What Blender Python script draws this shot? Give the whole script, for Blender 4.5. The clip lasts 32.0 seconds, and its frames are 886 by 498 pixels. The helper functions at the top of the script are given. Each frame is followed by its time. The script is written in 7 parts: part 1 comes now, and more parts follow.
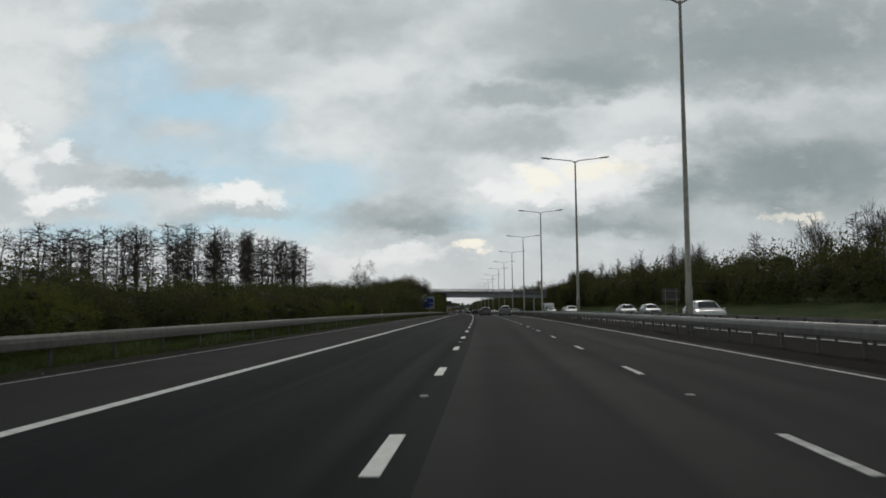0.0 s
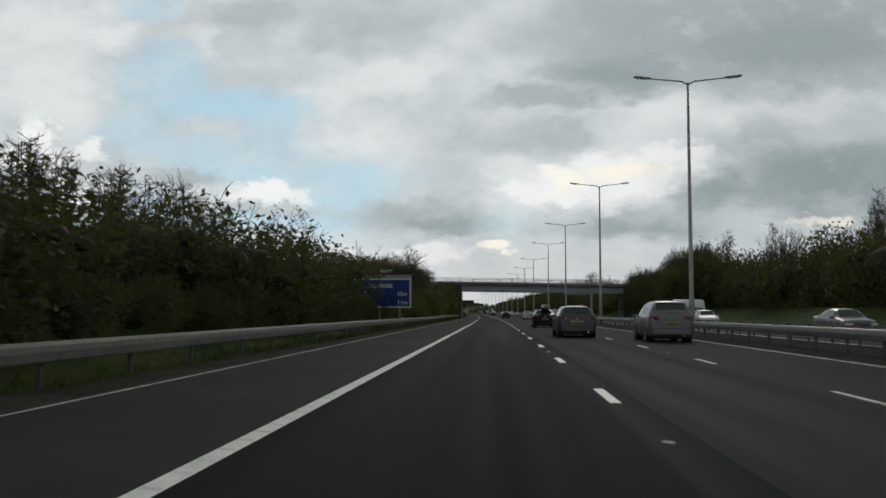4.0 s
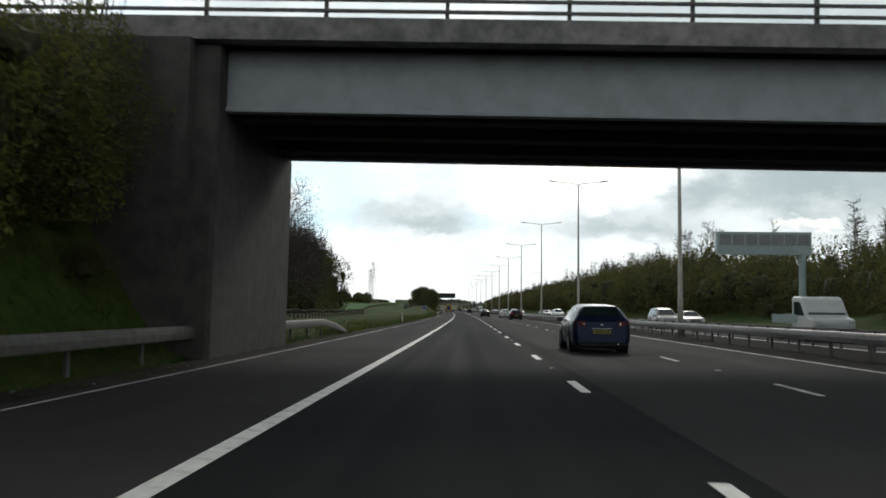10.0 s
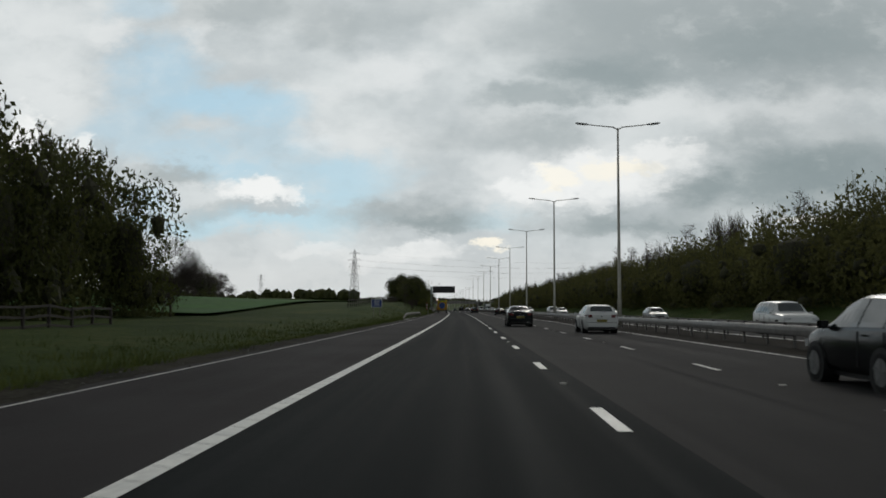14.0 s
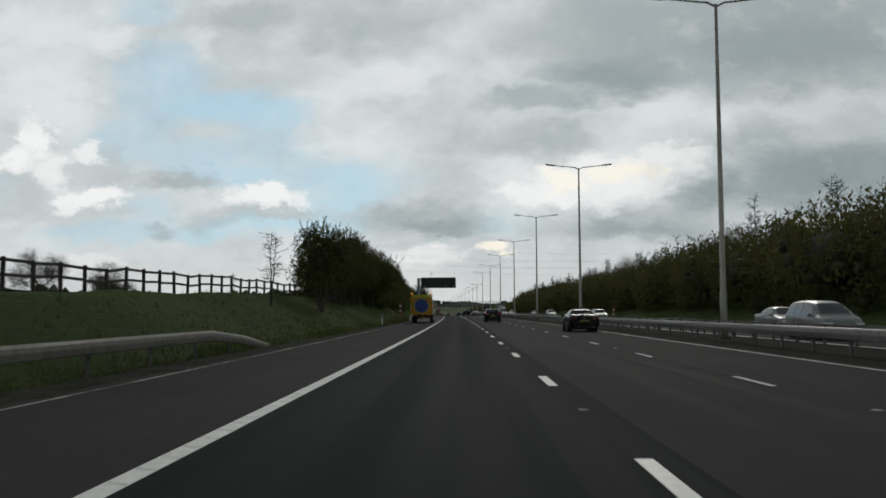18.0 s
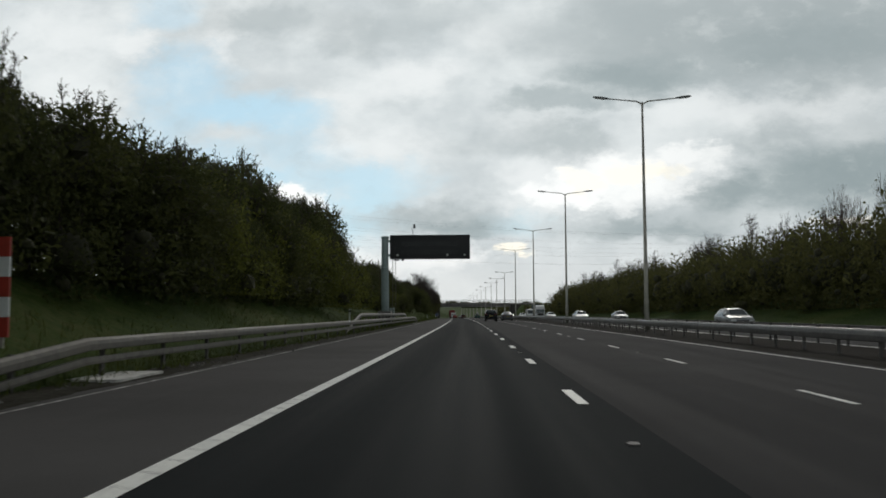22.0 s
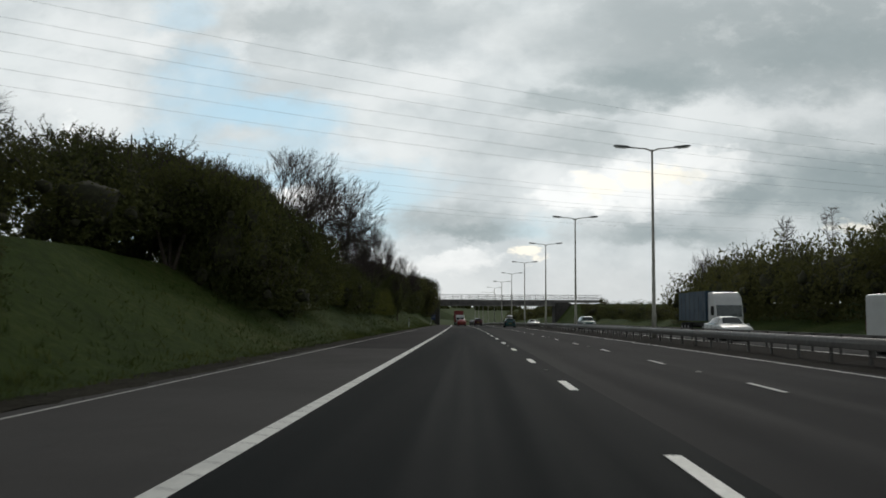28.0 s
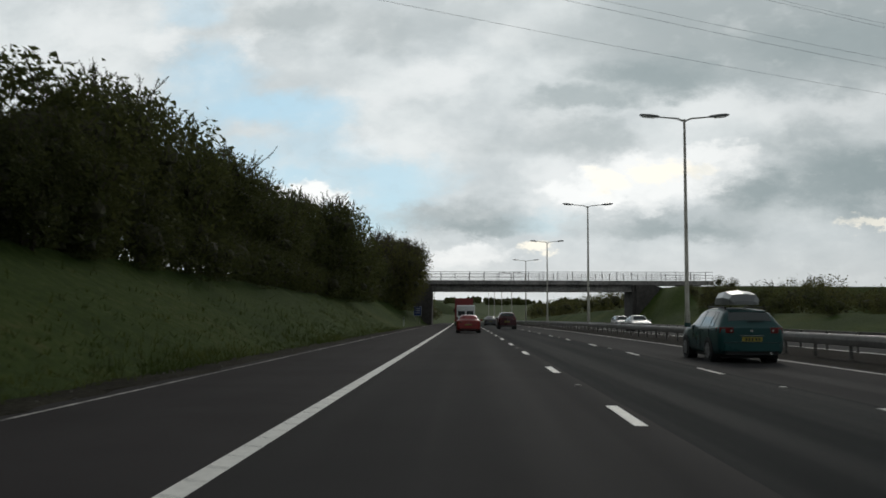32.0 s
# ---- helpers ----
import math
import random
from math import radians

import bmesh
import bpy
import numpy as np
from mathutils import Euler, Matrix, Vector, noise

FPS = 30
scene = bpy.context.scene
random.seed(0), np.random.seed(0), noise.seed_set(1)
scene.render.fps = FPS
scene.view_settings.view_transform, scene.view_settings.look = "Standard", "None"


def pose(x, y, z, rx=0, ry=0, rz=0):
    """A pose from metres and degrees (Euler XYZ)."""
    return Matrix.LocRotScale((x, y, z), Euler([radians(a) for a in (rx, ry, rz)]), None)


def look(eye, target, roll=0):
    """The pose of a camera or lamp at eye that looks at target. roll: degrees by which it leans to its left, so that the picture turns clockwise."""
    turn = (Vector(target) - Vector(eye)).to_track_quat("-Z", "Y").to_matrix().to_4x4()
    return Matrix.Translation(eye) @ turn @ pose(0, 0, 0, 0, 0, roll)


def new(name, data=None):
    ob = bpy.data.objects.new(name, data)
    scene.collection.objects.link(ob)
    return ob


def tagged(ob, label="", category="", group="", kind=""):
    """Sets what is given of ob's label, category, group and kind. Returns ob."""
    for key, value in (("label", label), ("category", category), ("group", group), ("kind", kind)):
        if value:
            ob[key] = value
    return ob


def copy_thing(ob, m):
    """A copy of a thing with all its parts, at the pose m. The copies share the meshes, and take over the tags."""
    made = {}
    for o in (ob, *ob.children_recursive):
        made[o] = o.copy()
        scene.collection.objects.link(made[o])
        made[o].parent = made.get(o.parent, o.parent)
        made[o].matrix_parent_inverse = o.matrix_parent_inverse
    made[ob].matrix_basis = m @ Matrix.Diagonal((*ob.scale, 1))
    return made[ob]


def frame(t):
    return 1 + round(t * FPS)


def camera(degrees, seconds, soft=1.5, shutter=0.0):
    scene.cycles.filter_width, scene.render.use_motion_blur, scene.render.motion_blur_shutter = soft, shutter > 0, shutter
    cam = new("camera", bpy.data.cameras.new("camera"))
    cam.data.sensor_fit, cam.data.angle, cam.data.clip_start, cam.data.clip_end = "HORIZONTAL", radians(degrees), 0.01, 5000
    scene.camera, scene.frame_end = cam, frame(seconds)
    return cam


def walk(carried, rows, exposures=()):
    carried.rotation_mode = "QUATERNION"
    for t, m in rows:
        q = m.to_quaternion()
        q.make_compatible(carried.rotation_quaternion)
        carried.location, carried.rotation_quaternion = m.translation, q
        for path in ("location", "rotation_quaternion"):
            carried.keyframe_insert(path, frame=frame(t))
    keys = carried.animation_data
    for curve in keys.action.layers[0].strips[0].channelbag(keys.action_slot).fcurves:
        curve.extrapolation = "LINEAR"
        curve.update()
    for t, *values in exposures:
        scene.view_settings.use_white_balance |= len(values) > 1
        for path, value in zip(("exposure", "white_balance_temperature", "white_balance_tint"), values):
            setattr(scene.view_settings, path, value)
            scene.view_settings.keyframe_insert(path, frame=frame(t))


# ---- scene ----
cam = camera(54.10, 32.0, soft=1.7, shutter=0.1)
# seconds, x, y, z, turn about x, y and z in degrees
PATH = [
    (0.0, 4.64, -19.06, 1.172, 93.86, 0.70, 2.70), (1.0, 3.39, 9.08, 1.180, 93.79, -0.11, 3.38),
    (2.0, 2.38, 36.83, 1.157, 93.80, -0.83, 4.05), (3.0, 1.95, 65.10, 1.101, 93.76, -0.73, 4.29),
    (3.5, 1.85, 78.85, 1.062, 93.91, -0.11, 4.33), (5.5, 1.01, 134.70, 0.835, 93.76, -0.08, 4.15),
    (6.0, 0.81, 149.23, 0.758, 93.75, 0.04, 4.04), (7.0, 0.37, 177.65, 0.594, 93.67, -0.00, 3.86),
    (8.0, -0.25, 205.78, 0.418, 93.79, 0.03, 3.71), (9.0, -0.99, 233.88, 0.237, 93.77, -0.30, 3.69),
    (10.0, -1.88, 261.90, 0.059, 93.76, -0.55, 3.47), (11.0, -2.74, 289.71, -0.110, 93.76, -0.32, 3.59),
    (12.0, -3.63, 318.09, -0.273, 93.71, -0.57, 3.75), (13.0, -4.49, 346.25, -0.423, 93.71, -0.34, 3.71),
    (14.0, -5.35, 374.42, -0.561, 93.73, -0.16, 3.78), (14.5, -5.84, 388.25, -0.624, 93.75, -0.12, 3.74),
    (16.5, -8.13, 443.67, -0.841, 93.85, -0.29, 3.98), (17.0, -8.72, 458.06, -0.890, 94.03, -0.35, 4.12),
    (18.0, -10.02, 485.92, -0.975, 94.00, 0.22, 4.19), (19.0, -11.46, 513.74, -1.050, 94.08, 0.01, 4.42),
    (20.0, -12.98, 541.42, -1.116, 94.14, -0.39, 4.70), (21.0, -14.54, 568.98, -1.176, 94.11, -0.62, 4.86),
    (22.0, -16.07, 596.44, -1.233, 94.10, 0.30, 5.41), (23.0, -17.86, 624.01, -1.290, 94.12, -0.21, 5.66),
    (24.0, -19.79, 651.67, -1.352, 94.12, 0.02, 5.88), (25.0, -21.84, 679.79, -1.424, 94.06, -0.21, 5.98),
    (25.5, -22.78, 693.02, -1.462, 94.15, -0.15, 6.09), (28.0, -28.20, 763.76, -1.726, 94.28, -0.32, 6.32),
    (29.0, -30.52, 792.15, -1.864, 94.25, -0.26, 6.38), (30.0, -32.86, 819.72, -2.018, 94.11, -0.36, 6.51),
    (31.0, -35.37, 848.15, -2.199, 94.11, -0.05, 6.80), (32.0, -38.03, 876.40, -2.402, 93.98, -0.20, 6.94)]
# the clip's camera opens up in the bridge's shade
EXPOSURE = [(0.0, 0.0), (6.0, 0.15), (7.0, 0.28), (8.0, 0.45), (9.0, 0.60), (10.0, 0.85), (10.5, 0.7), (11.0, 0.08), (13.0, 0.06), (17.0, 0.0), (19.0, 0.1), (22.0, 0.25), (24.0, 0.32), (25.5, 0.2), (28.0, 0.22), (29.0, 0.25), (30.0, 0.25), (32.0, 0.2)]
walk(cam, [(r[0], pose(*r[1:])) for r in PATH], EXPOSURE)

# ---- sky and sun: broken cloud, the sun veiled ahead to the right ----
SUN_EL, SUN_AZ = radians(30), radians(9)
world = bpy.data.worlds.new("cloudy_sky")
scene.world = world
world.use_nodes = True
wt = world.node_tree
wt.nodes.clear()


def nd(tree, kind, **props):
    n = tree.nodes.new(kind)
    for key, value in props.items():
        if key == "operation":
            n.operation = value
        elif key == "blend":
            n.blend_type = value
    return n


def m2(tree, op, a, b=None, c=None, clamp=False):
    n = tree.nodes.new("ShaderNodeMath")
    n.operation = op
    n.use_clamp = clamp
    for i, v in enumerate((a, b, c)):
        if v is None:
            continue
        if isinstance(v, (int, float)):
            n.inputs[i].default_value = v
        else:
            tree.links.new(v, n.inputs[i])
    return n.outputs[0]


def mixc(tree, fac, a, b, blend="MIX"):
    n = tree.nodes.new("ShaderNodeMix")
    n.data_type = "RGBA"
    n.blend_type = blend
    for sock, v in ((n.inputs[0], fac), (n.inputs[6], a), (n.inputs[7], b)):
        if isinstance(v, (int, float)):
            sock.default_value = v
        elif isinstance(v, tuple):
            sock.default_value = (*v, 1)
        else:
            tree.links.new(v, sock)
    return n.outputs[2]


def smooth(tree, v, lo, hi, a=0.0, b=1.0):
    n = tree.nodes.new("ShaderNodeMapRange")
    n.interpolation_type = "SMOOTHSTEP"
    tree.links.new(v, n.inputs[0])
    for i, x in enumerate((lo, hi, a, b)):
        n.inputs[1 + i].default_value = x
    return n.outputs[0]


def fbm(tree, vec, scale, detail=6.0, rough=0.55):
    n = tree.nodes.new("ShaderNodeTexNoise")
    n.inputs["Scale"].default_value = scale
    n.inputs["Detail"].default_value = detail
    n.inputs["Roughness"].default_value = rough
    tree.links.new(vec, n.inputs["Vector"])
    return n.outputs[0]


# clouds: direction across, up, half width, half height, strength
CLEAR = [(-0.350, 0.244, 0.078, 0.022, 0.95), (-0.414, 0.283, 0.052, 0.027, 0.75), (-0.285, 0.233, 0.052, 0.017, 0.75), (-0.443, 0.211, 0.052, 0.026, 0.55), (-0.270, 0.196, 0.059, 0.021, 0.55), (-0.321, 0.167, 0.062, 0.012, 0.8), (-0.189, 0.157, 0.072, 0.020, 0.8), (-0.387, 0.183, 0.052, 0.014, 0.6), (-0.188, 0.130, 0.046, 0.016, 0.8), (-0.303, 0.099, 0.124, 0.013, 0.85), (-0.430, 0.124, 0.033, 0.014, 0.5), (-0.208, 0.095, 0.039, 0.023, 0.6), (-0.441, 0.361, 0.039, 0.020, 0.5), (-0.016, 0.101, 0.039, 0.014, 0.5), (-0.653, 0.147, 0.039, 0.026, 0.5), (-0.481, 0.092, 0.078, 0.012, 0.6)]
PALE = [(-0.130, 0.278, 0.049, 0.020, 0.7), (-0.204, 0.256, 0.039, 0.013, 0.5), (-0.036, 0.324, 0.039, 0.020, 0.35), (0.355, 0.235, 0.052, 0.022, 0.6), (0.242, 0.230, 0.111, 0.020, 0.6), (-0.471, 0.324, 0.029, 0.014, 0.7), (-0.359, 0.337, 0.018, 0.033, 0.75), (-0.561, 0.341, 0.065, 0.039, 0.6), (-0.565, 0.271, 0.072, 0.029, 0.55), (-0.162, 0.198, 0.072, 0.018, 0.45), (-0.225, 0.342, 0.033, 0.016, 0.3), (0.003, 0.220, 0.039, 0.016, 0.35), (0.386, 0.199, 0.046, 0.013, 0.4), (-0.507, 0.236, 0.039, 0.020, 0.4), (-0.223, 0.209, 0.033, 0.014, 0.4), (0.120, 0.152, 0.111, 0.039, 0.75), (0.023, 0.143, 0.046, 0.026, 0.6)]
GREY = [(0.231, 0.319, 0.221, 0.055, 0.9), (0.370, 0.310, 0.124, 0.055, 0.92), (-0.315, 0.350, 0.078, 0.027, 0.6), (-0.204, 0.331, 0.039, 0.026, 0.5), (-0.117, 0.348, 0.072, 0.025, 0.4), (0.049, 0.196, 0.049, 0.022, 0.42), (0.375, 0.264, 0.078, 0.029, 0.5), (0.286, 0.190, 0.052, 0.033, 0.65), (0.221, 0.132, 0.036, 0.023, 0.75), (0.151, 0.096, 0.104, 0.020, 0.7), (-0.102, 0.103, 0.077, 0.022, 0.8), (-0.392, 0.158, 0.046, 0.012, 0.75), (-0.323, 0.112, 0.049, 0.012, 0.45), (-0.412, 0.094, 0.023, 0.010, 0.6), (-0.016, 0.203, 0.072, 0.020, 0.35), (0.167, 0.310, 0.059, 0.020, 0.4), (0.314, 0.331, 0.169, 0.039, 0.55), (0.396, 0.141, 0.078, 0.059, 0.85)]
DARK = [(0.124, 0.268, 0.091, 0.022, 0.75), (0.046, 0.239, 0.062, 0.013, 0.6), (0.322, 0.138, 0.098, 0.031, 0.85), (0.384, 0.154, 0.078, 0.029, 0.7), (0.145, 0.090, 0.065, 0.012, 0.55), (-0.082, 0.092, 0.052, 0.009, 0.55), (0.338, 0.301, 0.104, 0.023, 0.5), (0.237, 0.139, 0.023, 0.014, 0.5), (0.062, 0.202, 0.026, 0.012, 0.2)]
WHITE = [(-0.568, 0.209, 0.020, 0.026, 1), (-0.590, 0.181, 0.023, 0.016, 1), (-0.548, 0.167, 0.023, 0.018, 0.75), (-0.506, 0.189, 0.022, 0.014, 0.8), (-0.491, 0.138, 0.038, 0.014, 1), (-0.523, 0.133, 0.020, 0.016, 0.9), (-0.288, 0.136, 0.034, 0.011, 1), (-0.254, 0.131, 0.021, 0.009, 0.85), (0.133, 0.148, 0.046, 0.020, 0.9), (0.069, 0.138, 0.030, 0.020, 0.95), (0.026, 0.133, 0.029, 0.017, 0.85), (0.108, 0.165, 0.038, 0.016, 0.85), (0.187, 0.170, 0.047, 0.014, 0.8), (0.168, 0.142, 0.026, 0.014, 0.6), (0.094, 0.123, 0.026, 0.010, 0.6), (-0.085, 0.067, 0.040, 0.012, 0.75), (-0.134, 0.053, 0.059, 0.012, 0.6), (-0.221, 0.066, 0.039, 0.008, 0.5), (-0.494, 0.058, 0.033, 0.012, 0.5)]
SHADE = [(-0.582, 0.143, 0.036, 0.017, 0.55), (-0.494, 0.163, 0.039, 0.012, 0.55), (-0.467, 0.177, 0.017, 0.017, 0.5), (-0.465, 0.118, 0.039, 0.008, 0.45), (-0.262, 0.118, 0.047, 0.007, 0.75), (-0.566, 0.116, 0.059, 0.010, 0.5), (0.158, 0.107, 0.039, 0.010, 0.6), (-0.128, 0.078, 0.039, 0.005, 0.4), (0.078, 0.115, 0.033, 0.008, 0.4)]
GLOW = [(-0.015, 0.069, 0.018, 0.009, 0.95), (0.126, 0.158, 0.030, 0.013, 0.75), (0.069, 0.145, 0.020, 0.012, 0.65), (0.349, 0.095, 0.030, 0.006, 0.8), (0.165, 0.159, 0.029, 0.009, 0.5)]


def make_sky():
    t = wt
    tc = nd(t, "ShaderNodeTexCoord")
    sep = nd(t, "ShaderNodeSeparateXYZ")
    t.links.new(tc.outputs["Generated"], sep.inputs[0])
    fwd = m2(t, "MAXIMUM", m2(t, "ABSOLUTE", sep.outputs[1]), 0.18)
    u = m2(t, "DIVIDE", sep.outputs[0], fwd)
    v = m2(t, "DIVIDE", sep.outputs[2], fwd)
    # cloud sheets look flatter towards the horizon
    com = nd(t, "ShaderNodeCombineXYZ")
    t.links.new(u, com.inputs[0])
    t.links.new(m2(t, "MULTIPLY", v, 1.7), com.inputs[1])
    base = com.outputs[0]
    flat = nd(t, "ShaderNodeCombineXYZ")
    t.links.new(u, flat.inputs[0])
    t.links.new(v, flat.inputs[1])

    def ragged(scale, detail, rough, amount, source):
        """Shifts the directions by a noise, so that cloud edges turn ragged."""
        n = nd(t, "ShaderNodeTexNoise")
        n.inputs["Scale"].default_value = scale
        n.inputs["Detail"].default_value = detail
        n.inputs["Roughness"].default_value = rough
        t.links.new(base, n.inputs["Vector"])
        a = nd(t, "ShaderNodeVectorMath", operation="SUBTRACT")
        t.links.new(n.outputs["Color"], a.inputs[0])
        a.inputs[1].default_value = (0.5, 0.5, 0.5)
        b = nd(t, "ShaderNodeVectorMath", operation="MULTIPLY_ADD")
        t.links.new(a.outputs[0], b.inputs[0])
        b.inputs[1].default_value = (amount, amount * 0.6, 0)
        t.links.new(source, b.inputs[2])
        return b.outputs[0]

    soft = ragged(9.0, 9, 0.66, 0.15, flat.outputs[0])
    heap = ragged(20.0, 8, 0.66, 0.105, flat.outputs[0])
    big = fbm(t, base, 3.2, 7, 0.56)
    mid = fbm(t, base, 8.0, 8, 0.60)
    sky = nd(t, "ShaderNodeTexSky")
    sky.sky_type = "NISHITA"
    sky.sun_disc = False
    sky.sun_elevation, sky.sun_rotation = SUN_EL, SUN_AZ
    sky.dust_density = 1.0
    clear = mixc(t, 0.85, mixc(t, 1.0, sky.outputs[0], (0.06, 0.08, 0.09), "MULTIPLY"), (0.44, 0.625, 0.73))
    shade = m2(t, "ADD", m2(t, "MULTIPLY", big, 0.5), m2(t, "MULTIPLY", mid, 0.5))
    col = mixc(t, smooth(t, shade, 0.37, 0.63), (0.50, 0.545, 0.56), (0.665, 0.705, 0.71))

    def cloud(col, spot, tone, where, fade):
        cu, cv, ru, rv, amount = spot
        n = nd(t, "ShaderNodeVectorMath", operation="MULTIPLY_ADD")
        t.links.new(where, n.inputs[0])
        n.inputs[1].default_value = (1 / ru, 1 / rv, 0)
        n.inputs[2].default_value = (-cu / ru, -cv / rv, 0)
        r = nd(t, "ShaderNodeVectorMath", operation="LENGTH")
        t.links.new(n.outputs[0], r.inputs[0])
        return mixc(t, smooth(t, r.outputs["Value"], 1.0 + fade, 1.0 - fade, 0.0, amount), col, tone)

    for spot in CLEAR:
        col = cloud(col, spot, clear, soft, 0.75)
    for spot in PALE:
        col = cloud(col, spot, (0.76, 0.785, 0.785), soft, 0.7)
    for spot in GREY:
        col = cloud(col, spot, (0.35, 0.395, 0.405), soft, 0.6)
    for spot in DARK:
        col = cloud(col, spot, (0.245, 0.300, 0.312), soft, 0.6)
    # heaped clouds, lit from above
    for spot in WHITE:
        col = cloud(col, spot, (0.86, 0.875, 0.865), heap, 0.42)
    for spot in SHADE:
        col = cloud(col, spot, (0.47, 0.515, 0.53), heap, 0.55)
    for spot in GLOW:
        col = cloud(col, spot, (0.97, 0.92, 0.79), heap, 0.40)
    # pale warm haze over the horizon
    col = mixc(t, smooth(t, v, 0.095, 0.02, 0.0, 0.5), col, (0.63, 0.635, 0.625))
    # the cover thickens to the right
    col = mixc(t, smooth(t, u, 0.02, 0.45, 0.0, 0.28), col, (0.27, 0.31, 0.32))
    # billows in the cloud
    lump = m2(t, "ADD", m2(t, "MULTIPLY", fbm(t, base, 13.0, 6, 0.58), 0.6), m2(t, "MULTIPLY", fbm(t, heap, 30.0, 4, 0.55), 0.4))
    col = mixc(t, smooth(t, lump, 0.50, 0.68, 0.0, 0.22), col, (0.76, 0.79, 0.785))
    col = mixc(t, smooth(t, lump, 0.49, 0.34, 0.0, 0.20), col, (0.36, 0.41, 0.425))
    # overhead, out of view, the sky is darkened to dim light on the ground
    col = mixc(t, smooth(t, sep.outputs[2], 0.33, 0.62), col, mixc(t, smooth(t, big, 0.35, 0.65), (0.125, 0.135, 0.142), (0.205, 0.22, 0.228)))
    bg = nd(t, "ShaderNodeBackground")
    bg.inputs["Strength"].default_value = 1.0
    t.links.new(col, bg.inputs[0])
    out = nd(t, "ShaderNodeOutputWorld")
    t.links.new(bg.outputs[0], out.inputs[0])


make_sky()
sun = new("sun", bpy.data.lights.new("sun", "SUN"))
sun.data.energy, sun.data.angle, sun.data.color = 0.6, radians(14), (1.0, 0.95, 0.87)
sun.matrix_world = look((math.sin(SUN_AZ) * math.cos(SUN_EL) * 50, math.cos(SUN_AZ) * math.cos(SUN_EL) * 50, math.sin(SUN_EL) * 50), (0, 0, 0))

# ---- materials ----


def material(name, colour, rough=0.8, metal=0.0, vary=0.25, grain=8.0, patch=0.4, bump=0.2, second=None, spec=0.4, island=0.0, objrand=0.0, local=False, coat=0.0):
    mt = bpy.data.materials.new(name)
    mt.use_nodes = True
    t = mt.node_tree
    b = t.nodes["Principled BSDF"]
    if local:
        pos = nd(t, "ShaderNodeTexCoord").outputs["Object"]
    else:
        pos = nd(t, "ShaderNodeNewGeometry").outputs["Position"]
    n1, n2 = fbm(t, pos, grain, 6, 0.6), fbm(t, pos, patch, 5, 0.6)
    k = m2(t, "ADD", m2(t, "MULTIPLY", n1, 0.5), m2(t, "MULTIPLY", n2, 0.5))
    f = smooth(t, k, 0.36, 0.64)
    lo = tuple(c * (1 - vary) for c in colour)
    hi = tuple(min(1, c * (1 + vary)) for c in (second or colour))
    col = mixc(t, f, lo, hi)
    if island:
        geo = nd(t, "ShaderNodeNewGeometry")
        col = mixc(t, m2(t, "MULTIPLY", geo.outputs["Random Per Island"], island), col, tuple(c * 0.35 for c in colour))
    if objrand:
        oi = nd(t, "ShaderNodeObjectInfo")
        col = mixc(t, m2(t, "MULTIPLY", oi.outputs["Random"], objrand), col, second or colour)
    t.links.new(col, b.inputs["Base Color"])
    b.inputs["Roughness"].default_value = rough
    t.links.new(smooth(t, n2, 0.3, 0.7, max(0.02, rough - 0.1), min(1, rough + 0.08)), b.inputs["Roughness"])
    b.inputs["Metallic"].default_value = metal
    b.inputs["Specular IOR Level"].default_value = spec
    b.inputs["Coat Weight"].default_value = coat
    b.inputs["Coat Roughness"].default_value = 0.06
    if bump:
        bn = nd(t, "ShaderNodeBump")
        bn.inputs["Strength"].default_value = bump
        bn.inputs["Distance"].default_value = 0.02
        t.links.new(n1, bn.inputs["Height"])
        t.links.new(bn.outputs[0], b.inputs["Normal"])
    return mt


def leafy(mt, share=0.45):
    """Mixes in light that passes through the leaves."""
    t = mt.node_tree
    b, out = t.nodes["Principled BSDF"], t.nodes["Material Output"]
    tr, mx = t.nodes.new("ShaderNodeBsdfTranslucent"), t.nodes.new("ShaderNodeMixShader")
    t.links.new(b.inputs["Base Color"].links[0].from_socket, tr.inputs["Color"])
    mx.inputs[0].default_value = share
    t.links.new(b.outputs[0], mx.inputs[1])
    t.links.new(tr.outputs[0], mx.inputs[2])
    t.links.new(mx.outputs[0], out.inputs["Surface"])


def glow(name, colour, power):
    mt = bpy.data.materials.new(name)
    mt.use_nodes = True
    b = mt.node_tree.nodes["Principled BSDF"]
    b.inputs["Base Color"].default_value = (*colour, 1)
    b.inputs["Emission Color"].default_value = (*colour, 1)
    b.inputs["Emission Strength"].default_value = power
    return mt


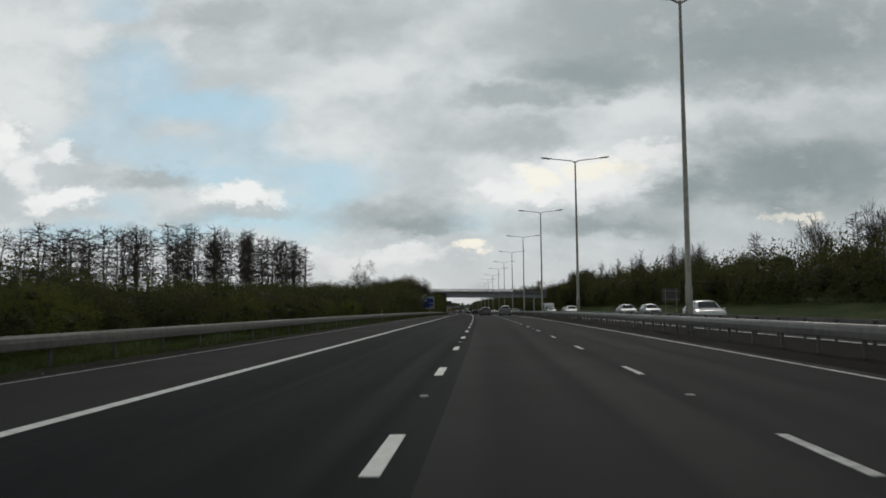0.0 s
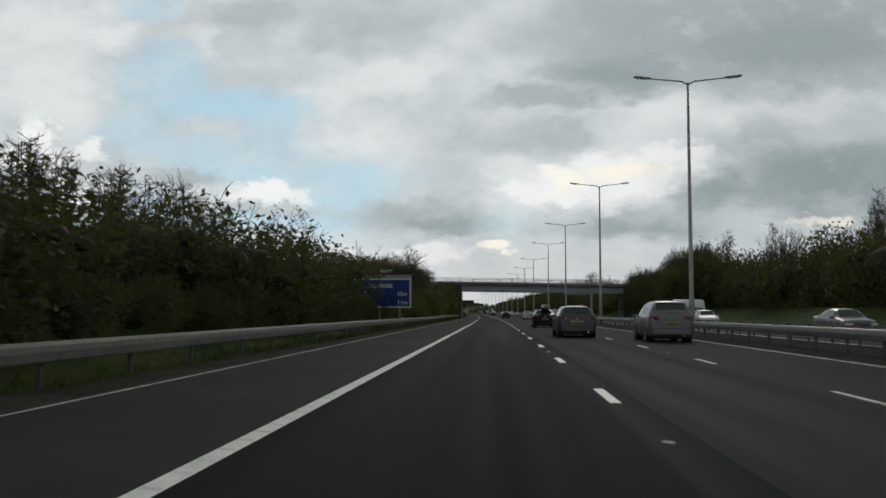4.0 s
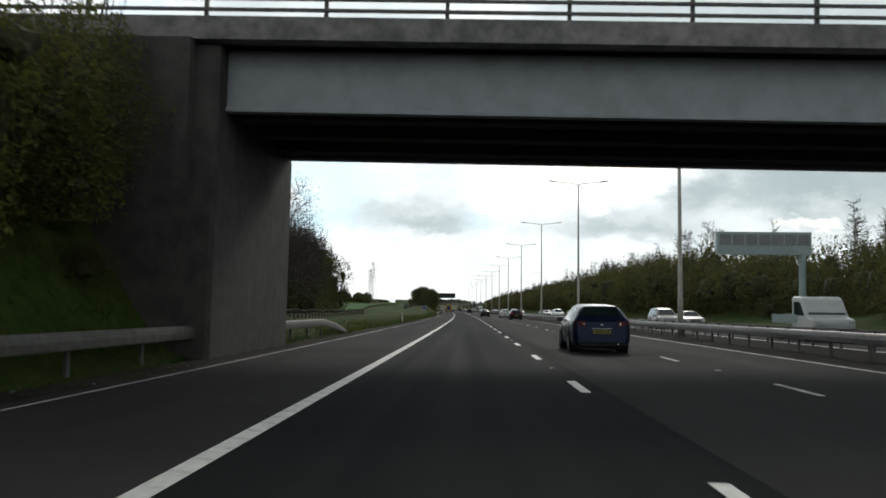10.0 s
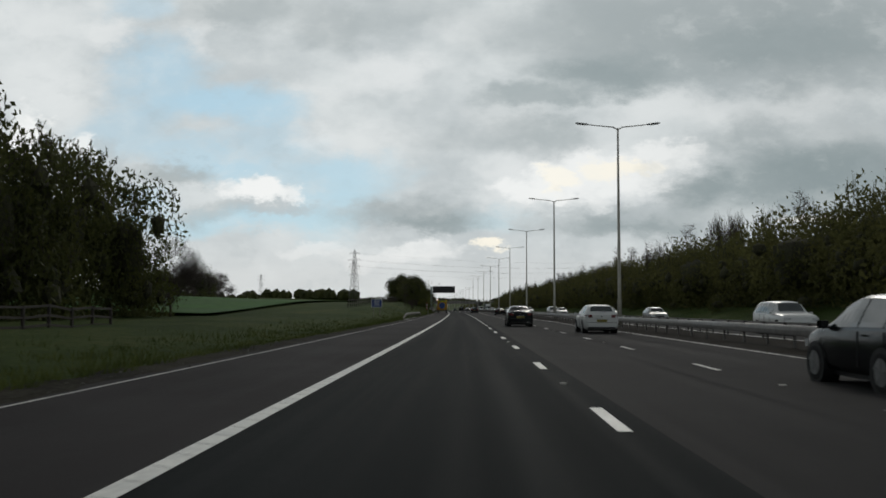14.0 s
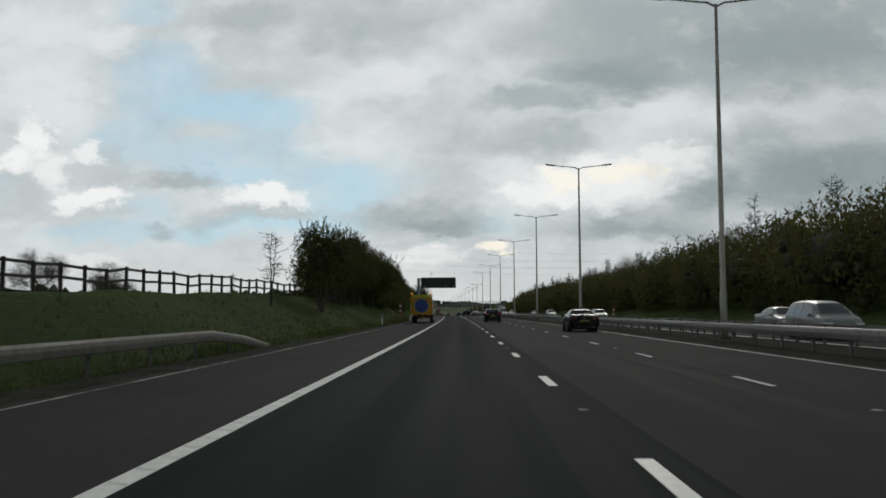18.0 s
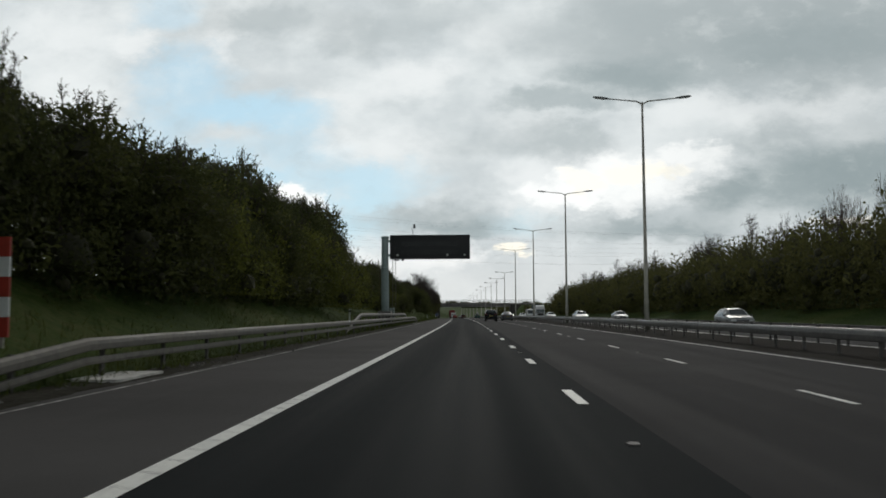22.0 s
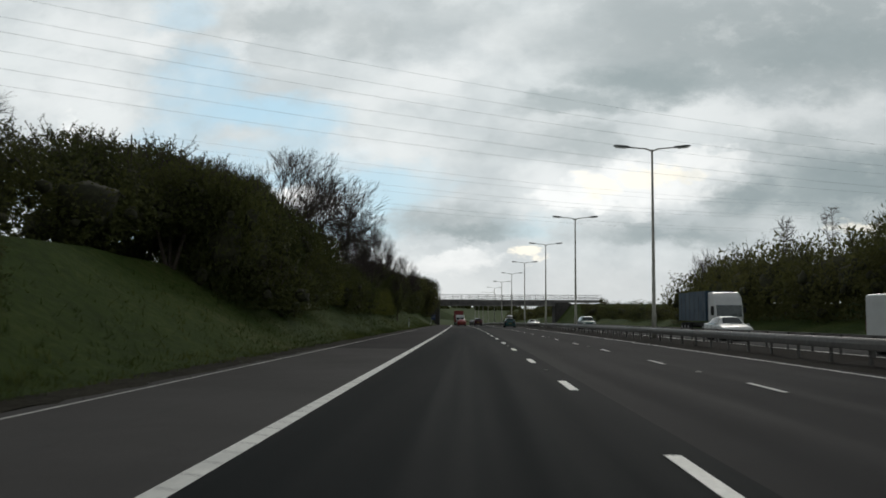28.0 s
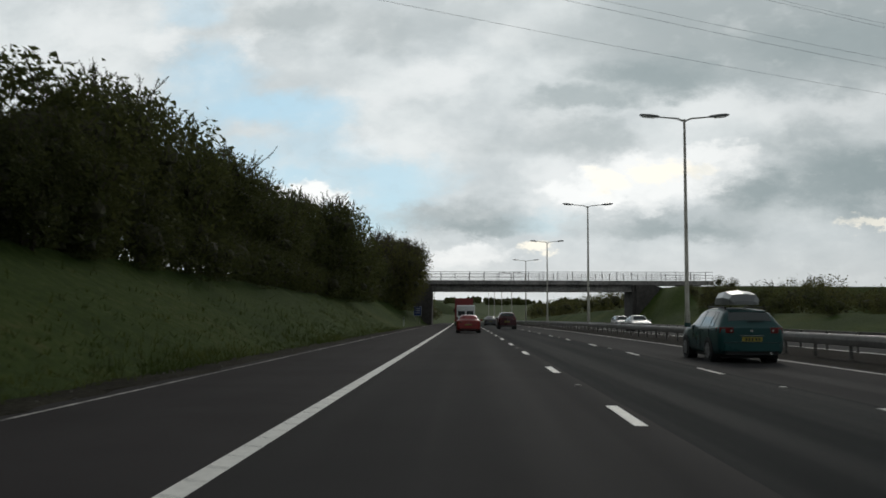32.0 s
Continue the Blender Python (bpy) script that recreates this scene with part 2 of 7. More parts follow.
def asphalt(name, colour, streak, vary=0.22):
    """Rolled stone asphalt with wheel-track streaks along the road and fine chippings."""
    mt = bpy.data.materials.new(name)
    mt.use_nodes = True
    t = mt.node_tree
    b = t.nodes["Principled BSDF"]
    uvn = nd(t, "ShaderNodeUVMap")
    sep = nd(t, "ShaderNodeSeparateXYZ")
    t.links.new(uvn.outputs[0], sep.inputs[0])
    com = nd(t, "ShaderNodeCombineXYZ")
    t.links.new(m2(t, "MULTIPLY", sep.outputs[0], 0.012), com.inputs[0])
    t.links.new(sep.outputs[1], com.inputs[1])
    long = fbm(t, com.outputs[0], 1.3, 4, 0.6)
    pos = nd(t, "ShaderNodeNewGeometry").outputs["Position"]
    fine, patch = fbm(t, pos, 60, 4, 0.7), fbm(t, pos, 0.25, 5, 0.6)
    stone = nd(t, "ShaderNodeTexVoronoi")
    stone.inputs["Scale"].default_value = 75
    t.links.new(pos, stone.inputs["Vector"])
    k = m2(t, "ADD", m2(t, "MULTIPLY", long, streak), m2(t, "MULTIPLY", patch, 1 - streak))
    f = smooth(t, k, 0.35, 0.65)
    col = mixc(t, f, tuple(c * (1 - vary) for c in colour), tuple(c * (1 + vary) for c in colour))
    col = mixc(t, smooth(t, fine, 0.52, 0.72, 0, 0.5), col, tuple(c * 1.9 for c in colour))
    t.links.new(col, b.inputs["Base Color"])
    t.links.new(smooth(t, long, 0.3, 0.7, 0.8, 0.95), b.inputs["Roughness"])
    b.inputs["Specular IOR Level"].default_value = 0.05
    bn = nd(t, "ShaderNodeBump")
    bn.inputs["Strength"].default_value = 0.35
    bn.inputs["Distance"].default_value = 0.008
    t.links.new(stone.outputs["Distance"], bn.inputs["Height"])
    t.links.new(bn.outputs[0], b.inputs["Normal"])
    return mt


M_LANE1 = asphalt("dark_asphalt", (0.0120, 0.0147, 0.0154), 0.6, 0.10)
M_LANE23 = asphalt("worn_asphalt", (0.0335, 0.0328, 0.0330), 0.6, 0.16)
M_SHOULDER = asphalt("shoulder_asphalt", (0.0395, 0.0368, 0.0372), 0.4, 0.16)
M_PALE = asphalt("pale_shoulder_asphalt", (0.074, 0.071, 0.069), 0.4, 0.16)
M_DIM = material("dim_line_paint", (0.40, 0.40, 0.375), 0.7, vary=0.35, grain=6, patch=0.7, bump=0.15, second=(0.56, 0.55, 0.52))
M_PAINT = material("road_paint", (0.80, 0.79, 0.74), 0.6, vary=0.14, grain=14, patch=1.5, bump=0.15)
M_WORN = material("worn_line_paint", (0.50, 0.49, 0.46), 0.7, vary=0.35, grain=9, patch=0.8)
M_FAINT = material("faint_line_paint", (0.10, 0.098, 0.093), 0.8, vary=0.6, grain=3.0, patch=0.35, second=(0.34, 0.33, 0.31))
M_STEEL = material("weathered_galvanised_steel", (0.100, 0.098, 0.088), 0.66, metal=0.15, vary=0.25, grain=5, patch=0.25, second=(0.115, 0.108, 0.092))
M_RUSTY = material("dark_weathered_steel", (0.125, 0.117, 0.108), 0.48, metal=0.45, vary=0.3, grain=5, patch=0.25)
M_POST = material("dull_steel_post", (0.10, 0.095, 0.09), 0.65, metal=0.4)
M_COLUMN = material("galvanised_column", (0.30, 0.29, 0.25), 0.55, metal=0.5, vary=0.2, grain=3, patch=0.5)
M_LANTERN = material("grey_lantern", (0.16, 0.165, 0.165), 0.45, metal=0.2)
M_LENS = material("lantern_bowl", (0.55, 0.55, 0.52), 0.15, vary=0.05, bump=0)
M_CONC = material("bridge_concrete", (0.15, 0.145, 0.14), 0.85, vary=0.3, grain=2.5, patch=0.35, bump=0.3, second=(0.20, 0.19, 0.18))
# darker concrete under and beside the bridge decks, with shade put into its colour
M_CONC_DARK = material("shade_dark_concrete", (0.055, 0.051, 0.047), 0.9, vary=0.35, grain=2.0, patch=0.3, bump=0.3)
M_GIRDER = material("grey_girder_paint", (0.27, 0.285, 0.30), 0.6, vary=0.15, grain=1.5, patch=0.3)
M_GREYGREEN = material("grey_green_paint", (0.24, 0.30, 0.29), 0.5, vary=0.12, grain=4, patch=0.5, bump=0.05)
M_BLACK = material("matt_black", (0.012, 0.013, 0.013), 0.6, vary=0.2, bump=0.05)
M_DISPLAY = material("dark_display", (0.015, 0.017, 0.017), 0.5, vary=0.3, grain=1.2, patch=0.5, bump=0)
M_BLUE = material("sign_blue", (0.010, 0.035, 0.17), 0.45, vary=0.1, bump=0, grain=3)
M_WHITE = material("sign_white", (0.62, 0.64, 0.62), 0.5, vary=0.06, bump=0)
M_BARK = material("bark", (0.060, 0.047, 0.037), 0.95, vary=0.4, grain=12, patch=1.0, bump=0.5)
M_TWIG = material("twigs", (0.048, 0.038, 0.033), 0.95, vary=0.3, bump=0, grain=4)
M_LEAF = material("spring_leaves", (0.104, 0.128, 0.027), 0.75, vary=0.35, grain=2.0, patch=0.12, bump=0, second=(0.140, 0.148, 0.032), island=0.5, objrand=0.6, spec=0.2)
M_LEAF_DARK = material("dark_leaves", (0.054, 0.072, 0.023), 0.75, vary=0.35, grain=2.0, patch=0.15, bump=0, second=(0.080, 0.086, 0.028), island=0.45, objrand=0.5, spec=0.2)
M_BUD = material("budding_scrub", (0.098, 0.107, 0.033), 0.85, vary=0.35, grain=2.0, patch=0.12, bump=0, second=(0.103, 0.102, 0.037), island=0.5, objrand=0.6, spec=0.15)
for mt_ in (M_LEAF, M_LEAF_DARK, M_BUD):
    leafy(mt_)
# dark tone for the lumps that stand in for a bush's shaded inside
M_INNER = material("dark_core_twigs", (0.040, 0.040, 0.020), 0.95, vary=0.4, grain=6, patch=0.8, bump=0.4)
# timber toned down so that its colour holds the shade of overhanging trees
M_WOOD = material("shade_dark_timber", (0.038, 0.032, 0.027), 0.9, vary=0.3, grain=9, patch=1.0)
M_EARTH = material("dark_median_earth", (0.018, 0.0155, 0.0125), 0.95, vary=0.5, grain=10, patch=0.5, bump=0.6, spec=0.03)
M_GRAVEL = material("verge_grit", (0.032, 0.030, 0.023), 0.95, vary=0.6, grain=11, patch=0.5, bump=0.6, spec=0.03)


def ground_material():
    mt = bpy.data.materials.new("rough_grass")
    mt.use_nodes = True
    t = mt.node_tree
    b = t.nodes["Principled BSDF"]
    pos = nd(t, "ShaderNodeNewGeometry").outputs["Position"]
    n1, n2, n3 = fbm(t, pos, 3.0, 7, 0.65), fbm(t, pos, 0.10, 6, 0.6), fbm(t, pos, 25, 4, 0.7)
    k = m2(t, "ADD", m2(t, "MULTIPLY", n1, 0.4), m2(t, "ADD", m2(t, "MULTIPLY", n2, 0.35), m2(t, "MULTIPLY", n3, 0.25)))
    col = mixc(t, smooth(t, k, 0.38, 0.62), (0.024, 0.042, 0.009), (0.055, 0.084, 0.016))
    col = mixc(t, smooth(t, m2(t, "ADD", m2(t, "MULTIPLY", n1, 0.5), m2(t, "MULTIPLY", n2, 0.5)), 0.51, 0.66, 0, 0.65), col, (0.088, 0.080, 0.032))
    t.links.new(col, b.inputs["Base Color"])
    b.inputs["Roughness"].default_value = 0.95
    b.inputs["Specular IOR Level"].default_value = 0.1
    bn = nd(t, "ShaderNodeBump")
    bn.inputs["Strength"].default_value = 0.6
    bn.inputs["Distance"].default_value = 0.12
    t.links.new(n3, bn.inputs["Height"])
    t.links.new(bn.outputs[0], b.inputs["Normal"])
    return mt


M_GRASS = ground_material()

# ---- the line of the road: distance along it s, to the right of its left edge line d, height h ----
CROSS = 0.0026
GS = np.arange(-400.0, 2600.0)
KN = np.arange(-20, 1401, 142.0)
CURVE = np.interp(GS, KN, np.array([1.588, 0.946, 0.854, 0.952, 1.132, 1.14, 1.071, 0.703, 0.7, 0.7, 0.7]) * 1e-4)
CREST = np.interp(GS, KN, np.array([-0.41, -0.353, 0.119, 0.183, 0.082, -0.181, -0.286, -0.288, -0.233, -0.199, -0.182]) * 1e-4)
CREST[(GS < -60) | (GS > 1300)] = 0
Z0 = 400


def run_up(a):
    c = np.cumsum(a)
    return c - c[Z0]


TH, GR = run_up(CURVE), run_up(CREST)
RX, RY, RZ = run_up(-np.sin(TH)), run_up(np.cos(TH)), run_up(GR)


def heading(s):
    return float(np.interp(s, GS, TH))


def at(s, d, h=0.0):
    th = np.interp(s, GS, TH)
    return Vector((np.interp(s, GS, RX) + d * np.cos(th), np.interp(s, GS, RY) + d * np.sin(th), np.interp(s, GS, RZ) - CROSS * min(max(d, -8), 35) + h))


def place(s, d, h=0.0, turn=0.0):
    """Pose of a thing at the road's s, d, h, its y along the road; turn in degrees to the left."""
    p = at(s, d, h)
    return Matrix.Translation(p) @ Matrix.Rotation(heading(s) + radians(turn), 4, "Z")


# ---- mesh building ----


class Mesh:
    def __init__(self):
        self.v, self.f = [], []

    def add(self, verts, faces):
        n = len(self.v)
        self.v += [tuple(p) for p in verts]
        self.f += [tuple(i + n for i in q) for q in faces]
        return self

    def box(self, c, size, rot=None, bev=0.0):
        """A box with chamfered upright edges when bev is given."""
        x, y, z = (a / 2 for a in size)
        if bev:
            b = min(bev, x * 0.9, y * 0.9)
            ring = [(x - b, -y), (x, -y + b), (x, y - b), (x - b, y), (-x + b, y), (-x, y - b), (-x, -y + b), (-x + b, -y)]
        else:
            ring = [(x, -y), (x, y), (-x, y), (-x, -y)]
        n = len(ring)
        vs = [Vector((a, b2, -z)) for a, b2 in ring] + [Vector((a, b2, z)) for a, b2 in ring]
        fs = [tuple(range(n))[::-1], tuple(range(n, 2 * n))] + [(i, (i + 1) % n, n + (i + 1) % n, n + i) for i in range(n)]
        if rot is not None:
            vs = [rot @ p for p in vs]
        return self.add([p + Vector(c) for p in vs], fs)

    def tube(self, a, b, r0, r1, n=6, caps=True):
        a, b = Vector(a), Vector(b)
        q = (b - a).to_track_quat("Z", "Y")
        ring = [Vector((math.cos(2 * math.pi * i / n), math.sin(2 * math.pi * i / n), 0)) for i in range(n)]
        vs = [a + q @ (p * r0) for p in ring] + [b + q @ (p * r1) for p in ring]
        fs = [(i, (i + 1) % n, n + (i + 1) % n, n + i) for i in range(n)]
        if caps:
            fs += [tuple(range(n))[::-1], tuple(range(n, 2 * n))]
        return self.add(vs, fs)

    def turned(self, axis_a, axis_b, profile, n=20):
        """Rings of (place along the axis 0..1, radius)."""
        a, b = Vector(axis_a), Vector(axis_b)
        q = (b - a).to_track_quat("Z", "Y")
        base = len(self.v)
        for k, r in profile:
            for i in range(n):
                w = 2 * math.pi * i / n
                self.v.append(tuple(a.lerp(b, k) + q @ Vector((math.cos(w) * r, math.sin(w) * r, 0))))
        m = len(profile)
        for j in range(m - 1):
            for i in range(n):
                self.f.append((base + j * n + i, base + j * n + (i + 1) % n, base + (j + 1) * n + (i + 1) % n, base + (j + 1) * n + i))
        self.f.append(tuple(base + i for i in range(n))[::-1])
        self.f.append(tuple(base + (m - 1) * n + i for i in range(n)))
        return self

    def extrude(self, outline, axis, lo, hi):
        """Closed outline of (a, b) pushed along axis 'x', 'y' or 'z' from lo to hi."""
        n = len(outline)
        put = {"x": lambda a, b, c: (c, a, b), "y": lambda a, b, c: (a, c, b), "z": lambda a, b, c: (a, b, c)}[axis]
        vs = [put(a, b, lo) for a, b in outline] + [put(a, b, hi) for a, b in outline]
        fs = [tuple(range(n))[::-1], tuple(range(n, 2 * n))] + [(i, (i + 1) % n, n + (i + 1) % n, n + i) for i in range(n)]
        return self.add(vs, fs)

    def data(self, name, mat, smooth_on=False):
        me = bpy.data.meshes.new(name)
        me.from_pydata(self.v, [], self.f)
        me.materials.append(mat)
        if smooth_on:
            me.polygons.foreach_set("use_smooth", [True] * len(me.polygons))
        me.update()
        return me


def part(name, mb, mat, parent=None, label="", smooth_on=False, fix=True):
    me = mb.data(name, mat, smooth_on) if isinstance(mb, Mesh) else mb
    if fix and isinstance(mb, Mesh):
        bm = bmesh.new()
        bm.from_mesh(me)
        bmesh.ops.recalc_face_normals(bm, faces=bm.faces)
        bm.to_mesh(me)
        bm.free()
    ob = new(name, me)
    if parent is not None:
        ob.parent = parent
    if label:
        ob["label"] = label
    return ob


def thing(name, label, category, group="", kind="", m=None):
    ob = new(name)
    ob.empty_display_size = 0.2
    tagged(ob, label, category, group, kind)
    if m is not None:
        ob.matrix_basis = m
    return ob


def smoothstep(x, a, b):
    k = np.clip((x - a) / (b - a), 0, 1)
    return k * k * (3 - 2 * k)

# ---- ground: one sheet with verges, cuttings, bridge ramps, fields and far hills ----
BANK_S = [-400, 0, 100, 170, 215, 255, 272, 277, 294, 297, 308, 340, 465, 490, 515, 540, 600, 700, 760, 790, 900, 960, 1000, 1018, 1026, 1046, 1060, 1100, 1400]
BANK_H = [0.4, 0.5, 0.9, 1.6, 2.6, 5.0, 7.0, 7.4, 7.4, 4.0, 0.7, 0.25, 0.35, 1.2, 1.9, 2.3, 2.4, 2.5, 2.8, 3.4, 3.2, 2.9, 4.0, 7.0, 7.6, 7.6, 5.0, 2.0, 1.0]
RIGHT_S = [-400, 0, 100, 230, 262, 274, 296, 310, 340, 500, 900, 930, 1000, 1012, 1018, 1046, 1065, 1400]
RIGHT_H = [1.0, 1.0, 1.5, 2.0, 5.0, 7.0, 7.0, 4.0, 1.2, 1.6, 1.4, 1.5, 2.0, 4.0, 6.6, 6.6, 3.5, 1.5]


def ground_h(s, d):
    """Height of the grass above the road's own level."""
    s, d = np.asarray(s, float), np.asarray(d, float)
    left = np.interp(s, BANK_S, BANK_H)
    right = np.interp(s, RIGHT_S, RIGHT_H)
    steep = np.interp(s, [255, 280, 300, 330, 455, 480, 600, 740, 1000, 1020], [7.0, 4.5, 4.5, 9.0, 9.0, 4.6, 4.8, 5.5, 5.5, 4.5])
    near_bridge = ((s > 262) & (s < 300)) | (s > 1005) & (s < 1052)
    foot = np.where(near_bridge, -4.6, -4.5)
    hl = left * np.clip((foot - d) / steep, 0, 1) ** 1.15
    hl = hl + np.clip(-d - 30, 0, 600) * 0.040 * np.interp(s, [200, 330, 480, 600, 700], [0, 1, 1, 0.7, 0.6])
    # the rise behind the right-hand wood is added to block sky showing through it
    hr = right * np.clip((d - 31.2) / 5.5, 0, 1) + np.clip((d - 40) / 12, 0, 1) * np.interp(s, [-60, 240, 262, 300, 330, 860, 900], [3.5, 3.5, 0, 0, 4.5, 4.5, 0])
    far = np.hypot(np.clip(s - 1100, 0, None), d * 1.3)
    hill = np.clip(far - 450, 0, 4000) * 0.021 * (0.75 + 0.25 * np.sin(s * 0.0031 + d * 0.004) + 0.15 * np.sin(d * 0.011 + 1.7))
    lumps = 0.10 * np.sin(s * 0.9 + d * 0.7) * np.sin(d * 1.3 - s * 0.37) * np.clip((np.where(d < 10, -4.6 - d, d - 32)) / 2, 0, 1)
    h = np.where(d < 10, hl, hr) + lumps + hill
    return np.where((d > -3.6) & (d < 30.6), -0.12, h - 0.03)


def ground_at(s, d):
    return float(ground_h(s, d))


def build_ground():
    ss = np.concatenate([np.arange(-400, -60, 40.0), np.arange(-60, 1080, 2.5), np.arange(1080, 1400, 20.0), np.array([1450, 1500, 1600, 1700, 1850, 2000, 2200, 2400, 2590])])
    dd = np.concatenate([[-2200, -1700, -1300, -1000, -800, -600, -450, -340, -260, -200, -150, -115, -90, -70, -56, -46, -38, -32, -27, -23, -20, -17.5, -15.5],
                         np.arange(-14, -4.4, 0.6), [-4.3, -3.9, -3.62, -3.5, 6, 13, 20, 30.5, 30.75, 31.2, 31.8, 32.6, 33.6, 34.6, 35.6, 36.8, 38.5, 41, 45, 52, 62, 80, 105, 140, 190, 260, 350, 470, 640, 850, 1150, 1600, 2200]])
    S, D = np.meshgrid(ss, dd, indexing="ij")
    H = ground_h(S, D)
    th = np.interp(S, GS, TH)
    X = np.interp(S, GS, RX) + D * np.cos(th)
    Y = np.interp(S, GS, RY) + D * np.sin(th)
    Z = np.interp(np.clip(S, -60, 1300), GS, RZ) - CROSS * np.clip(D, -8, 35) + H
    verts = np.stack([X, Y, Z], -1).reshape(-1, 3)
    n, m = S.shape
    idx = np.arange(n * m).reshape(n, m)
    faces = np.stack([idx[:-1, :-1], idx[:-1, 1:], idx[1:, 1:], idx[1:, :-1]], -1).reshape(-1, 4)
    me = bpy.data.meshes.new("ground")
    me.from_pydata(verts.tolist(), [], faces.tolist())
    me.materials.append(M_GRASS)
    me.polygons.foreach_set("use_smooth", [True] * len(me.polygons))
    return tagged(new("ground", me), "rough spring grass on verges, cutting banks and fields", "ground", kind="structure")


build_ground()


def crop_field(s0, s1, d0, d1, mat, label):
    """A sown field lying just above the ground sheet."""
    ss, dd = np.arange(s0, s1 + 1, 10.0), np.linspace(d0, d1, 24)
    vs = [tuple(at(s, d, ground_at(s, d) + CROSS * (min(max(d, -8), 35) - min(max(d, -8), 35)) + 0.35)) for s in ss for d in dd]
    n, m = len(ss), len(dd)
    fs = [(i * m + j, i * m + j + 1, (i + 1) * m + j + 1, (i + 1) * m + j) for i in range(n - 1) for j in range(m - 1)]
    me = bpy.data.meshes.new("field")
    me.from_pydata(vs, [], fs)
    me.materials.append(mat)
    return tagged(new("field", me), label, "field", kind="structure")


M_CROP = material("young_crop", (0.04, 0.105, 0.02), 0.9, vary=0.25, grain=0.8, patch=0.03, bump=0.2, spec=0.1)
crop_field(462, 1000, -300, -24, M_CROP, "bright green field of young crop beyond the verge")


def ribbon(name, d0, d1, s0, s1, mat, h, parent, label="", step=6.0, thick=0.0):
    """A strip along the road between two offsets; uv: metres along and across."""
    ss = np.arange(s0, s1 + step * 0.5, step)
    vs, fs, uvs = [], [], []
    for s in ss:
        for d in (d0, d1):
            vs.append(tuple(at(s, d, h)))
            uvs.append((s, d))
    n = len(ss)
    for i in range(n - 1):
        fs.append((2 * i, 2 * i + 1, 2 * i + 3, 2 * i + 2))
    if thick:
        base = len(vs)
        for s in ss:
            for d in (d0, d1):
                vs.append(tuple(at(s, d, h - thick)))
                uvs.append((s, d))
        for i in range(n - 1):
            for k in (0, 1):
                a, b = 2 * i + k, 2 * i + 2 + k
                fs.append((a, b, base + b, base + a))
    me = bpy.data.meshes.new(name)
    me.from_pydata(vs, [], fs)
    me.materials.append(mat)
    layer = me.uv_layers.new(name="UVMap")
    for loop in me.loops:
        layer.data[loop.index].uv = uvs[loop.vertex_index]
    ob = new(name, me)
    if parent is not None:
        ob.parent = parent
    if label:
        ob["label"] = label
    return ob


D1, D2, DR, DSH, DC = 3.826, 7.334, 10.807, -3.242, 13.427
road = thing("road", "three-lane motorway carriageway with hard shoulder, worn grey asphalt", "road", kind="structure")
S_END = 1300
for s0, s1, mat in ((-60, 594, M_SHOULDER), (594, 798, M_PALE), (798, S_END, M_SHOULDER)):
    ribbon("hard_shoulder", -3.6, 0.0, s0, s1, mat, 0.0, road, "rough grey-brown hard shoulder", thick=0.16)
ribbon("lane", 0.0, D1 + 0.35, -60, 880, M_LANE1, 0.0, road, "dark resurfaced inside lane")
ribbon("lane", 0.0, D1 + 0.2, 880, S_END, M_LANE23, 0.0, road, "worn inside lane")
ribbon("lane", D1 + 0.35, 12.0, -60, 880, M_LANE23, 0.0, road, "worn middle and outside lanes")
ribbon("lane", D1 + 0.2, D2 + 0.2, 880, S_END, M_LANE1, 0.0, road, "dark resurfaced middle lane")
ribbon("lane", D2 + 0.2, 12.0, 880, S_END, M_LANE23, 0.0, road, "worn outside lane")
far_road = thing("road", "opposite motorway carriageway, worn grey asphalt", "road", kind="structure")
ribbon("carriageway", 14.9, 30.3, -60, S_END, M_LANE23, 0.0, far_road, thick=0.16)


def strip(name, profile, s0, s1, mat, parent, label, step=3.0, ragged=0.0, seed=1):
    """An uneven strip of earth along the road; profile: offset, height; its rims wander when ragged."""
    r = random.Random(seed)
    ss = np.arange(s0, s1 + step * 0.5, step)
    m, mb = len(profile), Mesh()
    for s in ss:
        for j, (d, h) in enumerate(profile):
            rim = j in (0, m - 1)
            mb.v.append(tuple(at(s, d + r.uniform(-ragged, ragged) * (1 if rim else 0.4), h + (0 if rim else r.uniform(-0.02, 0.03)))))
    for i in range(len(ss) - 1):
        for j in range(m - 1):
            mb.f.append((i * m + j, i * m + j + 1, (i + 1) * m + j + 1, (i + 1) * m + j))
    return part(name, mb, mat, parent, label, smooth_on=True, fix=False)


strip("median", [(11.08, -0.01), (11.5, 0.035), (12.0, 0.06), (12.6, 0.10), (13.4, 0.08), (14.3, 0.10), (14.9, 0.06), (15.5, 0.01), (15.7, -0.02)], -60, S_END, M_EARTH, far_road, "dark gritty earth strip between the carriageways", ragged=0.07)
strip("grit_edge", [(-4.75, -0.06), (-4.4, 0.012), (-4.0, 0.02), (-3.62, 0.012), (-3.46, -0.012)], -60, 1000, M_GRAVEL, road, "grit and dirt along the shoulder's edge", step=0.8, ragged=0.16, seed=2)

ribbon("grit_bed", -4.74, -4.3, 604, 722, M_GRAVEL, 0.016, road, "loose grit under the barrier", step=3.0)

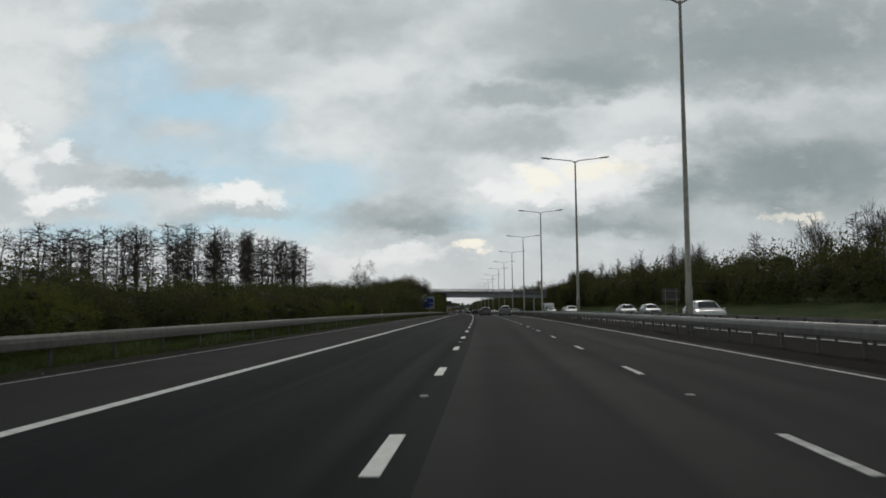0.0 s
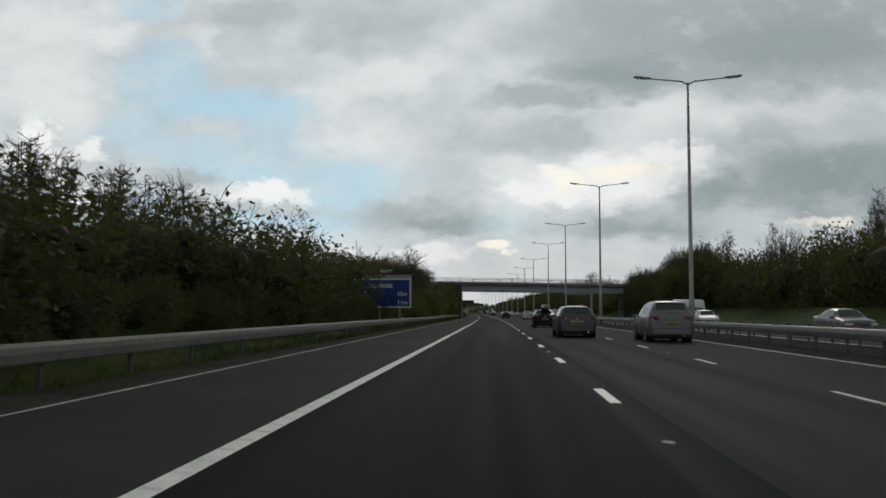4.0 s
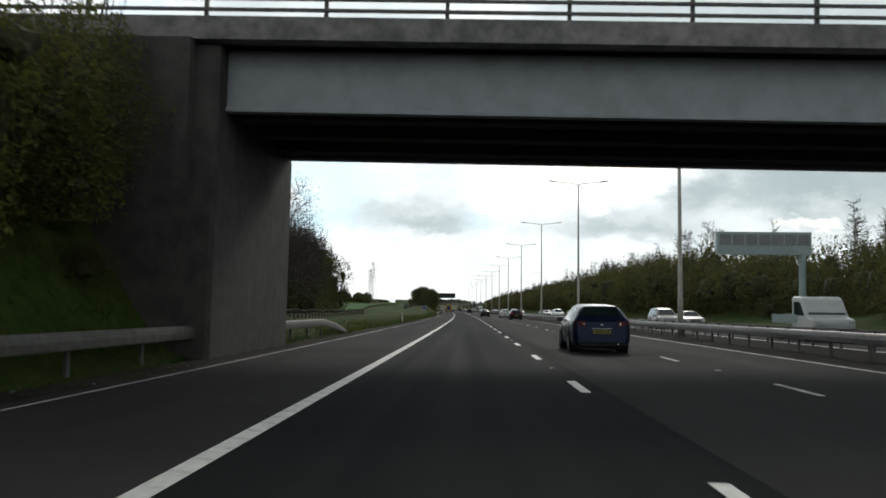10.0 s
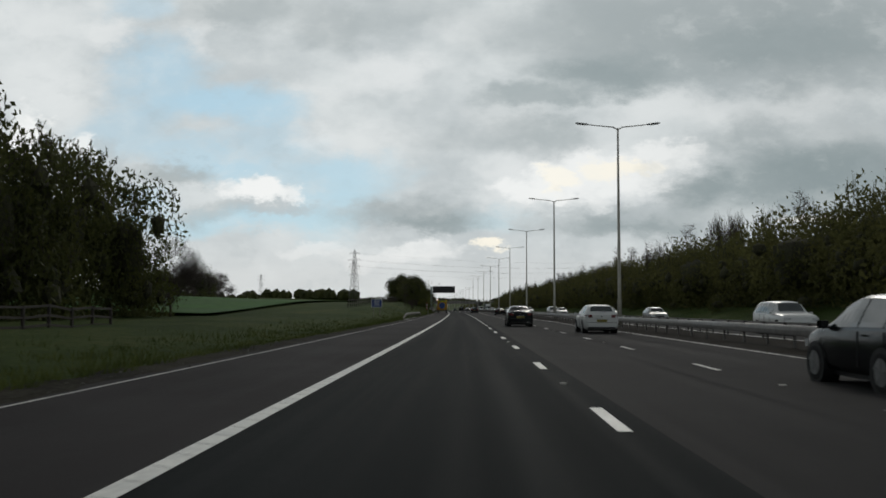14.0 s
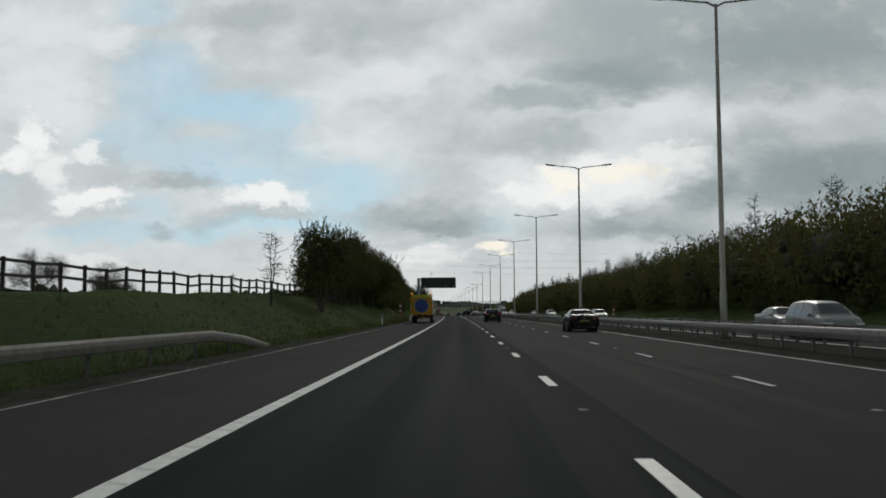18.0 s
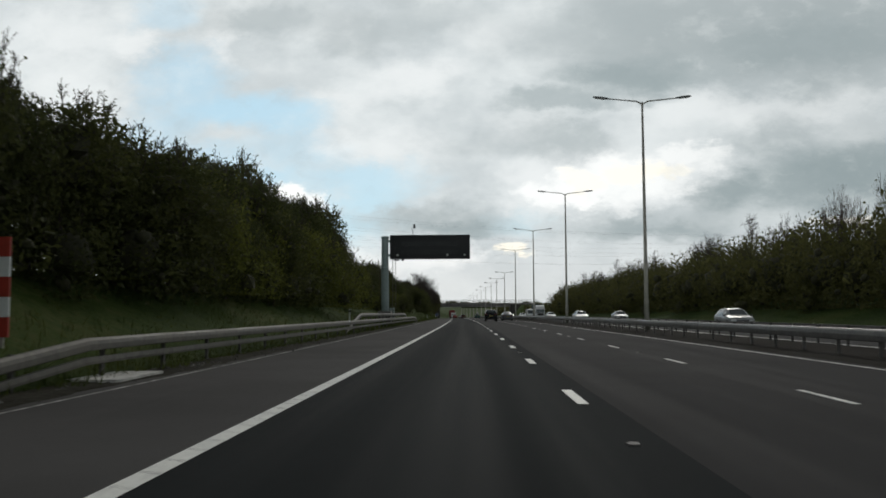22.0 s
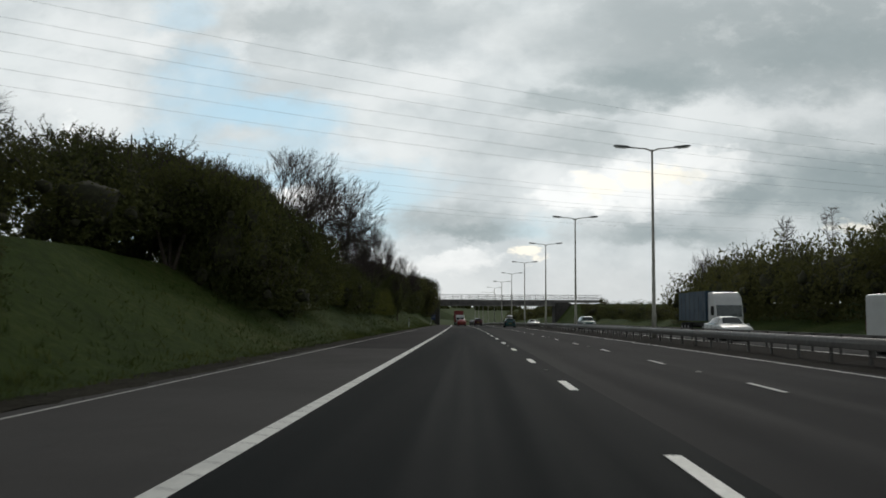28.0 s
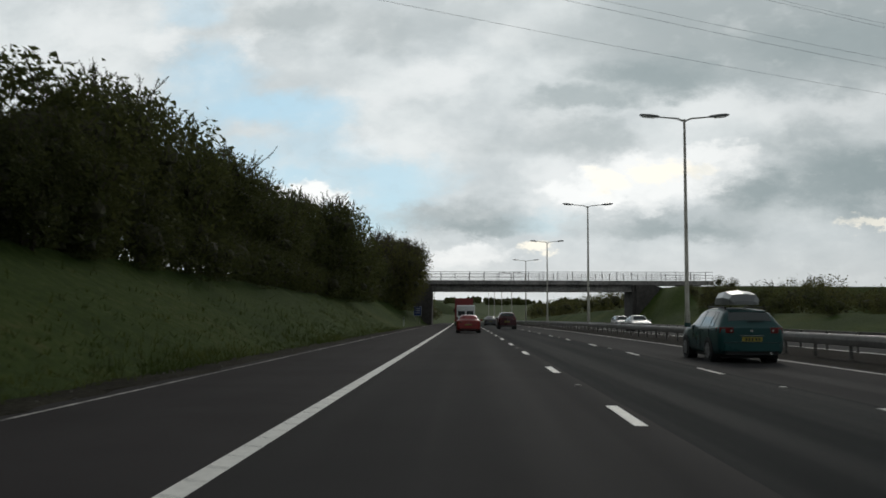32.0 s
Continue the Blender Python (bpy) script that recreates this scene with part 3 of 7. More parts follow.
# lines
ribbon("edge_line", -0.12, 0.085, -60, S_END, M_PAINT, 0.006, road, "white ribbed edge line", step=3.0)
ribbon("edge_line", DR - 0.06, DR + 0.06, -60, S_END, M_DIM, 0.006, road, "white edge line beside the median", step=3.0)
for s0, s1, mat in ((-60, 471, M_WORN), (471, 762, M_FAINT), (762, 861, M_WORN), (861, S_END, M_FAINT)):
    ribbon("edge_line", DSH - 0.035, DSH + 0.035, s0, s1, mat, 0.006, road, "thin worn line along the shoulder", step=3.0)
ribbon("edge_line", 26.7, 26.9, -60, S_END, M_PAINT, 0.006, far_road, step=6.0)
ribbon("edge_line", 15.78, 15.94, -60, S_END, M_PAINT, 0.006, far_road, step=6.0)
ribs = Mesh()
for i in range(int(960 / 0.55)):
    s = -20 + i * 0.55
    c = at(s, -0.018, 0.0065)
    ribs.box(c, (0.195, 0.022, 0.004), Matrix.Rotation(heading(s) + radians(-25), 3, "Z"))
tagged(part("line_ribs", ribs, M_WORN, road, "raised ribs across the edge line", fix=False), kind="stuff")
dash = Mesh().box((0, 0, 0.003), (0.15, 2.0, 0.008)).data("lane_dash", M_PAINT)
thin_dash = Mesh().box((0, -0.52, 0.003), (0.11, 0.94, 0.008)).box((0.004, 0.48, 0.003), (0.105, 1.0, 0.008)).data("lane_dash", M_DIM)
stud = Mesh().box((0, 0, 0.008), (0.11, 0.16, 0.018), bev=0.03).data("road_stud", M_FAINT)
PH = 6.105
for i in range(-7, 118):
    for d in (D1, D2):
        s = PH + 9.0 * i
        ob = part("lane_dash", dash if d == D1 else thin_dash, M_PAINT, road)
        ob.matrix_basis = place(s, d, 0.002)
        if i % 2 == 0:
            ob = part("road_stud", stud, M_WORN, road)
            ob.matrix_basis = place(s + 4.5, d, 0.0)
opp = Mesh()
for i in range(-7, 140):
    for d in (26.85 - D1, 26.85 - D2):
        opp.box(at(PH + 9 * i, d, 0.004), (0.15, 2.0, 0.008), Matrix.Rotation(heading(9 * i), 3, "Z"))
tagged(part("lane_dashes", opp, M_PAINT, far_road, fix=False), kind="stuff")

# ---- safety barriers ----
post_left = Mesh().box((0, 0, 0.22), (0.06, 0.11, 0.72)).box((0.07, 0, 0.5), (0.10, 0.08, 0.12)).data("post", M_POST)


def barrier(s0, s1, d0, top=0.70, d1=None, sides=(1,), pitch=3.2, ramp0=False, ramp1=False, deep=0.27, steel=M_STEEL, label="weathered steel safety barrier on posts beside the hard shoulder", lower=False):
    """Box-beam barrier; sides: +1 beam towards larger d of the posts, -1 the other; ramps run down into the ground."""
    b = thing("safety_barrier", label, "barrier", group="motorway safety barriers")
    n = max(2, int((s1 - s0) / 3.2))
    ss = np.linspace(s0, s1, n + 1)

    def drop(s):
        k = 0.0
        if ramp0:
            k = max(k, 1 - (s - s0) / 7.0)
        if ramp1:
            k = max(k, 1 - (s1 - s) / 7.0)
        return max(0.0, k) ** 1.4 * (top - 0.12)

    def dat(s):
        return d0 if d1 is None else d0 + (d1 - d0) * (s - s0) / (s1 - s0)

    sec = [(-0.05, -deep), (0.05, -deep), (0.062, -deep * 0.92), (0.066, -deep * 0.50), (0.050, -deep * 0.20), (0.022, -0.012), (0.0, 0.0), (-0.05, 0.0)]
    for side in sides:
        mb = Mesh()
        k = len(sec)
        for s in ss:
            for x, z in sec:
                mb.v.append(tuple(at(s, dat(s) + side * (0.12 + x), top - drop(s) + z)))
        for i in range(n):
            for j in range(k):
                mb.f.append((i * k + j, i * k + (j + 1) % k, (i + 1) * k + (j + 1) % k, (i + 1) * k + j))
        mb.f.append(tuple(range(k)))
        mb.f.append(tuple(n * k + j for j in range(k)))
        part("beam", mb, steel, b)
        if lower:
            rail = Mesh()
            for s in ss:
                for x, z in ((-0.03, -0.47), (0.04, -0.47), (0.05, -0.42), (0.04, -0.34), (-0.03, -0.34)):
                    rail.v.append(tuple(at(s, dat(s) + side * (0.08 + x), max(top - drop(s) + z, 0.03 + z * 0.1))))
            for i in range(n):
                for j in range(5):
                    rail.f.append((i * 5 + j, i * 5 + (j + 1) % 5, i * 5 + 5 + (j + 1) % 5, i * 5 + 5 + j))
            part("lower_rail", rail, steel, b)
    for s in np.arange(s0 + 1.2, s1 - 0.3, pitch):
        dr = drop(s)
        if dr > top - 0.3:
            continue
        gh = max(ground_at(s, dat(s)), -0.1)
        ob = part("post", post_left, M_POST, b)
        ob.matrix_basis = place(s, dat(s), top - 0.60 - dr)
        if sides[0] < 0:
            ob.matrix_basis = place(s, dat(s), top - 0.60 - dr, 180)
    return b


DB = -4.45
for s0 in range(-60, 288, 87):
    s1 = min(s0 + 87, 289)
    barrier(s0, s1, DB, top=0.72 if s0 < 150 else 0.79, deep=0.30)
barrier(289, 307.2, DB, top=0.79, ramp1=True, deep=0.30)
barrier(468.5, 516, DB, ramp0=True, ramp1=True)
barrier(605, 652, DB, top=0.77, ramp0=True, lower=True, deep=0.22)
barrier(652, 716, DB, top=0.77, ramp1=True, lower=True, deep=0.22)
barrier(648, 705, DB - 0.55, top=1.18, ramp0=True, ramp1=True, deep=0.22, label="second, higher steel barrier guarding the sign gantry")
for s0 in range(-60, 1240, 100):
    barrier(s0, s0 + 100, 12.25, top=0.77, sides=(-1,), deep=0.31, pitch=2.4, steel=M_RUSTY, label="steel safety barrier along the median, facing the lanes")
    barrier(s0, s0 + 100, 14.55, top=0.77, sides=(1,), deep=0.31, pitch=2.4, steel=M_RUSTY, label="steel safety barrier along the median, opposite side")

# ---- lighting columns ----


def lamp_column(name, height, arm, rise, lantern_l, lantern_r, base_r, label):
    c = thing(name, label, "street lamp", group="lamps along the median")
    part("column", Mesh().turned((0, 0, -0.4), (0, 0, height), [(0, base_r * 1.25), (0.16, base_r * 1.2), (0.165, base_r), (1, base_r * 0.5)], 12), M_COLUMN, c, smooth_on=True)
    for sx in (-1, 1):
        x1 = sx * (arm - lantern_l)
        z1 = height + rise * (arm - lantern_l) / arm
        part("bracket_arm", Mesh().tube((0, 0, height - 0.12), (sx * 0.35, 0, height + rise * 0.18), 0.05, 0.045).tube((sx * 0.33, 0, height + rise * 0.18), (x1, 0, z1), 0.045, 0.035), M_COLUMN, c)
        q = Matrix.Rotation(-sx * math.atan2(rise, arm), 3, "Y")
        body = Mesh()
        prof = [(0.0, 0.45), (0.12, 0.8), (0.5, 1.0), (0.85, 0.9), (1.0, 0.55)]
        ring = [(-1, 0.0), (-0.75, 0.75), (0, 1.0), (0.75, 0.75), (1, 0.0), (0.8, -0.3), (-0.8, -0.3)]
        for k, w in prof:
            for a, b in ring:
                body.v.append((x1 + sx * k * lantern_l, a * w * lantern_r, z1 + k * rise * lantern_l / arm + b * w * lantern_r * 0.62))
        nr = len(ring)
        for j in range(len(prof) - 1):
            for i in range(nr):
                body.f.append((j * nr + i, j * nr + (i + 1) % nr, (j + 1) * nr + (i + 1) % nr, (j + 1) * nr + i))
        body.f += [tuple(range(nr)), tuple((len(prof) - 1) * nr + i for i in range(nr))]
        lan = part("lantern", body, M_LANTERN, c)
        part("bowl", Mesh().box((x1 + sx * lantern_l * 0.58, 0, z1 + rise * lantern_l / arm * 0.55 - lantern_r * 0.24), (lantern_l * 0.62, lantern_r * 1.3, lantern_r * 0.3), q, bev=0.05), M_LENS, lan, "clear lamp bowl")
    part("door_plate", Mesh().box((0, -base_r * 1.22, 1.1), (0.14, 0.03, 0.6)), M_COLUMN, c)
    return c


TALL = [-22.5, 18.5, 60.0, 102.0, 142.7, 184.0, 224.6, 260.9, 309.1, 351.8, 394.2, 437.5, 480.9, 523.0, 566.1, 608.2, 651.2, 693.5, 736.6, 779.4]
SHORT = [817.6, 854.3, 885.3, 923.1, 959.0, 997.9, 1036.2, 1077.7, 1119.1, 1160, 1201]
tall = lamp_column("lamp_column", 14.48, 3.1, 0.36, 1.05, 0.15, 0.13, "tall galvanised lamp column with twin arms, unlit")
for s in TALL[1:]:
    copy_thing(tall, place(s, DC))
tall.matrix_basis = place(TALL[0], DC)
short = lamp_column("lamp_column", 11.68, 2.35, 0.22, 1.05, 0.19, 0.12, "shorter grey lamp column with twin stout lanterns, unlit")
for s in SHORT[1:]:
    copy_thing(short, place(s, DC))
short.matrix_basis = place(SHORT[0], DC)

# ---- bridges ----


def bridge(name, s0, s1, d_left, d_right, soffit, fascia, edge, rail_h, post_gap, girder_mat, label, d_out0, d_out1, overhang=1.0, fall=0.0):
    b = thing(name, label, "bridge", kind="structure", m=place((s0 + s1) / 2, 0, 0) @ Matrix.Rotation(radians(fall), 4, "Y"))
    half = (s1 - s0) / 2
    top = soffit + fascia + edge

    def wall(nm, d0, d1, y0, y1, z0, z1, mat, lab="", bev=0.0):
        return part(nm, Mesh().box(((d0 + d1) / 2, (y0 + y1) / 2, (z0 + z1) / 2), (d1 - d0, y1 - y0, z1 - z0), bev=bev), mat, b, lab)

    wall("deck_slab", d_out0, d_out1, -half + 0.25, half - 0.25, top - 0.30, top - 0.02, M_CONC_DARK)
    for y in (-half + overhang * 0.95, half - overhang * 0.95):
        g = Mesh()
        g.extrude([(y - 0.16, soffit), (y + 0.16, soffit), (y + 0.16, soffit + 0.08), (y + 0.05, soffit + 0.12), (y + 0.05, soffit + fascia), (y - 0.05, soffit + fascia), (y - 0.05, soffit + 0.12), (y - 0.16, soffit + 0.08)], "x", d_left - 0.6, d_right + 0.6)
        part("edge_girder", g, girder_mat, b, "grey painted edge girder")
    for k in range(3):
        y = -half + overhang + (k + 0.5) * (2 * half - 2 * overhang) / 3
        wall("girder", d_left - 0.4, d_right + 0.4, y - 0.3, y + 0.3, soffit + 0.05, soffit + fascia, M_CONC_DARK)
    for y0, y1 in ((-half - 0.05, -half + 0.45), (half - 0.45, half + 0.05)):
        wall("parapet_beam", d_out0, d_out1, y0, y1, soffit + fascia, top + 0.05, M_CONC, "weathered concrete edge beam")
    for sy in (-1, 1):
        rail = part("parapet_rail", Mesh(), M_STEEL, b, "steel parapet rails")
        mb = Mesh()
        for z in (0.30, 0.58, 0.9):
            z *= rail_h / 0.9
            mb.box(((d_out0 + d_out1) / 2, sy * (half - 0.2), top + z), (d_out1 - d_out0, 0.08, 0.075))
        old = rail.data
        rail.data = mb.data("parapet_rail", M_POST)
        bpy.data.meshes.remove(old)
        pm = Mesh().box((0, 0, rail_h / 2 + 0.02), (0.09, 0.10, rail_h)).data("parapet_post", M_POST)
        for i in range(int((d_out1 - d_out0) / post_gap) + 1):
            ob = part("parapet_post", pm, M_POST, b)
            ob.location = (d_out0 + 0.3 + i * post_gap, sy * (half - 0.28), top + 0.04)
    for d, sgn in ((d_left, -1), (d_right, 1)):
        wall("abutment", min(d, d + sgn * 2.6), max(d, d + sgn * 2.6), -half + 0.15, half - 0.15, -0.6, soffit + 0.02, M_CONC_DARK, "concrete abutment, toned dark for the shade under the bridge", bev=0.1)
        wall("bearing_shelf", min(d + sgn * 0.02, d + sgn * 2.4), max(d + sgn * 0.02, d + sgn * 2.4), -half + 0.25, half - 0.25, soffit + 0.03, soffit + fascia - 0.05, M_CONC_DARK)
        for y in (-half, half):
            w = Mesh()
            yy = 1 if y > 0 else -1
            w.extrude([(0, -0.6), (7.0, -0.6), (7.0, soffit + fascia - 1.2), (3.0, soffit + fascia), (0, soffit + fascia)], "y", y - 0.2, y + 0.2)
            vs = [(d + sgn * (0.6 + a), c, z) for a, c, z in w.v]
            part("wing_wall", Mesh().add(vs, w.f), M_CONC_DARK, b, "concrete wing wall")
    return b


bridge("bridge", 281.6, 290.4, -3.95, 31.2, 5.92, 1.52, 0.50, 0.86, 2.86, M_GIRDER, "road overbridge of grey girders on concrete abutments with steel parapet", -16.1, 44, fall=0.85)
bridge("bridge", 1031, 1039, -3.6, 31.8, 5.95, 1.2, 0.7, 1.55, 2.6, M_CONC, "pale concrete farm overbridge with mesh parapet over the motorway", -18, 46)

# ---- message sign on a cantilever post ----
gan = thing("message_sign", "unlit dark matrix message sign on a grey-green cantilever post", "sign gantry", m=place(681.8, 0, 0))
part("post", Mesh().turned((-5.75, 0, 0.4), (-5.75, 0, 8.75), [(0, 0.52), (0.02, 0.52), (0.025, 0.39), (0.62, 0.37), (0.625, 0.43), (0.635, 0.43), (0.64, 0.35), (0.97, 0.34), (0.98, 0.38), (1, 0.38)], 20), M_GREYGREEN, gan, smooth_on=False)
part("plinth", Mesh().box((-5.75, 0, 0.5), (1.3, 1.5, 1.9), bev=0.1), M_CONC, gan, "concrete plinth")
part("cabinet", Mesh().box((-5.2, 1.6, 1.2), (0.5, 0.45, 1.1), bev=0.03), M_GREYGREEN, gan)
disp = part("display_case", Mesh().box((-1.32, 0.25, 7.70), (7.9, 0.75, 2.36), bev=0.12), M_BLACK, gan, "black display housing")
for z in (0.40, -0.42):
    part("display_line", Mesh().box((-1.35, -0.137, 7.62 + z), (5.6, 0.02, 0.42)), M_DISPLAY, disp)
part("display_frame", Mesh().box((-1.17, -0.14, 8.66), (7.3, 0.04, 0.08)).box((-1.17, -0.14, 6.58), (7.3, 0.04, 0.08)).box((-4.83, -0.14, 7.62), (0.08, 0.04, 2.1)).box((2.49, -0.14, 7.62), (0.08, 0.04, 2.1)), M_BLACK, disp)
lens = Mesh().turned((0, 0, 0), (0, -0.05, 0), [(0, 0.11), (1, 0.09)], 12).data("lamp_lens", M_LENS)
for x, z in ((-4.5, 6.9), (2.1, 6.9), (0.4, 6.9)):
    ob = part("lamp_lens", lens, M_DISPLAY, disp)
    ob.location = (x, -0.13, z)
for z in (8.3, 6.9):
    part("cross_arm", Mesh().box((-5.2, 0.25, z), (1.2, 0.3, 0.25)), M_GREYGREEN, gan)
part("bracket", Mesh().box((-4.6, 0.1, 6.42), (0.5, 0.25, 0.1)).box((-4.0, 0.1, 6.42), (0.3, 0.2, 0.1)), M_BLACK, gan)
ladder = Mesh()
for x in (-5.05, -4.75):
    ladder.tube((x, 0.75, 1.2), (x, 0.75, 8.4), 0.025, 0.025, 5)
for i in range(22):
    ladder.tube((-5.05, 0.75, 1.5 + i * 0.31), (-4.75, 0.75, 1.5 + i * 0.31), 0.015, 0.015, 4)
part("ladder", ladder, M_STEEL, gan)
camr = part("camera_mast", Mesh().tube((-3.0, 0.2, 8.7), (-3.0, 0.2, 9.35), 0.04, 0.03).tube((-3.0, 0.2, 9.3), (-3.1, 0.15, 9.6), 0.025, 0.025), M_BLACK, gan)
part("camera_head", Mesh().box((-2.85, 0.0, 9.75), (0.22, 0.42, 0.24), Matrix.Rotation(radians(-18), 3, "X"), bev=0.04), M_LANTERN, camr)

# opposite message sign seen from behind
og = thing("message_sign", "back of a grey-green message sign on a tall post", "sign gantry", m=place(339.5, 0, 0))
part("post", Mesh().turned((31.6, 0, -0.2), (31.6, 0, 8.3), [(0, 0.42), (0.03, 0.42), (0.035, 0.32), (1, 0.28)], 16), M_GREYGREEN, og)
case = part("display_case", Mesh().box((28.2, 0, 7.45), (8.3, 0.75, 2.0), bev=0.08), M_GREYGREEN, og)
for i in range(7):
    part("back_panel", Mesh().box((24.75 + i * 1.15, -0.40, 7.75), (1.0, 0.05, 0.95)), M_LANTERN, case)
part("cross_arm", Mesh().box((31.2, 0.2, 7.9), (1.2, 0.3, 0.25)), M_GREYGREEN, og)

# ---- large blue services sign ----
sg = thing("direction_sign", "large blue motorway services sign on steel posts, with lamps on top", "road sign", m=place(156.6, 0, 0))
SW, SZ0, SZ1, SX0 = 4.62, 1.50, 3.66, -8.42
q = Matrix.Rotation(radians(-14), 3, "Z")
mid = Vector((SX0 + SW / 2, 0, 0))


def on_sign(x, y, z):
    return tuple(q @ Vector((x - SW / 2, y, 0)) + mid + Vector((0, 0, z)))


def plate(x0, x1, y0, y1, z0, z1, bev=0.0):
    c = on_sign((x0 + x1) / 2, (y0 + y1) / 2, (z0 + z1) / 2)
    return Mesh().box(c, (x1 - x0, y1 - y0, z1 - z0), q, bev)


panel = part("panel", plate(0, SW, 0, 0.06, SZ0, SZ1), M_WHITE, sg, "white-bordered panel")
part("blue_face", plate(0.10, SW - 0.10, -0.006, 0.0, SZ0 + 0.10, SZ1 - 0.10), M_BLUE, panel)
part("head_rail", plate(0, SW, 0.0, 0.12, SZ1 + 0.01, SZ1 + 0.26), M_GREYGREEN, sg)
for x in (0.7, 2.1, 3.7):
    part("sign_post", Mesh().tube(on_sign(x, 0.16, -0.3), on_sign(x, 0.16, SZ1), 0.075, 0.075, 8), M_COLUMN, sg)
for x in (0.55, 2.95):
    lm = part("sign_lamp", Mesh().box(on_sign(x, -0.75, SZ1 + 0.52), (0.85, 0.26, 0.20), q, bev=0.05), M_GREYGREEN, sg)
    part("lamp_arm", Mesh().tube(on_sign(x + 0.75, 0.1, SZ1 + 0.2), on_sign(x + 0.75, 0.1, SZ1 + 0.45), 0.05, 0.05, 6).tube(on_sign(x + 0.75, 0.1, SZ1 + 0.44), on_sign(x + 0.3, -0.7, SZ1 + 0.55), 0.025, 0.025, 5), M_BLACK, lm)


def lettering(text, size, m, mat, parent, squeeze=1.0):
    cu = bpy.data.curves.new("lettering", "FONT")
    cu.body, cu.size, cu.extrude = text, size, 0.003
    cu.offset = size * 0.012
    tmp = new("lettering", cu)
    me = bpy.data.meshes.new_from_object(tmp.evaluated_get(bpy.context.evaluated_depsgraph_get()))
    bpy.data.objects.remove(tmp)
    me.materials.clear()
    me.materials.append(mat)
    ob = new("lettering", me)
    ob.parent = parent
    ob.matrix_basis = m @ Matrix.Diagonal((squeeze, 1, 1, 1))
    return ob


for text, x, z, size in (("Services", 1.22, SZ0 + 1.48, 0.60), ("M 5", 0.30, SZ0 + 0.82, 0.56), ("M 42", 0.30, SZ0 + 0.20, 0.56), ("10m", 3.52, SZ0 + 0.86, 0.46), ("11m", 3.55, SZ0 + 0.24, 0.46)):
    m = Matrix.Translation(on_sign(x, -0.012, z)) @ q.to_4x4() @ Matrix.Rotation(radians(90), 4, "X")
    lettering(text, size, m, M_WHITE, panel)
# ---- trees, scrub and hedges ----
rng = random.Random(7)


def leaf_quads(mb, centre, spread, count, size, r, up=0.3):
    """Small bent leaf sprays scattered in a cloud."""
    for _ in range(count):
        p = Vector((r.gauss(0, 1), r.gauss(0, 1), r.gauss(0, 1))) * spread + centre
        a = Vector((r.uniform(-1, 1), r.uniform(-1, 1), r.uniform(-1, 1)))
        b = a.cross(Vector((r.uniform(-1, 1), r.uniform(-1, 1), r.uniform(-0.4, 1) + up)))
        if a.length < 0.1 or b.length < 0.1:
            continue
        s = size * r.uniform(0.55, 1.4)
        a, b = a.normalized() * s, b.normalized() * s * 0.45
        mb.add([p - a, p + b * r.uniform(0.7, 1.2), p + a, p - b], [(0, 1, 2, 3)])


def limbs(mb, tips, p, d, length, radius, depth, r, spread, bend, kids, taper=0.62, sides=5):
    """Grow a limb as bent tapered pieces, then its side limbs."""
    steps = 3 if depth > 1 else 2 if depth else 1
    q, way, rad = Vector(p), Vector(d).normalized(), radius
    spots = []
    for i in range(steps):
        way = (way + Vector((r.gauss(0, bend), r.gauss(0, bend), r.gauss(0, bend * 0.6) + 0.04))).normalized()
        nxt = q + way * length / steps
        r2 = max(rad * (0.82 if depth > 0 else 0.6), 0.009)
        mb.tube(q, nxt, rad, r2, sides if depth > 1 else 3, caps=False)
        spots.append((nxt, way, r2))
        q, rad = nxt, r2
    if depth == 0:
        tips.append(q)
        return
    for k in range(kids):
        b, w, rr = spots[min(steps - 1, int(r.uniform(0.3, 1.0) * steps))]
        side = Vector((r.gauss(0, 1), r.gauss(0, 1), r.gauss(0, 0.6)))
        side = (side - w * side.dot(w)).normalized()
        limbs(mb, tips, b, w * (1 - spread) + side * spread + Vector((0, 0, 0.12)), length * r.uniform(0.55, 0.8), max(0.013, rr * taper * r.uniform(0.8, 1.1)), depth - 1, r, spread, bend, kids, taper, sides)
    limbs(mb, tips, q, way, length * 0.7, rad * 0.8, depth - 1, r, spread, bend, kids, taper, sides)


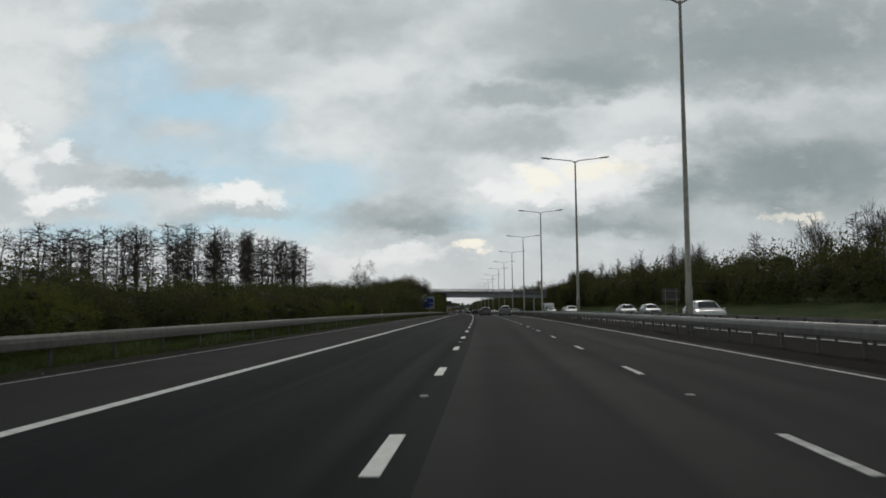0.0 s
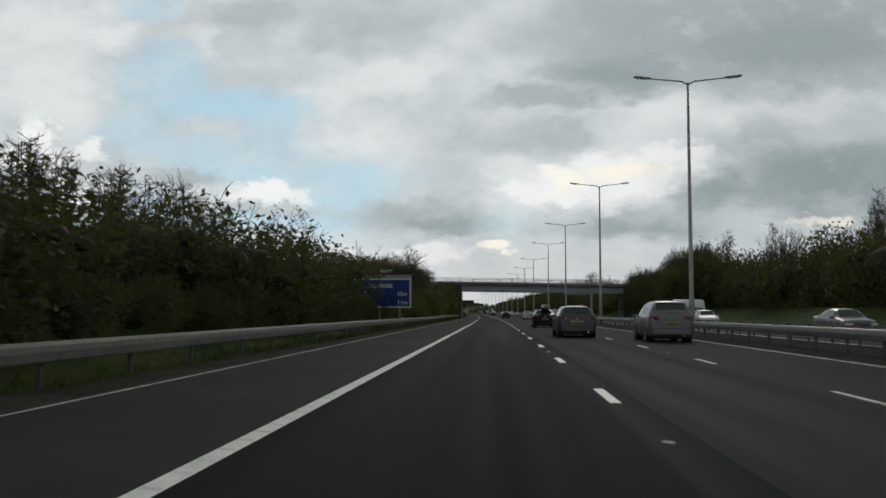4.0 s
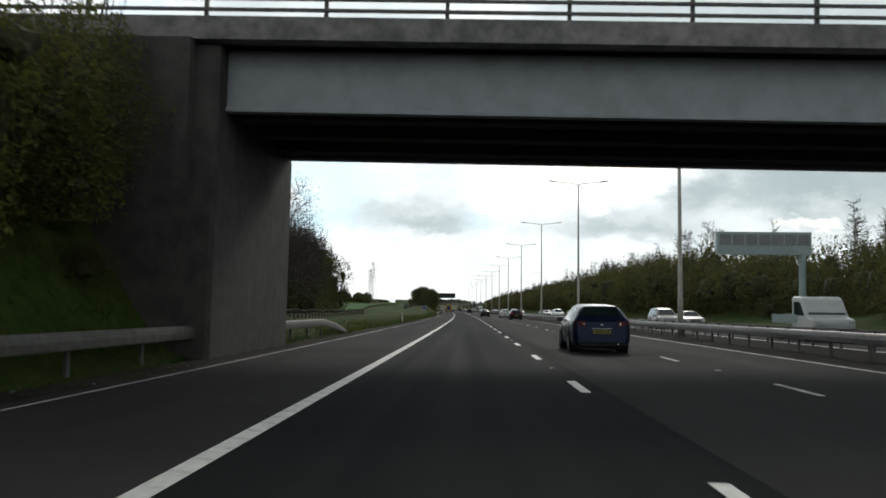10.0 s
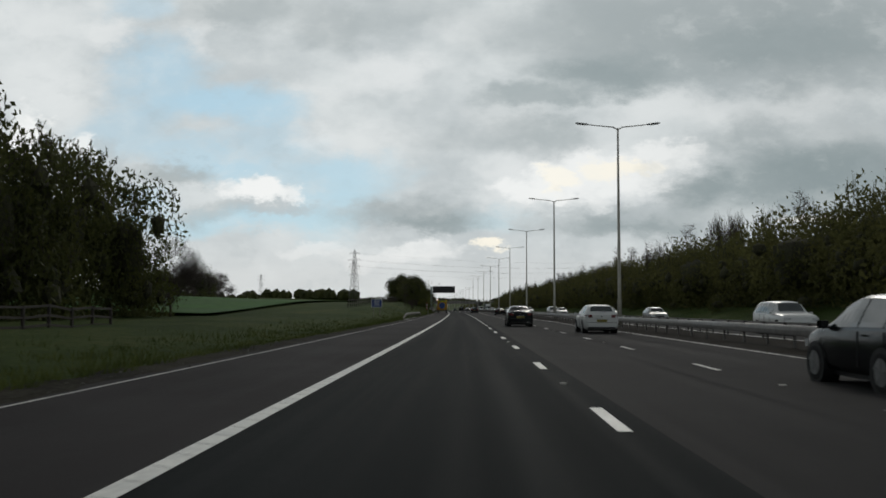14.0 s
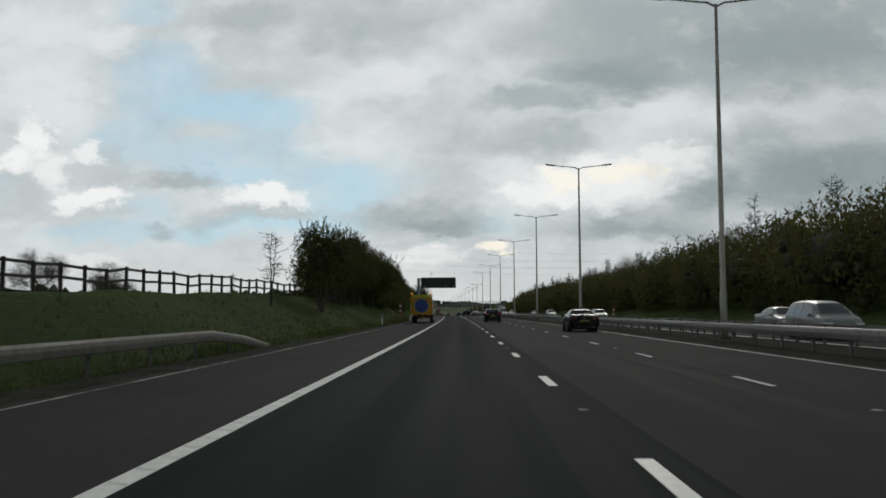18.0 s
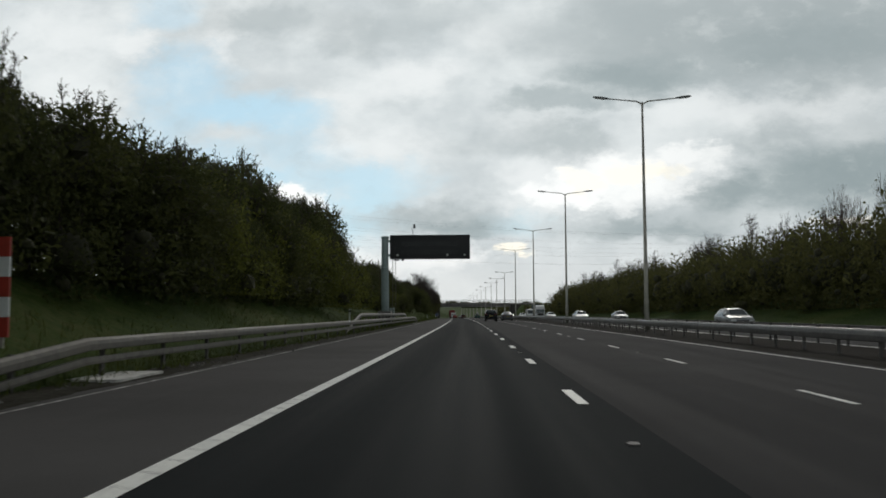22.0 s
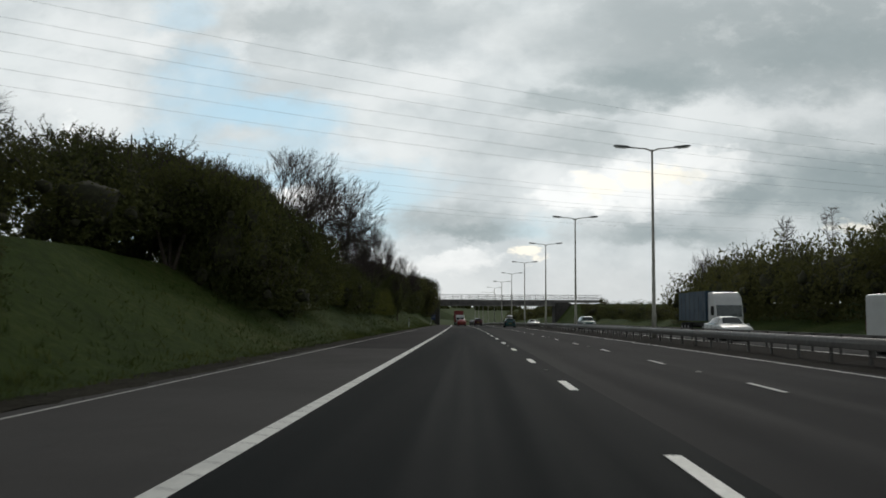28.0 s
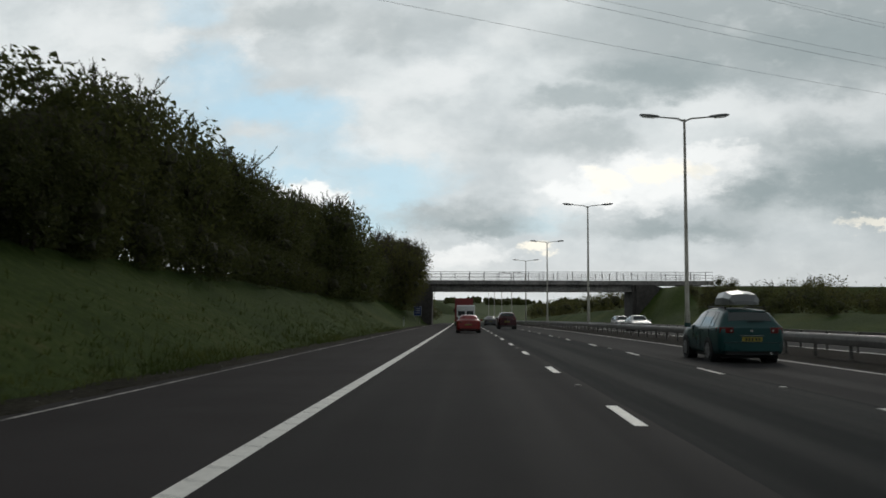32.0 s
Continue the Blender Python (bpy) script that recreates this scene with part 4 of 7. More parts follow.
def bare_tree(name, label, seed, height=10.0, spread=0.5, lean=(0, 0), kids=4, depth=4, first=0.3, bend=0.10, leaf=None, leaf_n=0, leaf_size=0.10, trunk_r=0.16, group="bare trees"):
    r = random.Random(seed)
    tree = thing(name, label, "tree", group=group)
    trunk, tips, twig = Mesh(), [], Mesh()
    base, way = Vector((0, 0, -0.5)), Vector((lean[0], lean[1], 1)).normalized()
    h1 = height * first
    n = 4
    p, rad = base, trunk_r
    for i in range(n):
        way = (way + Vector((r.gauss(0, bend * 0.5), r.gauss(0, bend * 0.5), 0.05))).normalized()
        nxt = p + way * (h1 + 0.5) / n
        trunk.tube(p, nxt, rad, rad * 0.92, 8, caps=False)
        p, rad = nxt, rad * 0.92
    for k in range(kids):
        side = Vector((math.cos(k * 2.4 + seed), math.sin(k * 2.4 + seed), 0))
        limbs(twig, tips, p - way * r.uniform(0, h1 * 0.35), way * (1 - spread) + side * spread, height * 0.30 * r.uniform(0.8, 1.15), rad * 0.55, depth - 1, r, spread, bend, kids - 1 if kids > 3 else kids)
    limbs(twig, tips, p, way, height * 0.33, rad * 0.8, depth - 1, r, spread * 0.9, bend, kids - 1 if kids > 3 else kids)
    top = max(v[2] for v in twig.v)
    k = height / top
    trunk.v = [(x * k, y * k, z * k) for x, y, z in trunk.v]
    twig.v = [(x * k, y * k, z * k) for x, y, z in twig.v]
    part("trunk", trunk, M_BARK, tree, smooth_on=True, fix=False)
    part("bough", twig, M_TWIG, tree, fix=False)
    if leaf is not None:
        lv = Mesh()
        for i in range(leaf_n):
            t = tips[r.randrange(len(tips))]
            leaf_quads(lv, t * k, 0.28, 1, leaf_size, r)
        part("crown", lv, leaf, tree, "thin new leaves", fix=False)
    return tree


def alder(name, label, seed, group):
    """A tall straight stem, bare below, with a narrow crown of short level branches near the top; 10 m high."""
    r = random.Random(seed)
    tree = thing(name, label, "tree", group=group)
    trunk, twig, lv = Mesh(), Mesh(), Mesh()
    stems = [(0.0, 0.0, 10.0)] + [(r.uniform(-0.9, 0.9), r.uniform(-0.9, 0.9), r.uniform(8.0, 9.6)) for _ in range(r.choice((1, 2)))]
    for lx, ly, top in stems:
        p, rad = Vector((0, 0, -0.4)), 0.14
        line = []
        for i in range(9):
            k = (i + 1) / 9
            q = Vector((lx * k + r.gauss(0, 0.07), ly * k + r.gauss(0, 0.07), top * k))
            trunk.tube(p, q, rad, rad * 0.86, 6, caps=False)
            line.append((p, q, rad))
            p, rad = q, rad * 0.86
        for b in range(44):
            k = 1 - r.random() ** 1.25 * 0.68
            a, c, rr = line[min(8, int(k * 9))]
            o = a.lerp(c, r.random())
            w = r.uniform(0, 6.283)
            reach = r.uniform(0.45, 1.5) * (0.55 + 0.9 * min(1.0, (1 - k) * 2.4 + 0.25))
            way = Vector((math.cos(w), math.sin(w), r.uniform(-0.15, 0.75))).normalized()
            tip = o + way * reach
            twig.tube(o, tip, 0.035, 0.016, 3, caps=False)
            for _ in range(4):
                s = o.lerp(tip, r.uniform(0.35, 1.0))
                e = s + (way + Vector((r.gauss(0, 0.7), r.gauss(0, 0.7), r.gauss(0.15, 0.5)))).normalized() * reach * r.uniform(0.25, 0.5)
                twig.tube(s, e, 0.018, 0.010, 3, caps=False)
                leaf_quads(lv, e, 0.12, 3, 0.05, r)
    part("trunk", trunk, M_BARK, tree, smooth_on=True, fix=False)
    part("bough", twig, M_TWIG, tree, fix=False)
    part("crown", lv, M_TWIG, tree, "catkins and opening buds", fix=False)
    return tree


def spray(mb, p, size, r, up=0.2):
    """A ragged four-pointed leaf spray, slightly bent."""
    a = Vector((r.gauss(0, 1), r.gauss(0, 1), r.gauss(0, 1) + up)).normalized()
    t = a.orthogonal().normalized()
    b = a.cross(t)
    w0 = r.uniform(0, 6.28)
    vs = []
    for i in range(4):
        w = w0 + i * 1.571 + r.uniform(-0.3, 0.3)
        k = size * (r.uniform(0.8, 1.3) if i % 2 else r.uniform(0.3, 0.6))
        vs.append(p + (t * math.cos(w) + b * math.sin(w)) * k + a * (size * r.uniform(-0.25, 0.25)))
    mb.add(vs, [(0, 1, 2, 3)])


def lumpy(mb, centre, rad, r, detail=2, rough=0.28):
    """An uneven closed lump: a bush's opaque core or a far tree's mass."""
    bm = bmesh.new()
    bmesh.ops.create_icosphere(bm, subdivisions=detail, radius=1.0)
    o = Vector((r.uniform(0, 50), r.uniform(0, 50), 0))
    vs = []
    for v in bm.verts:
        k = 1 + rough * noise.noise(v.co * 1.9 + o) + rough * 0.9 * noise.noise(v.co * 5.5 + o)
        vs.append(Vector((v.co.x * rad[0] * k, v.co.y * rad[1] * k, max(v.co.z * rad[2] * k, -centre[2]))) + Vector(centre))
    fs = [tuple(v.index for v in f.verts) for f in bm.faces]
    bm.free()
    mb.add(vs, fs)


def scrub_shape(seed, leaves, leaf_size, twigs, trunk, lobes, twig_len, detail=1, see=0.0, leafed=0, fill=0.0):
    """Leaf sprays round several lobes, and bare shoots above; scaled to 1 m high."""
    r = random.Random(seed)
    lv, tw, core = Mesh(), Mesh(), Mesh()
    low = 0.30 if trunk else 0.0
    spots = [((0, 0, 0.40), (0.36, 0.36, 0.42))]
    for i in range(lobes):
        a = i * 2.399 + seed
        rr = r.uniform(0.13, 0.25)
        dist = r.uniform(0.10, 0.42)
        z = r.uniform(0.12, 0.80) * (1 - 0.55 * dist)
        spots.append(((math.cos(a) * dist, math.sin(a) * dist, z), (rr, rr, rr * r.uniform(0.8, 1.3))))
    spots = [((c[0], c[1], low + c[2] * (1 - low)), (q[0], q[1], q[2] * (1 - low))) for c, q in spots]
    # an opaque core in each lobe stops see-through and reads as inner shade
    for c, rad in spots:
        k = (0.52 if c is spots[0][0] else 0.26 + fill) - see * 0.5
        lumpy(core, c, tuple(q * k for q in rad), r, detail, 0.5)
    area = sum(q[0] * q[2] for c, q in spots)
    for c, rad in spots:
        for _ in range(int(leaves * rad[0] * rad[2] / area)):
            w = Vector((r.gauss(0, 1), r.gauss(0, 1), r.gauss(0.2, 1))).normalized()
            k = 0.62 + 0.55 * r.random() ** 0.7
            if r.random() < 0.10:
                k += r.uniform(0.0, 0.28)
            p = Vector((c[0] + w.x * rad[0] * k, c[1] + w.y * rad[1] * k, max(0.02 + low * 0.6, c[2] + w.z * rad[2] * k)))
            spray(lv, p, leaf_size * r.uniform(0.6, 1.3), r)
    for _ in range(twigs):
        c, rad = spots[r.randrange(len(spots))]
        a = r.uniform(0, 6.283)
        k = r.uniform(0, 0.8)
        p = Vector((c[0] + math.cos(a) * rad[0] * k, c[1] + math.sin(a) * rad[1] * k, c[2] + rad[2] * (1 - k * k) ** 0.5 * 0.7))
        way = Vector((math.cos(a) * k * 0.7 + r.gauss(0, 0.25), math.sin(a) * k * 0.7 + r.gauss(0, 0.25), 1)).normalized()
        l = twig_len * r.uniform(0.5, 1.5)
        tw.tube(p, p + way * l, 0.0034, 0.0014, 3, caps=False)
        for _k in range(3):
            q = p + way * l * r.uniform(0.3, 0.9)
            e = q + (way + Vector((r.gauss(0, 0.6), r.gauss(0, 0.6), 0.2))).normalized() * l * 0.4
            tw.tube(q, e, 0.0022, 0.001, 3, caps=False)
            if r.random() < 0.5:
                spray(lv, e, leaf_size * 0.4, r)
            for i in range(leafed):
                spray(lv, q.lerp(e, (i + 0.5) / leafed) + Vector((r.gauss(0, 0.005), r.gauss(0, 0.005), 0)), leaf_size * r.uniform(0.45, 0.75), r)
        for i in range(leafed * 2):
            spray(lv, p + way * l * (i + r.random()) / (leafed * 2) + Vector((r.gauss(0, 0.006), r.gauss(0, 0.006), 0)), leaf_size * r.uniform(0.5, 0.85), r)
    zs = sorted(v[2] for v in lv.v)
    top = zs[int(len(zs) * 0.985)]
    for mb in (lv, tw, core):
        mb.v = [(x, y, z / top) for x, y, z in mb.v]
    return lv, tw, core


def scrub(name, label, seed, mat, leaves=1500, leaf_size=0.034, twigs=90, trunk=False, group="roadside scrub", lobes=9, twig_len=0.16, see=0.0, detail=1, leafed=0, fill=0.0):
    b = thing(name, label, "bush" if not trunk else "tree", group=group)
    lv, tw, core = scrub_shape(seed, leaves, leaf_size, twigs, trunk, lobes, twig_len, detail, see, leafed, fill)
    part("crown", lv, mat, b, fix=False)
    tagged(part("inner_wood", core, M_INNER, b, "opaque dark lumps in place of the shaded inside", fix=False), kind="stuff")
    tagged(part("shoot_tuft", tw, M_TWIG, b, "bare upright shoots", fix=False), kind="stuff")
    if trunk:
        tm = Mesh()
        for k in range(3):
            a = k * 2.1 + seed
            tm.tube((0.02 * math.cos(a), 0.02 * math.sin(a), -0.05), (0.14 * math.cos(a), 0.14 * math.sin(a), 0.45), 0.018, 0.009, 6, caps=False)
        part("trunk", tm, M_BARK, b, fix=False)
    return b


def array_mesh(name, verts, quads, tris, mat):
    """A mesh straight from arrays of corners, four-sided and three-sided faces."""
    me = bpy.data.meshes.new(name)
    me.vertices.add(len(verts))
    me.vertices.foreach_set("co", np.ascontiguousarray(verts, dtype=np.float32).ravel())
    loops = np.concatenate([quads.ravel(), tris.ravel()]).astype(np.int32)
    total = np.concatenate([np.full(len(quads), 4), np.full(len(tris), 3)]).astype(np.int32)
    me.loops.add(len(loops))
    me.loops.foreach_set("vertex_index", loops)
    me.polygons.add(len(total))
    me.polygons.foreach_set("loop_start", np.concatenate([[0], np.cumsum(total)[:-1]]).astype(np.int32))
    me.materials.append(mat)
    me.update(calc_edges=True)
    return me


class Thicket:
    """Scrub far from the lanes, joined into one mesh."""

    def __init__(self, name, label, mat, leaves=1900, size=0.0225):
        self.name, self.label, self.mat = name, label, mat
        self.shapes = []
        for i in range(3):
            lv, tw, core = scrub_shape(200 + i, leaves, size, 30, False, 8, 0.16, detail=1)
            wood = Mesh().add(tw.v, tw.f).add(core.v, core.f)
            self.shapes.append([(np.array(q.v), np.array([f for f in q.f if len(f) == 4], dtype=np.int64).reshape(-1, 4), np.array([f for f in q.f if len(f) == 3], dtype=np.int64).reshape(-1, 3)) for q in (lv, wood)])
        self.sets = [([], [], []), ([], [], [])]
        self.count = [0, 0]

    def put(self, s, d, sx, sz, sy=None, turn=None, sink=0.05, base=None):
        m = Matrix.Translation(at(s, d, ground_at(s, d) - sink)) @ Matrix.Rotation(rng.uniform(0, 6.28), 4, "Z") @ Matrix.Diagonal((sx, sy or sx, sz, 1))
        M = np.array(m)
        for k, (v, q4, q3) in enumerate(rng.choice(self.shapes)):
            vs, quads, tris = self.sets[k]
            vs.append(v @ M[:3, :3].T + M[:3, 3])
            quads.append(q4 + self.count[k])
            tris.append(q3 + self.count[k])
            self.count[k] += len(v)

    def done(self):
        leaf, wood = [[np.concatenate(a) for a in q] for q in self.sets]
        ob = tagged(part(self.name, array_mesh(self.name, *leaf, self.mat), self.mat, fix=False), self.label, "scrub", kind="stuff")
        tagged(part("shoot_tuft", array_mesh("shoot_tuft", *wood, M_INNER), M_INNER, ob, "bare upright shoots with opaque dark core lumps", fix=False), kind="stuff")


class Kind:
    """A plant built once; the first place is kept by the original, the rest are copies."""

    def __init__(self, ob):
        self.ob, self.spots = ob, []

    def put(self, s, d, sx, sz, sy=None, turn=None, sink=0.05, base=None):
        g = ground_at(s, d) if base is None else base
        p = at(s, d, g - sink)
        m = Matrix.Translation(p) @ Matrix.Rotation(rng.uniform(0, 6.28) if turn is None else turn, 4, "Z") @ Matrix.Diagonal((sx, sy or sx, sz, 1))
        self.spots.append(m)

    def done(self):
        for m in self.spots[1:]:
            copy_thing(self.ob, m)
        if self.spots:
            self.ob.matrix_basis = self.spots[0]


BUSH = [Kind(scrub("bush", "dense budding hawthorn scrub with bare upright shoots", 11 + i, M_BUD, 4200, 0.0195, 130, leafed=1, fill=0.04)) for i in range(3)]
GREEN = [Kind(scrub("bush", "thick bush in fresh dark-green leaf on the bank", 31 + i, M_LEAF, 4400, 0.0195, 70, twig_len=0.11, leafed=2, fill=0.04)) for i in range(2)]
DARK = [Kind(scrub("bush", "dark dense thicket of evergreen and bramble", 41 + i, M_LEAF_DARK, 4400, 0.0195, 80, twig_len=0.09, leafed=2, fill=0.04)) for i in range(2)]
LEAFY = [Kind(scrub("tree", "leafy hawthorn tree with dark-green crown on the bank", 51 + i, M_LEAF_DARK, 9500, 0.0160, 150, trunk=True, group="hawthorn trees", lobes=17, twig_len=0.125, see=0.0, leafed=3, fill=0.03)) for i in range(3)]
ALDER = [Kind(alder("tree", "tall thin alder, nearly bare, in a row", 61 + i, "alder row")) for i in range(4)]
ASH = [Kind(bare_tree("tree", "bare ash tree with fine upswept branches", 71 + i, 10, 0.36, kids=6, depth=4, first=0.2, bend=0.07, trunk_r=0.15)) for i in range(3)]
BIG = [Kind(bare_tree("tree", "large oak just breaking into leaf", 81 + i, 10, 0.64, kids=5, depth=5, first=0.25, bend=0.17, leaf=M_TWIG, leaf_n=15000, leaf_size=0.06, trunk_r=0.26, group="large oaks")) for i in range(2)]
ASH_FINE = [Kind(bare_tree("tree", "bare ash tree with a dense fan of fine branches", 171 + i, 10, 0.40, kids=5, depth=5, first=0.22, bend=0.08, trunk_r=0.20)) for i in range(3)]
CROOK = Kind(bare_tree("tree", "crooked dead-looking oak with leaning bare trunk", 95, 10, 0.62, lean=(0.35, 0), kids=6, depth=4, first=0.45, bend=0.24, trunk_r=0.56, group="crooked oak"))
PINE = Kind(bare_tree("tree", "slender conifer-shaped tree with sparse dark crown", 99, 10, 0.72, kids=4, depth=4, first=0.5, bend=0.1, leaf=M_LEAF_DARK, leaf_n=2200, leaf_size=0.14, trunk_r=0.16, group="slender tree"))
FINE = [Kind(scrub("bush", "leafy hawthorn bush crowding the barrier", 131 + i, (M_LEAF, M_BUD, M_LEAF)[i], 8000, 0.0135, 90, detail=2)) for i in range(3)]
WOOD_L = [Thicket("thicket", "budding scrub behind the near bushes", M_BUD)]
WOOD_R = [Thicket("thicket", "belt of budding scrub beyond the opposite carriageway", M_BUD, 1300, 0.027)]
WOOD_D = [Thicket("thicket", "dark thicket behind the hedge", M_LEAF_DARK)]


def tree(kinds, s, d, w, top):
    """A tree whose top reaches 10 x top metres above the road."""
    rng.choice(kinds).put(s, d, w, max(0.3, top - ground_at(s, d) / 10))


def bush(kinds, s, d, top, width=None, jitter=0.12):
    """A bush whose top reaches the height top above the road."""
    g = ground_at(s, d)
    h = max(0.8, (top - g) * rng.uniform(1 - jitter, 1 + jitter * 0.5))
    w = width or h * rng.uniform(0.95, 1.35)
    rng.choice(kinds).put(s, d, w, h, w * rng.uniform(0.85, 1.15))


def belt(kinds, s0, s1, step, d0, d1, tops, wide=1.2, jit=0.14):
    s = s0
    while s < s1:
        d = rng.uniform(d0, d1)
        top = np.interp(s, tops[0], tops[1]) + (-d - 13) * 0.0
        g = ground_at(s, d)
        h = max(1.0, top - g)
        h *= rng.uniform(1 - jit, 1 + jit * 0.4)
        w = min(h * wide * rng.uniform(0.85, 1.25), 9.5)
        rng.choice(kinds).put(s, d, w, h, w * rng.uniform(0.9, 1.2))
        s += step * rng.uniform(0.75, 1.25)


# left side, from the start to the first bridge
L_S = [-60, 40, 70, 95, 120, 150, 187, 200, 220, 235, 252, 273, 300, 312]
L_H = [2.5, 2.9, 3.5, 4.2, 5.2, 5.6, 5.2, 6.2, 6.8, 8.4, 9.3, 10.2, 11.4, 10.0]
belt(WOOD_L + WOOD_D, -30, 175, 4.8, -10.2, -8.6, (L_S, L_H), 1.5)
belt(BUSH + FINE, -40, 176, 3.6, -7.4, -6.6, ([-40, 60, 176], [1.8, 2.0, 2.4]), 1.5)
belt(WOOD_L + WOOD_D, 10, 180, 5.0, -17, -14, (L_S, [h + 0.3 for h in L_H]), 1.5)
belt(WOOD_L + WOOD_D, 30, 200, 6.0, -30, -20, (L_S, [h + 0.6 for h in L_H]), 1.5)
belt(WOOD_D, 40, 200, 9.0, -48, -33, (L_S, [h + 0.9 for h in L_H]), 1.5)
belt(FINE, 176, 279, 3.4, -8.2, -6.6, (L_S, [h * 0.66 for h in L_H]), 1.3)
belt(WOOD_L, 180, 278, 4.0, -13.5, -11, (L_S, L_H), 1.1)
belt(WOOD_L, 185, 276, 4.4, -19, -15, (L_S, [h + 2.2 for h in L_H]), 1.0)
belt(FINE, 258, 281, 3.0, -7.4, -6.0, ([262, 281], [6.4, 7.4]), 0.9)
belt(FINE, 188, 281, 3.0, -6.9, -6.0, ([188, 220, 281], [2.6, 3.6, 4.6]), 1.25)
belt(FINE, 181, 281, 4.6, -5.9, -5.5, ([181, 281], [1.5, 2.4]), 1.5)
for i in range(50):
    s = 78 + 3.6 * i + rng.uniform(-1.2, 1.2)
    rng.choice(ALDER).put(s, -50 + rng.uniform(-3, 3), rng.uniform(1.15, 1.5), np.interp(s, [78, 100, 130, 170, 215, 258], [1.08, 1.22, 1.48, 1.80, 1.90, 1.62]) * rng.uniform(0.92, 1.05))
PINE.put(195.5, -23.1, 1.0, 1.16)
CROOK.put(198.2, -9.9, 0.80, 0.80, turn=0.0)
for s, d in ((225, -16), (232, -15), (241, -17), (250, -15), (258, -14), (266, -15), (272, -13), (236, -13), (247, -12.5)):
    tree(ASH, s, d, 0.7, np.interp(s, L_S, L_H) * 0.1 + rng.uniform(-0.08, 0.06))

# past the bridge: big oaks, dark thicket, open field
for s, d, h in ((300, -12, 6.5), (306, -13, 5.5), (313, -14.5, 5.0), (320, -17, 4.6), (328, -20, 4.6), (336, -23, 4.8), (344, -25, 4.8)):
    bush(DARK + BUSH, s, d, h, 5.5)
for s, d, w, h in ((334, -31, 1.35, 1.62), (346, -27, 1.3, 1.65), (355.5, -22.0, 1.65, 1.76), (366, -27, 1.2, 1.55), (381, -31, 1.1, 1.5), (395, -31, 1.05, 1.5), (324, -36, 1.2, 1.5), (408, -32, 1.1, 1.5), (420, -33, 1.0, 1.5), (386, -24.5, 1.3, 1.72), (400, -27, 1.1, 1.6), (459, -26.5, 0.6, 0.85)):
    rng.choice(BIG).put(s, d, w, h)
belt(DARK, 350, 458, 5.0, -31, -26.5, ([350, 365, 385, 405, 425, 445, 462], [6.5, 8.4, 11.0, 13.8, 15.0, 13.4, 9.8]), 0.85)
belt(WOOD_D, 345, 455, 5.0, -42, -33, ([345, 380, 420, 460], [9.0, 12.0, 14.2, 11]), 0.9)
for s, d, w, h in ((430, -33, 0.9, 1.45), (448, -32, 0.9, 1.4), (461, -31, 0.95, 1.3), (415, -35, 0.9, 1.5), (454, -33, 0.8, 1.3)):
    rng.choice(ALDER + BIG).put(s, d, w, h)
for s, d, top in ((480, -38, 6.0), (500, -44, 6.5), (515, -48, 6.0), (470, -35, 6.5)):
    bush(WOOD_D, s, d, top, 8)
BIG[0].put(640, -72, 1.05, 0.95)
for s, d, w in ((722, -91, 1.3), (590, -62, 0.8), (800, -120, 1.2), (760, -105, 1.0)):
    rng.choice(BIG).put(s, d, w, w * 0.9)
belt(WOOD_D, 556, 604, 7, -72, -56, ([556, 580, 604], [9.5, 11.5, 8.0]), 1.0)
BIG[1].put(572, -58, 0.9, 1.15)
BIG[0].put(588, -63, 0.8, 1.0)

# fenced bank, hawthorns and the long hedge up to the sign gantry
ALDER[1].put(533, -8.0, 0.36, 0.40)
LEAFY[0].put(545.2, -7.2, 4.2, 5.9)
LEAFY[2].put(553, -8.6, 3.6, 3.6)
LEAFY[1].put(559, -8.6, 4.2, 4.4)
belt(LEAFY + GREEN, 592, 645, 3.4, -9.6, -8.4, ([592, 604, 625, 645], [8.2, 8.3, 7.4, 7.8]), 0.95)
belt(LEAFY, 561, 592, 3.2, -9.2, -8.2, ([561, 566, 571, 573, 576, 585, 592], [7.6, 8.2, 7.4, 6.0, 6.6, 8.0, 8.2]), 0.85)
belt(LEAFY, 592, 674, 4.0, -13.6, -12.0, ([592, 600, 615, 632, 650, 674], [9.2, 9.4, 8.0, 8.5, 10.2, 10.6]), 0.78)
LEAFY[0].put(677, -13.0, 8.4, 8.6)
LEAFY[2].put(683, -12.9, 8.2, 8.9)
belt(DARK, 652, 692, 3.4, -9.6, -8.4, ([652, 692], [5.0, 4.4]), 1.2)
belt(LEAFY, 691, 757, 3.6, -12.4, -10.8, ([691, 704, 711, 719, 723, 733, 754], [7.0, 6.8, 7.6, 8.8, 7.4, 9.0, 7.2]), 0.85)
belt(GREEN + DARK, 692, 713, 2.8, -8.8, -7.4, ([692, 713], [3.9, 3.6]), 1.2)
belt(GREEN + DARK, 712, 757, 3.4, -10.2, -9.0, ([712, 757], [4.8, 5.0]), 1.1)
belt(LEAFY + GREEN, 622, 672, 3.2, -9.2, -7.9, ([622, 640, 672], [5.6, 6.6, 6.2]), 1.1)
belt(WOOD_D, 598, 652, 3.4, -8.8, -7.6, ([598, 652], [4.6, 4.4]), 1.2)
belt(WOOD_D, 597, 745, 3.6, -12.2, -10, ([570, 640, 745], [4.6, 5.8, 5.6]), 1.2)
belt(LEAFY + GREEN, 692, 752, 4.4, -12, -10.5, ([690, 720, 752], [6.0, 7.0, 6.8]), 1.0)
